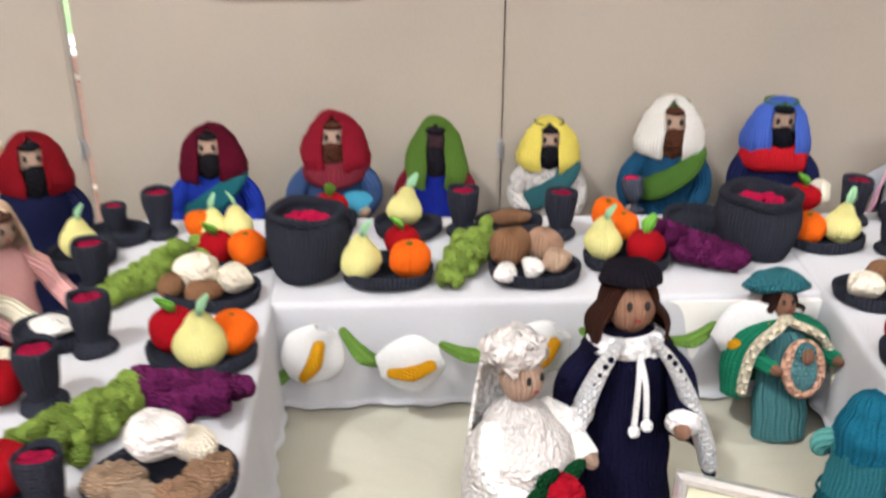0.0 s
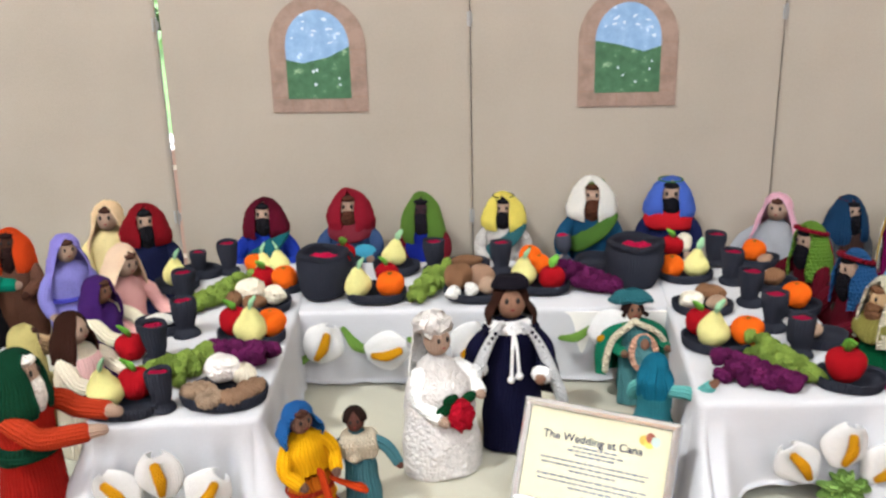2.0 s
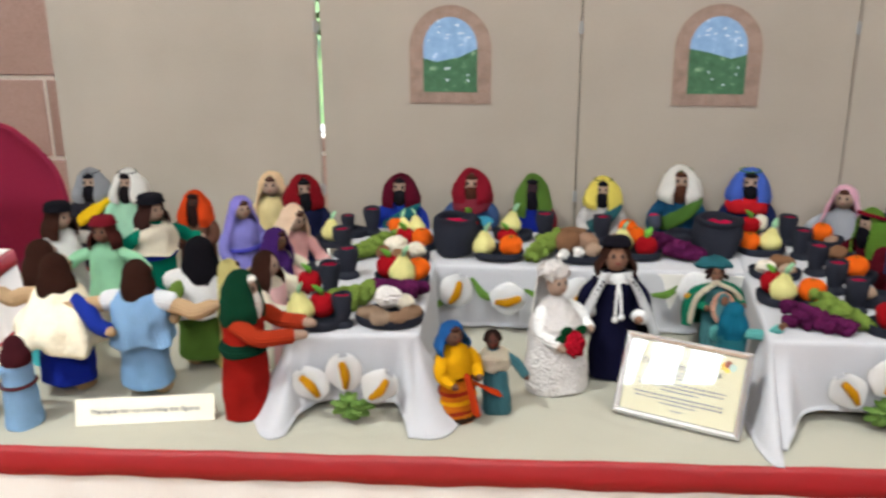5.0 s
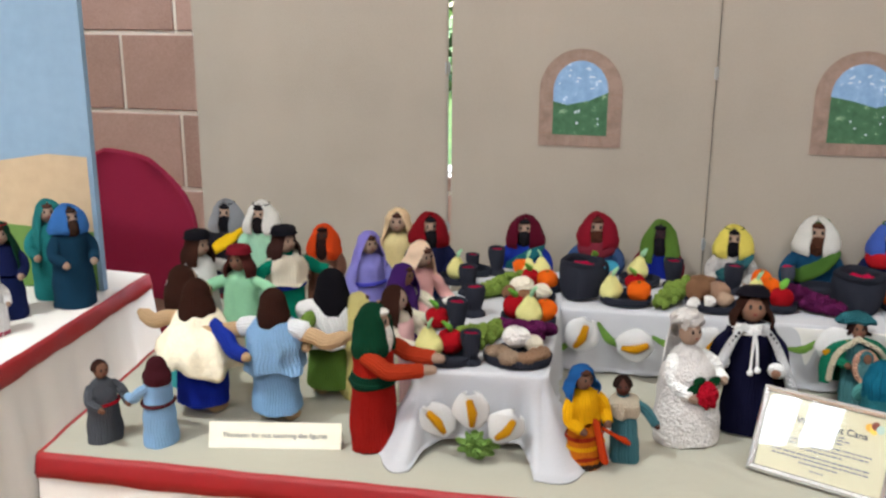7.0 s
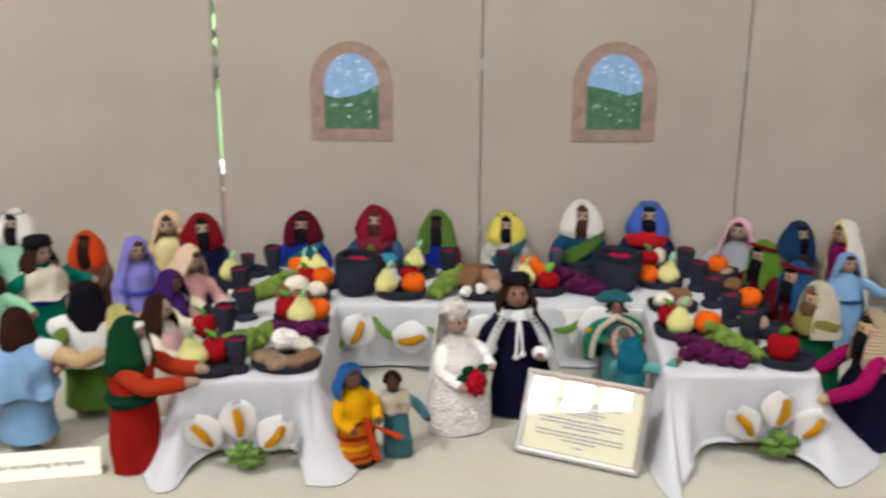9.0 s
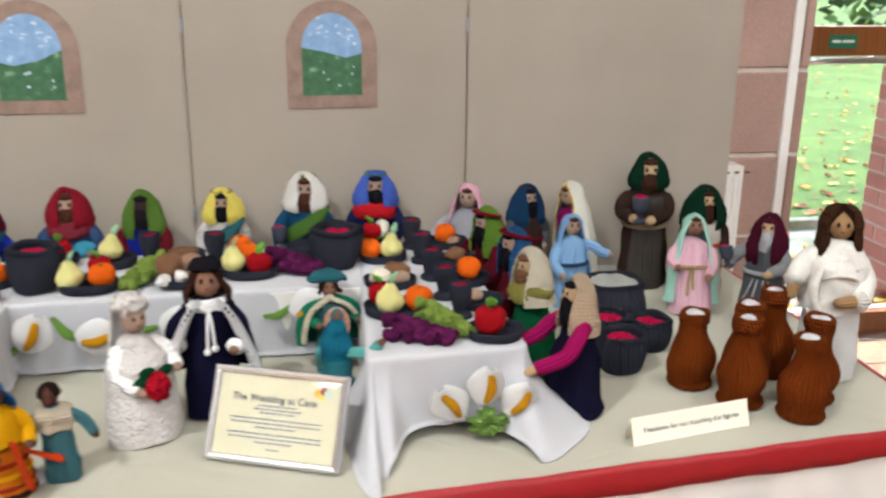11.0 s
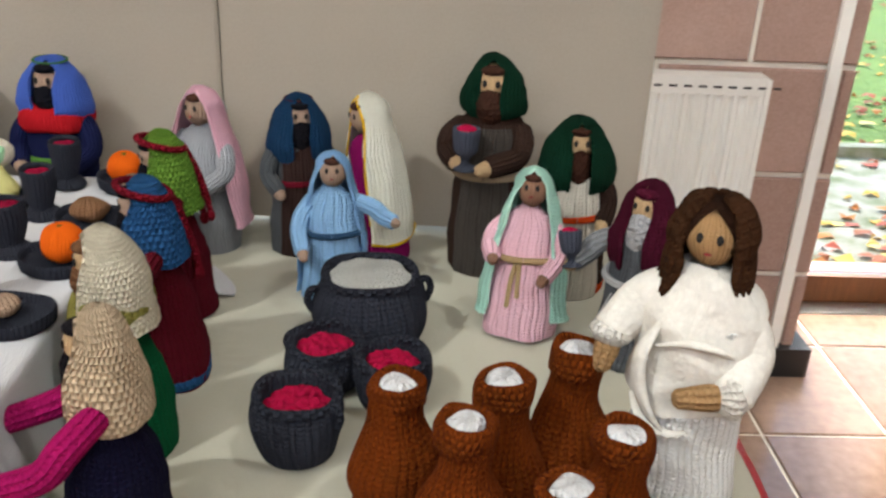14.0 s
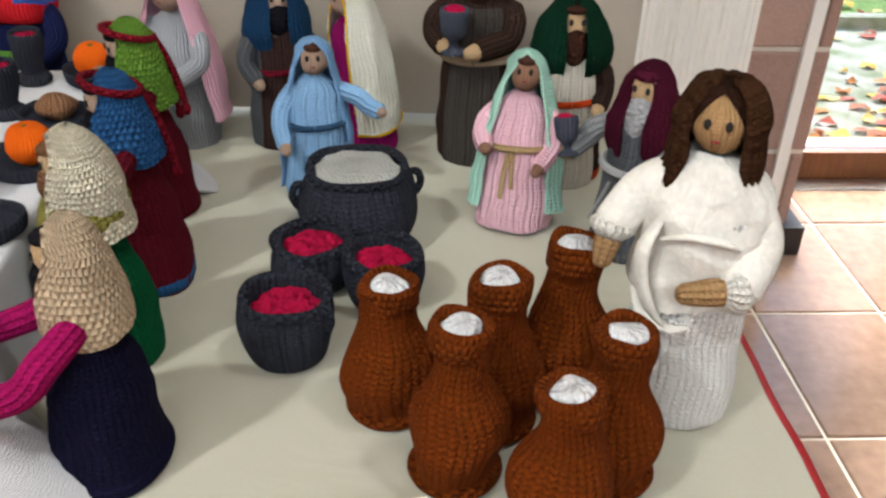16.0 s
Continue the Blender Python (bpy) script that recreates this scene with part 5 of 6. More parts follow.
doll((1.022, -0.303), 0.208, -14, "knitted doll in mint veil and pink dress with rope belt", "f7c4d3", hood="b4e4d4", trim="c2ecdc", hood_end=0.12, hood_r=0.265, wide=1.08, opening=(46, 52), skin="9a7460", belt="b79a72", kind="rib", st=0.0046, tilt=(-10, 0), reach=((-0.17, -0.2, 0.47), (0.12, -0.22, 0.38)), extra=lambda s, h: (s.tube(np.array([(-0.04, -0.155, 0.47), (-0.06, -0.175, 0.35), (-0.07, -0.185, 0.2)]) * h, 0.014 * h, yarn("b79a72", 0.004)), s.tube(np.array([(-0.02, -0.155, 0.47), (-0.02, -0.18, 0.36), (-0.015, -0.185, 0.26)]) * h, 0.014 * h, yarn("b79a72", 0.004))))
doll((1.147, -0.362), 0.226, -38, "old knitted doll in maroon hood with grey beard and goblet", "5f6268", st=0.0046, hood="4a1428", hair="4a1428", beard="a5a5a8", beard_len=0.22, hood_end=0.54, hood_r=0.25, opening=(34, 32), skin=TAN, sleeve="8e9094", base="6d7076", reach=((-0.30, -0.20, 0.52), (0.06, -0.24, 0.50)), belt="b9babd", extra=lambda s, h: (goblet_in(s, h, -0.30, -0.20, 0.60, (-12, -16)), [s.tube(np.array([(x, -0.16, 0.42), (x * 1.4, -0.2, 0.32), (x * 2.0, -0.21, 0.22)]) * h, 0.008 * h, yarn("b9babd", 0.004), n=6) for x in (-0.07, -0.03, 0.02, 0.06)]))


def white_robe_bits(s, h):
    """A soft brushed robe over shoulders and chest, wrapped across the front, with wide sleeves."""
    W = yarn("e0ddd6", 0.0040, "plush", 0.9)
    n, rows = 56, 30
    a = np.linspace(0, 2 * math.pi, n, endpoint=False)
    g = []
    for v in np.linspace(0, 1, rows):
        low = 0.44 - 0.05 * np.cos(a - 0.5) + 0.03 * np.sin(a)
        z = 0.80 + (low - 0.80) * v
        r = 0.050 + 0.118 * np.minimum(1, v / 0.34) ** 0.60 + 0.000 * v + 0.006 * np.sin(v * 11 + a * 2) + 0.005 * np.sin(5 * a - 9 * v)
        g.append(np.column_stack([r * 1.0 * np.sin(a), -r * 0.93 * np.cos(a), z]))
    s.shell(lumps(lumps(np.array(g) * h, 0.010 * h, 0.10 * h, 3.0), 0.004 * h, 0.03 * h, 1.0), W, 0.012 * h, (0, 0), True)
    # the wrap's edge falls from the arm down the front and ends in a point
    s.tube(np.array([(-0.085, -0.125, 0.665), (-0.120, -0.158, 0.58), (-0.118, -0.160, 0.50), (-0.085, -0.172, 0.42), (-0.030, -0.165, 0.345)]) * h, [0.012 * h, 0.026 * h, 0.030 * h, 0.024 * h, 0.008 * h], W, n=12, rows=30, flat=0.5)
    s.tube(np.array([(0.115, -0.06, 0.56), (0.07, -0.150, 0.625), (-0.01, -0.168, 0.635), (-0.085, -0.140, 0.60)]) * h, [0.014 * h, 0.022 * h, 0.020 * h, 0.010 * h], W, n=10, rows=24, flat=0.5)
    s.tube(np.array([(-0.14, -0.10, 0.42), (-0.10, -0.160, 0.385), (-0.03, -0.168, 0.36), (0.02, -0.162, 0.37)]) * h, [0.008 * h, 0.016 * h, 0.014 * h, 0.006 * h], W, n=10, rows=20, flat=0.5)
    T = yarn("b48f66", 0.0048)
    for sh, el, wr, hd in (((-0.075, 0.0, 0.715), (-0.165, -0.03, 0.655), (-0.215, -0.085, 0.585), (-0.228, -0.125, 0.490)), ((0.080, 0.0, 0.715), (0.145, -0.04, 0.575), (0.120, -0.145, 0.500), (-0.01, -0.205, 0.495))):
        sh, el, wr, hd = (np.array(q) for q in (sh, el, wr, hd))
        s.tube(np.array([sh, (sh + el) / 2 + (0, 0, 0.012), el, wr]) * h, [0.056 * h, 0.060 * h, 0.062 * h, 0.056 * h], W, n=16, rows=24)
        s.tube(np.array([wr - (hd - wr) * 0.05, wr + (hd - wr) * 0.10]) * h, 0.060 * h, yarn("e6e3dc", 0.0046, "stock"), n=14, rows=6)
        s.tube(np.array([wr, (wr + hd) / 2, hd]) * h, [0.034 * h, 0.036 * h, 0.026 * h], T, n=12, rows=12)
    # long curly hair in locks
    for i in range(54):
        t = radians(48 + i * 264 / 53)
        x, y = math.sin(t), -math.cos(t)
        k = 0.009 * math.sin(i * 2.7)
        low = 0.690 - 0.025 * math.sin(i * 1.9) - 0.045 * x
        s.tube(np.array([(x * 0.022, y * 0.022 + 0.004, 0.985), (x * 0.074, y * 0.074 + 0.004, 0.955 + k), (x * 0.098 + k, y * 0.096 + 0.004, 0.885), (x * 0.102 - k, y * 0.106, 0.800), (x * 0.118 + k, y * 0.120, low)]) * h, [0.008 * h, 0.012 * h, 0.014 * h, 0.013 * h, 0.009 * h], yarn("3a2416", 0.0030, "boucle"), n=7, rows=20)


doll((1.130, -0.622), 0.312, -24, "knitted doll with long brown hair and white robe", "fbfaf7", hair="2f1d14", hair_st=0.0062, fat=0.98, hood_end=0.74, hood_r=0.15, opening=(46, 60), skin="b48f66", kind="stock", st=0.0046, hs=0.73, wide=0.80, no_arms=True, tilt=(0, -1), extra=white_robe_bits)
# dolls of the neighbouring table, before its painted backdrop
NB = "figures on the neighbouring table"
doll((-1.468, -0.345), 0.252, 60, "knitted doll in blue head cloth and dark blue coat", "1d3d55", hood="3f74b8", beard="3a2a24", hood_end=0.72, group=NB)
doll((-1.56, -0.30), 0.25, 40, "knitted doll in teal veil and teal dress", "2b7f80", hood="2d7f80", hood_end=0.2, group=NB)
doll((-1.56, -0.47), 0.23, 50, "knitted doll in dark green and navy robe with red cap", "1d2450", hood="153c2c", skirt="1f2a5a", hood_end=0.4, band="8a1a24", group=NB)
doll((-1.50, -0.58), 0.16, 70, "knitted doll in white fluffy hood", "efeeee", hood="f3f2f2", hood_end=0.15, kind="boucle", base="c45a72", group=NB)
bd = tagged(new("painted_backdrop"), "board painted with blue sky and sandy desert hills", "backdrop")
bd.matrix_basis = pose(-1.468, -0.235, 0.002, 0, 0, 4)
part("board", Shape().box((-1.5, 0, 0), (0, 0.018, 1.3), flat("pale_blue_board", "809ab1", 0.85, 0, 30, 0.05)), bd, "pale blue painted sky", smooth=False, bevel=0.002)
part("painted_sand", Shape().poly([(-1.48, -0.002, 0.16), (-0.012, -0.002, 0.15), (-0.012, -0.002, 0.345), (-0.12, -0.002, 0.35), (-0.28, -0.002, 0.325), (-0.45, -0.002, 0.28), (-0.7, -0.002, 0.36), (-1.48, -0.002, 0.30)], flat("painted_sand", "bba486", 0.9, 0, 30, 0.06)), bd, "sand coloured dunes", smooth=False)
part("painted_grass", Shape().poly([(-1.48, -0.0025, 0.001), (-0.012, -0.0025, 0.001), (-0.012, -0.0025, 0.155), (-0.5, -0.0025, 0.175), (-1.48, -0.0025, 0.165)], flat("painted_grass", "5d7f3c", 0.9, 0, 30, 0.08)), bd, "green painted ground", smooth=False)

# ---- low banquet tables: white knitted cloths ----
TH = 0.13


def spot(x, y):
    """A place on the banquet tables."""
    return x * 0.98, y * 0.955 - 0.036


M_cloth = weave("white_knitted_cloth", "b8b8bc", 0.0040, 0.95, 0.0012, 0.05)


def drape(corners, flare=0.07, arch_up=0.02, seed=0.0, spread=0.030, ripple=1.0, ahead=0.0):
    """A cloth over a low table: flat top, rounded edge, sides that fall to the tabletop and splay at the corners."""
    c = [np.array(spot(*q), float) for q in corners]
    n = len(c)
    per, nor, cor, mid, dist = [], [], [], [], []
    R = 0.014
    for i in range(n):
        a, b, d0 = c[i], c[(i + 1) % n], c[i - 1]
        e, e0 = (b - a) / np.linalg.norm(b - a), (a - d0) / np.linalg.norm(a - d0)
        n0, n1 = np.array((e0[1], -e0[0])), np.array((e[1], -e[0]))
        o = a - (n0 + n1) * R
        for t in np.linspace(0, 1, 13):
            m = n0 * (1 - t) + n1 * t
            m /= np.linalg.norm(m)
            per.append(o + m * R)
            nor.append(m)
            cor.append(1.0)
            mid.append(0.0)
            dist.append(0.0)
        ln = np.linalg.norm(b - a)
        k = int(ln / 0.0045)
        for t in np.linspace(0.024 / ln, 1 - 0.024 / ln, k):
            per.append(a + (b - a) * t - n1 * R * 0.0)
            nor.append(n1)
            dd = min(t, 1 - t) * ln
            cor.append(math.exp(-(dd / spread) ** 2))
            mid.append(math.sin(math.pi * t))
            dist.append(dd)
    dist = np.array(dist)
    pinch = np.exp(-((dist - 0.048) / 0.013) ** 2)
    per, nor, cor, mid = np.array(per), np.array(nor), np.array(cor), np.array(mid)
    u = np.arange(len(per)) * 0.0045
    way = nor.copy()
    lobe = cor * (nor[:, 0] < -0.05) * (nor[:, 1] < -0.05) * ahead
    way[:, 0] *= 1 - 0.7 * lobe
    way[:, 1] *= 1 + 0.5 * lobe
    rows = []
    cen = per.mean(0)
    for f in (0.0, 0.3, 0.6, 0.85, 0.96):
        rows.append(np.column_stack([cen + (per - nor * 0.006 - cen) * max(f, 0.002), np.full(len(per), TH)]))
    rows.append(np.column_stack([per - nor * 0.006, np.full(len(per), TH)]))
    rows.append(np.column_stack([per - nor * 0.0015, np.full(len(per), TH - 0.002)]))
    rows.append(np.column_stack([per, np.full(len(per), TH - 0.007)]))
    for v in np.linspace(0.1, 1.0, 14):
        wav = 0.0045 * np.sin(u * 55 + seed + 2.0 * v) + 0.0035 * np.sin(u * 131 + 2 * seed - 1.5 * v)
        off = 0.006 * v + cor * flare * v ** 1.8 + wav * v * (0.6 + 2 * cor * ripple) + cor * ripple * 0.010 * v * np.sin(u * 200 + 5 * seed + 1.2 * v)
        off = off - (0.12 * flare * v ** 1.3) * pinch - 0.05 * flare * v * np.exp(-((dist - 0.078) / 0.012) ** 2)
        bottom = 0.003 + arch_up * mid ** 0.5
        z = (TH - 0.007) * (1 - v) + bottom * v
        rows.append(np.column_stack([per + way * off[:, None], z]))
    for out, up in ((0.0022, 0.0006), (0.0022, -0.0018), (-0.003, -0.002)):
        last = rows[21].copy()
        last[:, :2] += nor * out
        last[:, 2] += up
        rows.append(last)
    return Shape().grid(np.array(rows)[:, ::-1], M_cloth)


BT = "white knitted tablecloths"
thing("tablecloth", "white knitted cloth over the back banquet table", "tablecloth", group=BT, shape=drape([(-0.50, -0.425), (0.56, -0.372), (0.545, -0.115), (-0.515, -0.15)], 0.012, 0.004, 1.0))
for lo, hi in (((-0.475, -0.41), (0.525, -0.17)), ((-0.445, -0.79), (-0.31, -0.43)), ((0.345, -0.71), (0.53, -0.41))):
    thing("low_table", "low white block carrying the banquet cloth", "table", shape=Shape().box((*lo, 0.001), (*hi, TH - 0.006), M_sheet2), smooth=False, bevel=0.003, group="low tables")
TH0 = TH
TH = TH0 + 0.0025
thing("tablecloth", "white knitted cloth with lilies, draped over a side table", "tablecloth", group=BT, shape=drape([(-0.468, -0.822), (-0.243, -0.797), (-0.292, -0.235), (-0.512, -0.225)], 0.082, 0.015, 2.0))
thing("tablecloth", "white knitted cloth with lilies, draped over a side table", "tablecloth", group=BT, shape=drape([(0.315, -0.742), (0.572, -0.728), (0.556, -0.195), (0.345, -0.20)], 0.100, 0.020, 2.6, 0.052, 0.45, 1.0))
TH = TH0


def lily(at, turn, size=0.03, rz=0.0, group="knitted lilies"):
    """A white knitted lily with a yellow spadix, sewn on the cloth."""
    ob = tagged(new("knitted_lily"), "white knitted lily with yellow centre sewn on the cloth", "flower", group)
    ob.matrix_basis = Matrix.Translation(at) @ Matrix.Rotation(radians(rz), 4, "Z") @ Matrix.Rotation(radians(turn), 4, "Y")
    s = Shape()
    pts = []
    for v in np.linspace(0, 1, 13):
        w = size * (0.25 + 0.85 * math.sin(math.pi * min(1, v * 0.86 + 0.08)) ** 0.8)
        pts.append([(w * math.sin(a) * 1.0, -0.007 - 0.011 * math.cos(a) * (1 if abs(a) < 1.6 else 0.3) - 0.004 * v, size * (2.1 * v - 1.0)) for a in np.linspace(-2.6, 2.6, 15)])
    g = lumps(np.array(pts), 0.002, 0.02, at[0] * 30)
    s.shell(g, yarn("f4f3f2", 0.0028), 0.003, (0, 0))
    petal = part("petal", s, ob)
    part("spadix", Shape().tube([(0, -0.022, -size * 0.75), (size * 0.12, -0.026, 0), (0, -0.024, size * 0.75)], [size * 0.16, size * 0.27, size * 0.2], yarn("e9a51c", 0.004, "garter"), n=10), petal, "yellow knitted spadix")
    return ob


def leaves(at, size, rz=0.0):
    ob = tagged(new("leaf_bunch"), "bunch of green knitted leaves sewn on the cloth", "leaves", "knitted leaves")
    ob.matrix_basis = pose(*at, 0, 0, rz)
    for i, (a, r) in enumerate(((-2.2, 0.9), (-1.5, 0.8), (-0.7, 0.6), (-0.1, 0.62), (0.5, 0.6), (1.3, 0.75), (1.75, 1.05), (2.25, 1.0), (2.75, 0.95), (3.2, 0.9), (-2.7, 0.85))):
        x, z = math.sin(a) * r * size, math.cos(a) * r * size * 0.8
        g = Shape().tube([(0, -0.006, 0), (x * 0.45, -0.016 - 0.004 * (i % 3), z * 0.5 + size * 0.05), (x, -0.010, z)], [size * 0.20, size * 0.33, size * 0.15], yarn(("7fa352", "8bb05c", "759a4b")[i % 3], 0.0046, "garter"), n=12, rows=14, flat=0.5)
        part("leaf", g, ob)
    return ob


def leaf_strip(p0, p1):
    ob = tagged(new("knitted_leaf"), "curved green knitted leaf of the garland", "leaf", "garland")
    p0, p1 = np.array(p0), np.array(p1)
    part("leaf", Shape().tube([p0, (p0 + p1) / 2 + (0, -0.006, -0.006), p1], [0.006, 0.012, 0.007], yarn("6a9040", 0.0045), n=10, flat=0.6), ob)


lily((-0.407, -0.844, 0.064), -38, 0.027, 6)
lily((-0.352, -0.842, 0.086), -6, 0.028, 6)
lily((-0.298, -0.837, 0.063), 40, 0.027, 6)
leaves((-0.345, -0.842, 0.033), 0.036, 6)
lily((0.431, -0.756, 0.065), -36, 0.027, 2)
lily((0.486, -0.756, 0.089), 10, 0.027, 2)
lily((0.535, -0.756, 0.063), 40, 0.026, 2)
leaves((0.487, -0.758, 0.036), 0.037, 2)
GY = lambda x: -0.456 + (x + 0.3) * 0.05
for x, z, t in ((-0.226, 0.090, 25), (-0.123, 0.078, 78), (0.012, 0.090, 40), (0.232, 0.108, 60)):
    lily((x, GY(x) - 0.012, z + 0.003), t, 0.031, 3, "garland")
for x0, z0, x1, z1 in ((-0.285, 0.060, -0.250, 0.066), (-0.195, 0.112, -0.155, 0.072), (-0.09, 0.092, -0.03, 0.083), (0.06, 0.105, 0.105, 0.095), (0.155, 0.090, 0.205, 0.108)):
    leaf_strip((x0, GY(x0) - 0.004, z0), (x1, GY(x1) - 0.004, z1))

# ---- crockery and food ----
M_grey = yarn(GREY, 0.0042)
M_wine = yarn("8f1236", 0.0045, "boucle")


def dish(x, y, r=0.05, ry=0.8, rz=0.0, h=0.016):
    r *= 0.95
    s = Shape().lathe([(0.002, 0.0), (r * 0.86, 0.0), (r * 0.98, h * 0.4), (r, h * 0.95), (r * 0.95, h), (r * 0.88, h * 0.75), (r * 0.8, h * 0.42), (0.002, h * 0.38)], M_grey, ry=ry, rows=20, n=30, lump=0.0016, size=0.03, seed=x * 40)
    return thing("knitted_dish", "dark grey knitted oval dish on the white cloth", "dish", (*spot(x, y), TH + 0.003), rz, "knitted dishes", s)


def goblet(x, y, h=0.060, z=None):
    ob = tagged(new("knitted_goblet"), "dark grey knitted goblet filled with red wine wool", "goblet", "goblets")
    ob.matrix_basis = pose(*spot(x, y), TH + 0.003)
    r = h * 0.30
    part("cup", Shape().lathe([(0.002, 0), (r * 1.05, 0), (r * 1.14, h * 0.05), (r * 1.02, h * 0.13), (r * 0.72, h * 0.20), (r * 0.82, h * 0.32), (r * 0.98, h * 0.55), (r * 1.08, h * 0.80), (r * 1.07, h * 0.97), (r * 0.95, h), (r * 0.82, h * 0.93)], M_grey, rows=26, n=22, lump=0.0014, size=0.02, seed=x * 50 + y), ob)
    part("wine", Shape().ball((0, 0, h * 0.90), (r * 0.82, r * 0.82, h * 0.06), M_wine, lump=0.002, size=0.008), ob, "wine red wool filling")
    return ob


def fruit_z(lift):
    return TH + 0.010 + lift


def pear(x, y, s=1.0, rz=0.0, lean=0.0, lift=0.0):
    ob = tagged(new("knitted_pear"), "pale yellow knitted pear with mint leaf", "pear", "knitted fruit")
    s *= 0.84
    ob.matrix_basis = pose(*spot(x, y), fruit_z(lift), lean, 0, rz)
    q = np.array([(0.002, 0), (0.014, 0.001), (0.023, 0.010), (0.026, 0.021), (0.023, 0.032), (0.016, 0.042), (0.012, 0.050), (0.006, 0.057), (0.001, 0.058)]) * s
    body = part("body", Shape().lathe(q, yarn("f1e99c", 0.0030), rows=22, n=20, lump=0.0015, size=0.02, seed=x * 60), ob)
    part("leaf", Shape().tube([(0, 0, 0.055 * s), (0.003 * s, -0.003 * s, 0.066 * s), (0.010 * s, -0.006 * s, 0.078 * s)], [0.004 * s, 0.008 * s, 0.004 * s], yarn("a9dcb0", 0.004), n=8, flat=0.5), body, "mint green knitted leaf")


def round_fruit(kind, x, y, s=1.0, lift=0.0, rz=0.0):
    col, leafc, txt = {"apple": ("a8141e", "7cc04c", "red knitted apple with green leaf"), "orange": ("f76a1a", "", "bright orange knitted orange")}[kind]
    ob = tagged(new("knitted_" + kind), txt, kind, "knitted fruit")
    s *= 0.87
    ob.matrix_basis = pose(*spot(x, y), fruit_z(lift), 0, 0, rz)
    part("body", Shape().lathe(np.array([(0.001, 0.0005), (0.013, 0.001), (0.022, 0.010), (0.0255, 0.022), (0.023, 0.034), (0.014, 0.0425), (0.004, 0.042), (0.001, 0.040)]) * s, yarn(col, 0.0030), rows=20, n=24, lump=0.0016, size=0.02, seed=y * 60), ob)
    if leafc:
        part("leaf", Shape().tube([(0, 0, 0.041 * s), (-0.004 * s, -0.004 * s, 0.052 * s), (-0.014 * s, -0.007 * s, 0.062 * s)], [0.004 * s, 0.010 * s, 0.005 * s], yarn(leafc, 0.004), n=8, flat=0.5), ob, "green knitted leaf")
    else:
        part("stalk", Shape().ball((0, 0, 0.042 * s), (0.004 * s, 0.004 * s, 0.002 * s), yarn("5a6a2a", 0.004)), ob)


def loaf(x, y, r, col, rz=0.0, lift=0.0, kind="stock"):
    s = Shape().ball((0, 0, r[2] * 0.95), r, yarn(col, 0.0042, kind), n=28, rows=18, lump=0.0022, size=0.013, seed=x * 70 + y * 31)
    thing("knitted_bread", {"e": "cream white knitted bread roll", "f": "cream white knitted bread roll"}.get(col[0], "brown knitted bread roll"), "bread", (*spot(x, y), fruit_z(lift)), rz, "knitted bread", s)


def twist(x, y, r, col, rz=0.0, lift=0.0, turns=1.2):
    """A knitted roll wound from a ridged cord."""
    a = np.linspace(0, turns * 2 * math.pi, 22)
    k = np.linspace(1.0, 0.30, 22)
    pts = np.column_stack([r * k * np.cos(a), r * k * np.sin(a) * 0.8, 0.008 + 0.010 * (1 - k)])
    rad = r * (0.54 + 0.07 * np.sin(np.arange(90) * 1.05)) * np.linspace(1.0, 0.9, 90)
    s = Shape().tube(pts, rad, yarn(col, 0.0036, "garter"), n=14, rows=90)
    thing("knitted_bread", "brown ridged bread roll knitted from coiled cord", "bread", (*spot(x, y), fruit_z(lift)), rz, "knitted bread", s)


_berry = {}


def grapes(x, y, col, rz=0.0, length=0.10, width=0.05, label=""):
    """A bunch of knitted bobbles heaped on a thin bed, wide at one end."""
    g = np.random.default_rng(int(abs(x * 1000) + abs(y * 777)))
    if col not in _berry:
        _berry[col] = [Shape().ball((0, 0, 0), (0.0105, 0.0115, 0.0098), yarn(col, 0.0042, kd), n=9, rows=7, lump=0.002, size=0.012, seed=sd).mesh("grape") for kd, sd in (("boucle", 1.0), ("garter", 5.0))]
    bed = Shape().ball((0, 0, width * 0.22), (width * 0.40, length * 0.46, width * 0.24), yarn(col, 0.0042, "boucle"), n=14, rows=8)
    ob = thing("grape_bunch", label, "grapes", (*spot(x, y), TH + 0.003), rz, "knitted grapes", bed)
    for i in range(46):
        t = (i + g.random()) / 46
        w = width * (0.56 - 0.40 * t)
        a = g.random() * math.pi
        q = new("grape", _berry[col][i % 2])
        q.parent = ob
        q.matrix_basis = pose(w * 0.9 * math.cos(a), (t - 0.5) * length, 0.008 + 0.85 * w * math.sin(a), 70 * g.random(), 70 * g.random(), 360 * g.random())


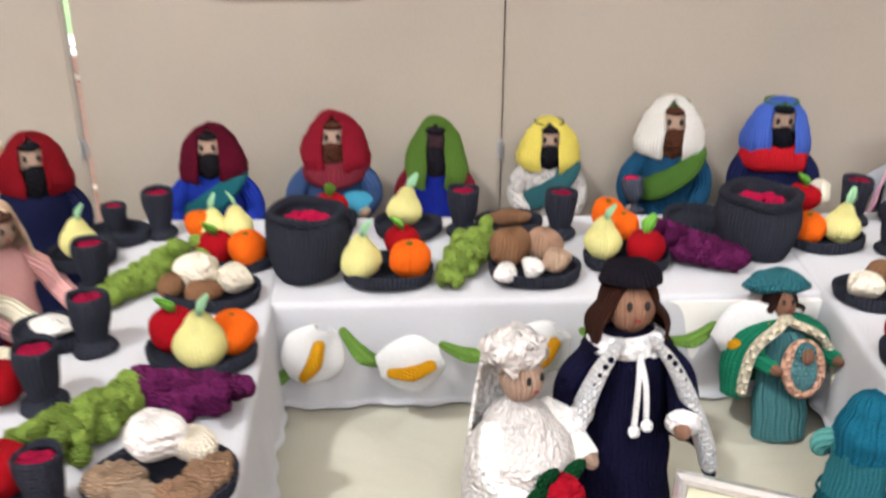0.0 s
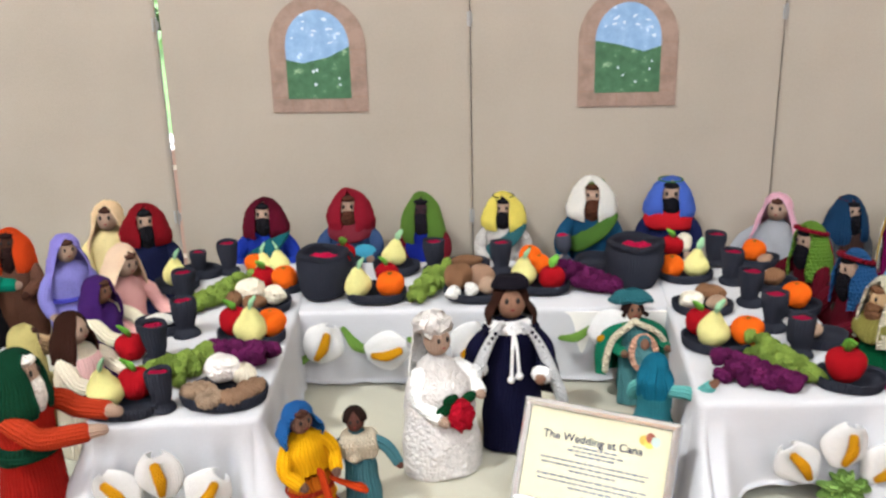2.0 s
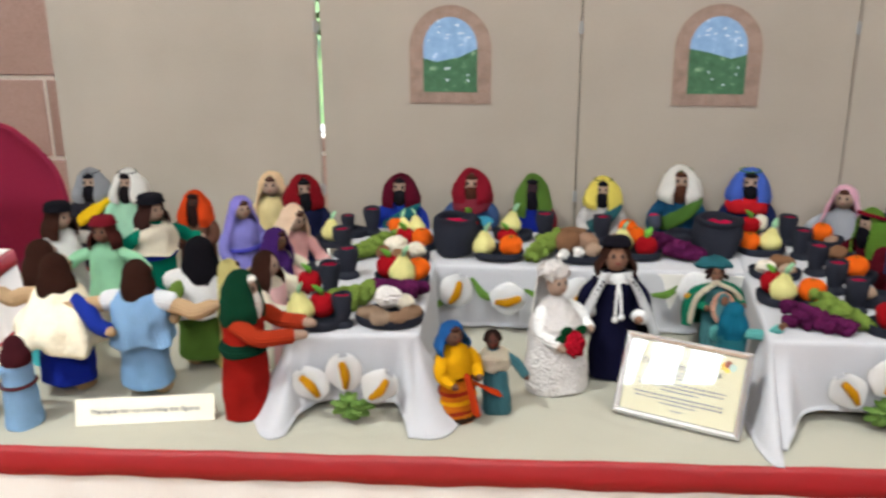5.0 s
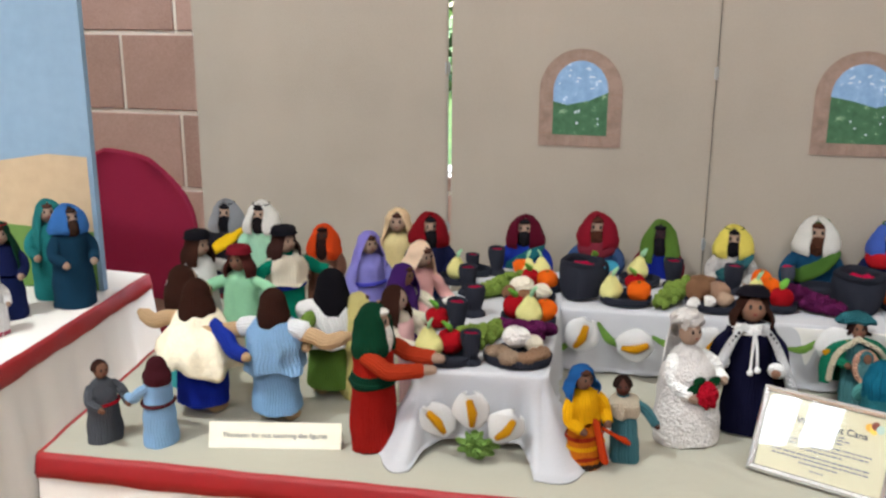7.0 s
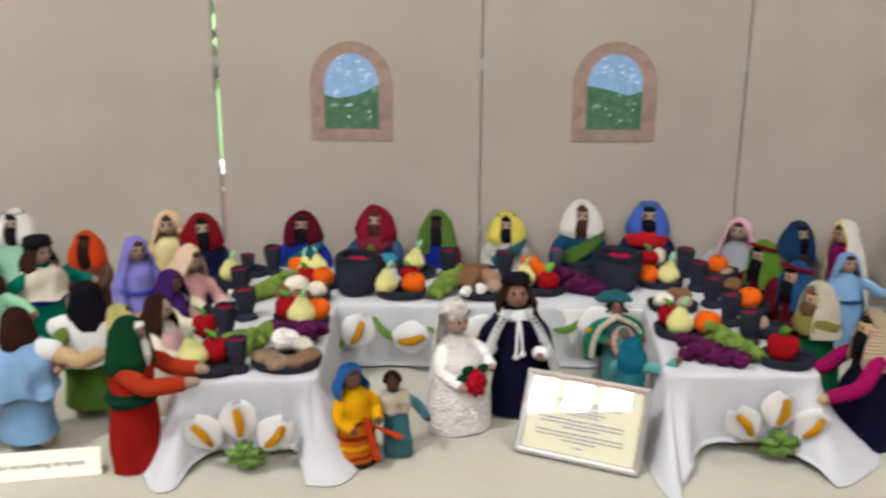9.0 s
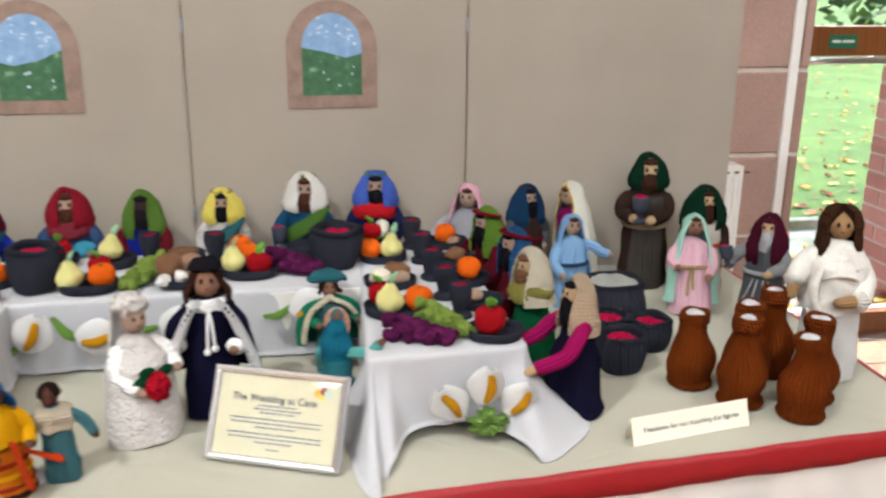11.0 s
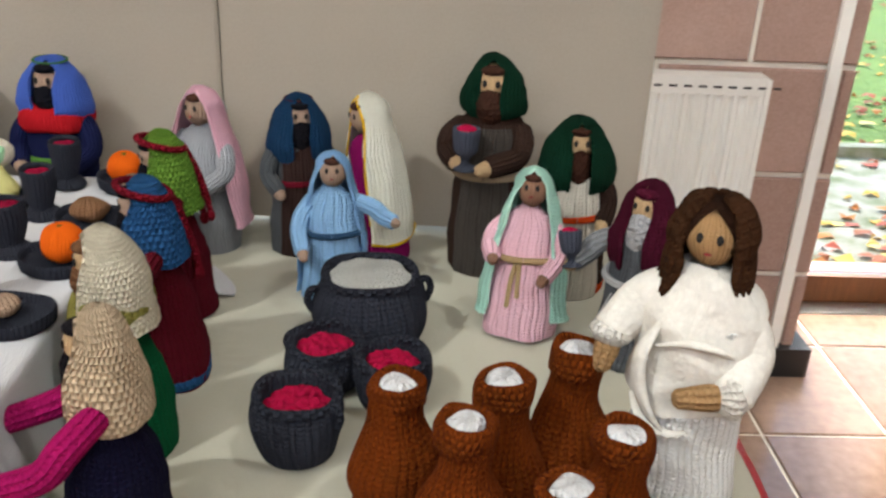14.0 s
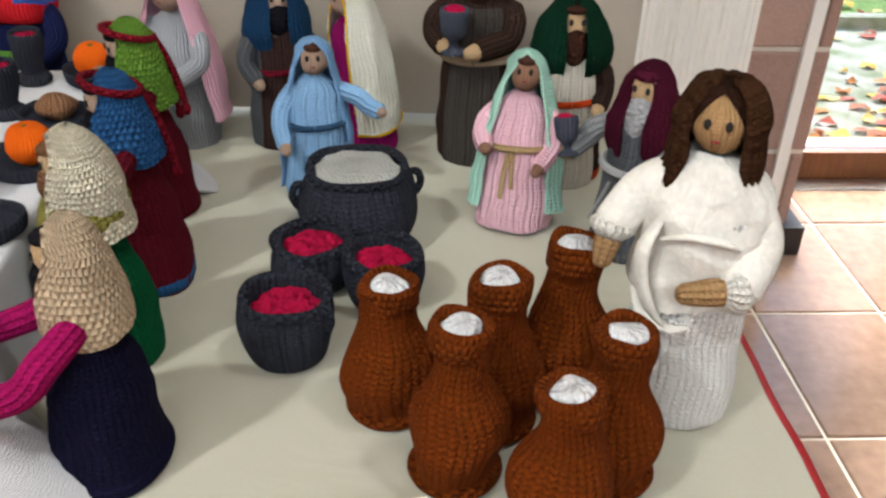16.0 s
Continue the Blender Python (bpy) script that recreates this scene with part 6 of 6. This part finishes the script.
def pot(at, r, h, fill, fillcol, label, group, ears=True, z=0.0, rz=0.0, gap=0.74, deep=0.80, flush=False):
    """A knitted pot: rounded belly, thick rolled rim and a heap of wool set down inside it; flush: a flat knitted lid of wool closes it."""
    ob = tagged(new("knitted_pot"), label, "pot", group)
    ob.matrix_basis = pose(at[0], at[1], z, 0, 0, rz)
    if flush:
        q = np.array([(0.02, 0), (0.66, 0.0), (0.86, 0.08), (0.99, 0.30), (1.02, 0.50), (0.98, 0.70), (0.89, 0.86), (0.80, 0.95), (0.74, 0.97), (0.70, 0.95)]) * (r, h)
    else:
        q = np.array([(0.02, 0), (0.64, 0.0), (0.80, 0.06), (0.94, 0.32), (1.0, 0.58), (0.97, 0.80), (0.91, 0.92), (0.86, 0.97), (gap + 0.02, 0.96), (gap, 0.86), (gap * 0.96, 0.70)]) * (r, h)
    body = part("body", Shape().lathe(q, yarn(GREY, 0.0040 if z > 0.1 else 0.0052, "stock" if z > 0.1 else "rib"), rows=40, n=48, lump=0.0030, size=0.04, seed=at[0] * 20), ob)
    ring = [(r * (0.79 if flush else 0.86) * math.sin(a), -r * (0.79 if flush else 0.86) * math.cos(a), h * 0.955 + 0.0022 * math.sin(3 * a + at[0] * 40)) for a in np.linspace(0, 2 * math.pi, 24)]
    part("rim", Shape().tube(ring, r * (0.075 if flush else 0.12), yarn(GREY, 0.0040 if z > 0.1 else 0.0056, "garter"), n=10, rows=66, ends=False), body)
    zf = 0.93 if flush else deep
    heap = part("filling", Shape().ball((0, 0, h * (zf - 0.04)), (r * gap * (1.03 if flush else 1.0), r * gap * (1.03 if flush else 1.0), h * (0.13 if flush else 0.09)), yarn(fillcol, 0.0055, "garter" if flush else "boucle"), n=30, rows=14, lump=0.003, size=0.011), ob, fill)
    g = np.random.default_rng(int(abs(at[0]) * 1000))
    for i in range(0 if flush else 34):
        a0, b0 = g.random() * 6.28, g.random() * 6.28
        c0 = np.array((math.cos(a0), math.sin(a0), 0)) * r * gap * 0.70 * g.random() ** 0.5
        d0 = np.array((math.cos(b0), math.sin(b0), 0)) * r * 0.20
        zz = h * (zf + 0.045) - 0.05 * h * (np.linalg.norm(c0) / (r * gap)) ** 2 + 0.003 * g.random()
        part("strand", Shape().tube([c0 - d0 + (0, 0, zz - 0.005), c0 + (0, 0, zz + 0.001), c0 + d0 + (0, 0, zz - 0.005)], 0.0036, yarn(fillcol, 0.0055, "boucle"), n=6, rows=8), heap)
    if ears:
        for sx in ((-1, 1) if r > 0.055 else (1,)):
            if flush:
                part("handle", Shape().tube([(sx * r * 0.93, 0, h * 0.82), (sx * r * 1.05, 0, h * 0.80), (sx * r * 1.10, 0, h * 0.66), (sx * r * 1.02, 0, h * 0.52)], r * 0.07, yarn(GREY, 0.0046, "garter"), n=9), body)
                continue
            part("handle", Shape().tube([(sx * r * 0.86, 0, h * 0.92), (sx * r * 1.02, 0, h * 0.95), (sx * r * 1.10, 0, h * 0.80), (sx * r * 1.0, 0, h * 0.60)], r * 0.085, yarn(GREY, 0.0046, "garter"), n=9), body)
    return ob


# back table
goblet(-0.452, -0.215)
dish(-0.338, -0.300, 0.056)
round_fruit("orange", -0.320, -0.322, 1.0); round_fruit("apple", -0.358, -0.318, 0.95, 0.0, 30); pear(-0.365, -0.276, 0.9, 40, -18, 0.006); round_fruit("orange", -0.385, -0.270, 0.85, 0.012); pear(-0.338, -0.280, 0.85, 200, 12, 0.014)
pot(spot(-0.246, -0.335), 0.046, 0.078, "wine red wool filling", "a4123c", "dark grey knitted wine pot on the banquet table", "wine pots", z=TH + 0.003)
dish(-0.153, -0.350, 0.054)
pear(-0.184, -0.356, 1.05, 20, 6); round_fruit("orange", -0.128, -0.358, 1.08); round_fruit("apple", -0.138, -0.322, 0.9, 0.010)
dish(-0.245, -0.185, 0.044); round_fruit("apple", -0.235, -0.200, 0.95, 0.008, 60)
dish(-0.135, -0.205, 0.046); pear(-0.142, -0.200, 1.0, 60, 10, 0.006)
grapes(-0.064, -0.318, "788f40", 160, 0.125, 0.052, "bunch of green knitted grapes on the cloth")
goblet(-0.064, -0.205)
dish(-0.004, -0.195, 0.045); loaf(-0.004, -0.195, (0.030, 0.013, 0.011), "8d674c", 8)
dish(0.016, -0.340, 0.056)
loaf(-0.012, -0.336, (0.026, 0.019, 0.022), "8d674c", 30, 0.006); loaf(0.028, -0.325, (0.021, 0.018, 0.019), "b08d76", 0, 0.008); loaf(0.040, -0.352, (0.017, 0.015, 0.014), "c3a58d", 20, 0.004); loaf(0.010, -0.368, (0.012, 0.017, 0.013), "e6e2de", 10, 0.002, "boucle"); loaf(-0.020, -0.372, (0.016, 0.012, 0.010), "e6e2de", 60, 0.0, "boucle")
goblet(0.060, -0.215)
dish(0.130, -0.305, 0.054)
pear(0.100, -0.302, 1.0, 10, 4, 0.002); round_fruit("orange", 0.112, -0.258, 0.9, 0.022); round_fruit("orange", 0.128, -0.278, 0.85, 0.014); round_fruit("apple", 0.148, -0.318, 1.0, 0.0, 200)
grapes(0.216, -0.300, "5a1c48", -118, 0.105, 0.062, "bunch of dark purple knitted grapes on the cloth")
dish(0.246, -0.200, 0.052, 0.8, 0, 0.024)
pot(spot(0.296, -0.262), 0.050, 0.074, "wine red wool filling", "a4123c", "dark grey knitted wine pot on the banquet table", "wine pots", z=TH + 0.003, rz=20)
dish(0.390, -0.245, 0.050)
round_fruit("orange", 0.364, -0.252, 0.95); pear(0.405, -0.252, 1.02, 80, 4); round_fruit("apple", 0.372, -0.205, 0.9, 0.024); loaf(0.392, -0.200, (0.016, 0.016, 0.016), "ece4d2", 0, 0.03)
# right side table
dish(0.535, -0.165, 0.042); round_fruit("orange", 0.530, -0.158, 0.95, 0.0); loaf(0.545, -0.185, (0.013, 0.010, 0.009), "b08d76", 0)
for gx, gy in ((0.458, -0.165), (0.464, -0.272), (0.470, -0.378), (0.478, -0.486), (0.487, -0.586)):
    goblet(gx, gy)
dish(0.528, -0.298, 0.043); loaf(0.528, -0.298, (0.022, 0.015, 0.015), "8d674c", 20)
dish(0.531, -0.410, 0.044); round_fruit("orange", 0.535, -0.405, 1.0)
dish(0.527, -0.536, 0.046); loaf(0.522, -0.533, (0.017, 0.012, 0.011), "c3a58d", 30)
dish(0.388, -0.405, 0.050)
loaf(0.368, -0.412, (0.020, 0.017, 0.014), "ece4d2", 0, 0.0, "boucle"); loaf(0.402, -0.395, (0.025, 0.014, 0.014), "8d674c", -20, 0.006); loaf(0.408, -0.416, (0.016, 0.013, 0.011), "c3a58d", 0)
dish(0.380, -0.552, 0.055)
pear(0.370, -0.562, 1.08, 10, 4); round_fruit("orange", 0.420, -0.560, 1.05); round_fruit("apple", 0.358, -0.530, 0.95, 0.004)
grapes(0.406, -0.676, "5a1c48", 243, 0.105, 0.046, "bunch of dark purple knitted grapes on the cloth")
grapes(0.450, -0.628, "788f40", 211, 0.120, 0.044, "bunch of green knitted grapes on the cloth")
dish(0.526, -0.680, 0.048); round_fruit("apple", 0.518, -0.680, 1.15, 0.0, 40)
# left side table
dish(-0.522, -0.305, 0.042); pear(-0.525, -0.298, 1.0, 30, 4)
dish(-0.500, -0.232, 0.042)
goblet(-0.505, -0.225, 0.045); goblet(-0.478, -0.385)
grapes(-0.420, -0.372, "788f40", 146, 0.135, 0.054, "bunch of green knitted grapes on the cloth")
dish(-0.342, -0.405, 0.054)
loaf(-0.360, -0.395, (0.024, 0.022, 0.020), "e6dcc8", 0, 0.004, "boucle"); loaf(-0.318, -0.402, (0.019, 0.017, 0.016), "e8dfca", 0, 0.002, "boucle"); loaf(-0.346, -0.428, (0.020, 0.014, 0.013), "8d674c", 30); loaf(-0.385, -0.412, (0.014, 0.014, 0.013), "8d674c", 0)
dish(-0.478, -0.500, 0.045); loaf(-0.478, -0.500, (0.024, 0.016, 0.010), "e8e4dc", 0, 0.0, "boucle")
goblet(-0.432, -0.520); goblet(-0.442, -0.622)
dish(-0.322, -0.540, 0.055)
round_fruit("apple", -0.350, -0.528, 1.05, 0.0, 20); pear(-0.318, -0.556, 1.12, 20, 6); round_fruit("orange", -0.292, -0.532, 1.0)
grapes(-0.386, -0.664, "788f40", -20, 0.120, 0.056, "bunch of green knitted grapes on the cloth")
grapes(-0.318, -0.622, "5a1c48", 65, 0.108, 0.048, "bunch of dark purple knitted grapes on the cloth")
round_fruit("apple", -0.480, -0.620, 1.0, -0.004, 10)
dish(-0.432, -0.772, 0.056)
round_fruit("apple", -0.420, -0.752, 1.05, 0.0, 10); pear(-0.452, -0.775, 1.08, 0, 6)
goblet(-0.380, -0.772, 0.055)
dish(-0.305, -0.742, 0.060)
loaf(-0.312, -0.722, (0.025, 0.022, 0.018), "ebe6e2", 0, 0.012, "boucle"); twist(-0.338, -0.754, 0.017, "b3977e", 20); twist(-0.312, -0.776, 0.016, "b39a83", 100); twist(-0.283, -0.772, 0.016, "a8866c", 10); twist(-0.266, -0.744, 0.017, "a8866c", 60); loaf(-0.282, -0.722, (0.017, 0.015, 0.014), "e6dcc8", 0, 0.008)

# ---- wine pots and water jars in front on the right ----
pot((0.838, -0.335), 0.067, 0.092, "silvery grey wool filling like water", "d3d3ce", "large dark grey knitted pot filled with silvery water", "big pots", z=0.001, rz=15, flush=True)
for px_, py_, r0, h0, rz in ((0.794, -0.432, 0.046, 0.056, 20), (0.868, -0.462, 0.043, 0.056, 60), (0.779, -0.552, 0.045, 0.068, -30)):
    pot((px_, py_), r0, h0, "wine red wool filling", "a4123c", "dark grey knitted pot filled with red wine wool", "wine pots", z=0.001, rz=rz)


def jar(x, y, h, rz=0.0):
    ob = tagged(new("knitted_jar"), "rust brown knitted water jar filled with white wadding", "jar", "water jars")
    ob.matrix_basis = pose(x, y, 0.001, 0, 0, rz)
    k = h / 0.15
    q = np.array([(0.002, 0), (0.030, 0.0), (0.036, 0.006), (0.034, 0.012), (0.0365, 0.022), (0.0405, 0.038), (0.0405, 0.052), (0.0358, 0.069), (0.0290, 0.085), (0.0242, 0.099), (0.0228, 0.114), (0.0224, 0.138), (0.0175, 0.143), (0.016, 0.130)]) * (1.0, k)
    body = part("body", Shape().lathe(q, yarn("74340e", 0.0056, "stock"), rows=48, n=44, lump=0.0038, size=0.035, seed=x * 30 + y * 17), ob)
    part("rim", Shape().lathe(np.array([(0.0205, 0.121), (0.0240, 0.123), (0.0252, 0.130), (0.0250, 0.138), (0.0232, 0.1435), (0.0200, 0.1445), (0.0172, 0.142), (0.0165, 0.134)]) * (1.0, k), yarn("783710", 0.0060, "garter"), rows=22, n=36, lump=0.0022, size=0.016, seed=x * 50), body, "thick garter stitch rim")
    part("foot", Shape().tube([(0.033 * math.sin(a), -0.033 * math.cos(a), 0.006) for a in np.linspace(0, 2 * math.pi, 24)], 0.006, yarn("74340e", 0.0052, "garter"), n=8, rows=50, ends=False), body)
    part("filling", Shape().ball((0, 0, 0.136 * k), (0.0170, 0.0170, 0.010), yarn("d9d9dc", 0.004, "boucle"), n=30, rows=18, lump=0.0022, size=0.011), body, "white fluffy wadding")


for x, y, h, rz in ((0.875, -0.627, 0.138, 0), (0.928, -0.707, 0.156, 40), (0.964, -0.647, 0.158, 80), (1.031, -0.605, 0.164, 120), (1.052, -0.711, 0.152, 160), (1.003, -0.765, 0.142, 200)):
    jar(x, y, h, rz)

# ---- framed title and the two notice cards ----
M_silver = flat("silver_frame", "dcdde0", 0.25, 0.75, 50, 0.05)
M_paper = flat("cream_paper", "bcb499", 0.75, 0, 60, 0.02)
M_ink = flat("blue_grey_ink", "24324c", 0.8)
M_inkl = flat("pale_ink", "566178", 0.8)
fr = tagged(new("picture_frame"), "silver picture frame with a printed cream title sheet", "picture frame")
FW, FH = 0.203, 0.136
fr.matrix_basis = Matrix.Translation((0.167, -0.802, 0.003)) @ Matrix.Rotation(radians(-21.5), 4, "Z") @ Matrix.Rotation(radians(-27), 4, "X")
s = Shape()
b = 0.011
pr = [(0, 0.004), (0.001, -0.006), (0.005, -0.009), (b - 0.002, -0.007), (b, -0.003)]
for (x0, z0), (x1, z1) in (((-1, 0), (1, 0)), ((1, 0), (1, 1)), ((1, 1), (-1, 1)), ((-1, 1), (-1, 0))):
    rows = []
    for d, y in pr:
        ax, az = (FW / 2 - d), d
        rows.append([(x0 * ax, y, z0 * (FH - 2 * d) + d), (x1 * ax, y, z1 * (FH - 2 * d) + d)])
    s.grid(np.array(rows), M_silver, False, True)
part("frame", s, fr, "polished silver frame", smooth=False)
part("backing", Shape().box((-FW / 2 + 0.001, 0.001, 0.001), (FW / 2 - 0.001, 0.004, FH - 0.001), M_black), fr, smooth=False)
part("strut", Shape().box((-0.02, 0.004, 0.03), (0.02, 0.007, 0.115), M_black), fr, smooth=False)
part("paper", Shape().box((-FW / 2 + b - 0.001, -0.0022, b - 0.001), (FW / 2 - b + 0.001, 0.001, FH - b + 0.001), M_paper), fr, smooth=False)
up = Matrix.Rotation(radians(90), 4, "X")
lettering("title", "The Wedding at Cana", 0.0145, M_ink, fr, Matrix.Translation((-0.006, -0.0026, 0.093)) @ up)
txt = Shape()
rg = np.random.default_rng(3)
for z, hw in ((0.083, 0.03), (0.078, 0.036), (0.073, 0.026), (0.064, 0.07), (0.058, 0.068), (0.052, 0.03), (0.043, 0.072), (0.037, 0.070), (0.031, 0.028), (0.022, 0.010)):
    x = -hw
    while x < hw:
        w = 0.004 + 0.007 * rg.random()
        txt.box((x, -0.0026, z - 0.0011), (min(x + w, hw), -0.0022, z + 0.0011), M_inkl)
        x += w + 0.0017
part("text_line", txt, fr, smooth=False)
for x, z, col in ((0.058, 0.108, "c9973a"), (0.066, 0.112, "7a3a2a"), (0.073, 0.108, "9ab0a8"), (0.065, 0.105, "d9b24a")):
    part("printed_egg", Shape().poly([(x + 0.006 * math.cos(a), -0.0027 - (x - 0.05) * 0.01, z + 0.0065 * math.sin(a)) for a in np.linspace(0, 2 * math.pi, 15)[:-1]], flat("print_egg", col, 0.8)), fr, smooth=False)
gl = part("glass", Shape().box((-FW / 2 + b - 0.002, -0.0048, b - 0.002), (FW / 2 - b + 0.002, -0.0034, FH - b + 0.002), M_glass), fr, "clear glass pane", smooth=False)
gl.visible_shadow = False
M_card = flat("cream_card", "f0ead6", 0.7, 0, 60, 0.02)
for x0, y0, x1, y1 in ((-0.775, -0.930, -0.563, -0.878), (0.700, -0.822, 0.905, -0.785)):
    cd = tagged(new("notice_card"), "folded cream card printed with a polite request", "card", "notice cards")
    ln = math.hypot(x1 - x0, y1 - y0)
    cd.matrix_basis = pose((x0 + x1) / 2, (y0 + y1) / 2, 0.001, 0, 0, math.degrees(math.atan2(y1 - y0, x1 - x0)))
    part("front_leaf", Shape().grid(np.array([[(-ln / 2, -0.001, 0), (ln / 2, -0.001, 0)], [(-ln / 2, 0.012, 0.04), (ln / 2, 0.012, 0.04)], [(-ln / 2, 0.0125, 0.0405), (ln / 2, 0.0125, 0.0405)], [(-ln / 2, 0.026, 0.0), (ln / 2, 0.026, 0.0)]]), M_card, False), cd, smooth=False)
    lettering("request", "Thankyou for not touching the figures", 0.0112, M_ink, cd, Matrix.Translation((0, 0.0048, 0.0205)) @ Matrix.Rotation(radians(72), 4, "X"), bold=0.0)

# ---- stone blocks, floor tiles and bricks ----
C0, CH = 0.031 - 0.316 * 3, 0.316
bw, bh = 0.495, CH - 0.018
def block_mesh(w, h, dep, m, name):
    s = Shape()
    e = 0.004
    s.grid(np.array([[(0, 0, 0), (w, 0, 0), (w, 0, h), (0, 0, h)], [(0, -dep + e, 0), (w, -dep + e, 0), (w, -dep + e, h), (0, -dep + e, h)], [(e, -dep, e), (w - e, -dep, e), (w - e, -dep, h - e), (e, -dep, h - e)]]), m)
    s.poly([(e, -dep, e), (w - e, -dep, e), (w - e, -dep, h - e), (e, -dep, h - e)], m)
    return s.mesh(name, False)


_cache = {}
def wall_block(name, w, h, dep, m, parent, M):
    key = (name, round(w, 3), round(h, 3))
    if key not in _cache:
        _cache[key] = block_mesh(w, h, dep, m, name)
    ob = new(name, _cache[key])
    ob.parent = parent
    ob.matrix_basis = M
    return ob


for row in range(0, 11):
    z0 = C0 - CH + row * CH + 0.009
    if z0 + bh > CEIL:
        continue
    for x0, x1, start, dz in ((-3.3, -1.4, -2.556, -0.045), (1.0, DOOR_X0, 1.298, 0.0), (-1.4, 1.0, -0.9, 0.0)):
        top = min(z0 + dz + bh, 0.09) if x1 == 1.0 else z0 + dz + bh
        z1 = max(z0 + dz, FLOOR)
        if top < z1 + 0.02:
            continue
        x = start - 0.512 * 2 - (0.256 if row % 2 else 0.0)
        while x < x1:
            a, b = max(x, x0), min(x + bw, x1)
            if b - a > 0.03 and z0 + dz + bh > FLOOR + 0.02:
                wall_block("block", b - a, top - z1, 0.012, M_block, wall_n, pose(a, WALL_Y + 0.012, z1))
            x += bw + 0.017
TS = 0.37
for i in range(-2, 14):
    for j in range(-6, 6):
        x, y = 1.17 + i * TS, -0.21 + j * 0.505
        if y + 0.5 > 2.0:
            continue
        wall_block("tile", TS - 0.008, 0.497, 0.006, M_floortile, floor_ob, Matrix.Translation((x, y, FLOOR)) @ Matrix.Rotation(math.radians(-90), 4, "X"))
# the brick return outside the door
BRX, BY0, BY1 = 3.35, 1.86, 2.48
bwall = thing("brick_wall", "red brick wall outside the glass door", "wall", shape=Shape().box((BRX + 0.006, BY0, FLOOR - 0.1), (BRX + 1.6, BY1 - 0.006, 1.9), M_brickjoint), kind="structure", smooth=False)
for row in range(36):
    z = FLOOR - 0.05 + row * 0.095
    y = BY1 - (0.136 if row % 2 else 0.0) - 0.0
    if row % 2:
        wall_block("brick", 0.130, 0.083, 0.012, M_brick, bwall, Matrix.Translation((BRX + 0.012, BY1, z)) @ Matrix.Rotation(math.radians(-90), 4, "Z"))
        y = BY1 - 0.1425
    while y > BY0 + 0.02:
        ln = min(0.272, y - BY0)
        wall_block("brick", ln, 0.083, 0.012, M_brick, bwall, Matrix.Translation((BRX + 0.012, y, z)) @ Matrix.Rotation(math.radians(-90), 4, "Z"))
        y -= 0.285

# ---- true size ----
for _ob in list(scene.objects):
    if _ob.parent is None and _ob.type != "CAMERA" and _ob.name != "sun":
        _ob.matrix_basis = Matrix.Scale(TRUE, 4) @ _ob.matrix_basis
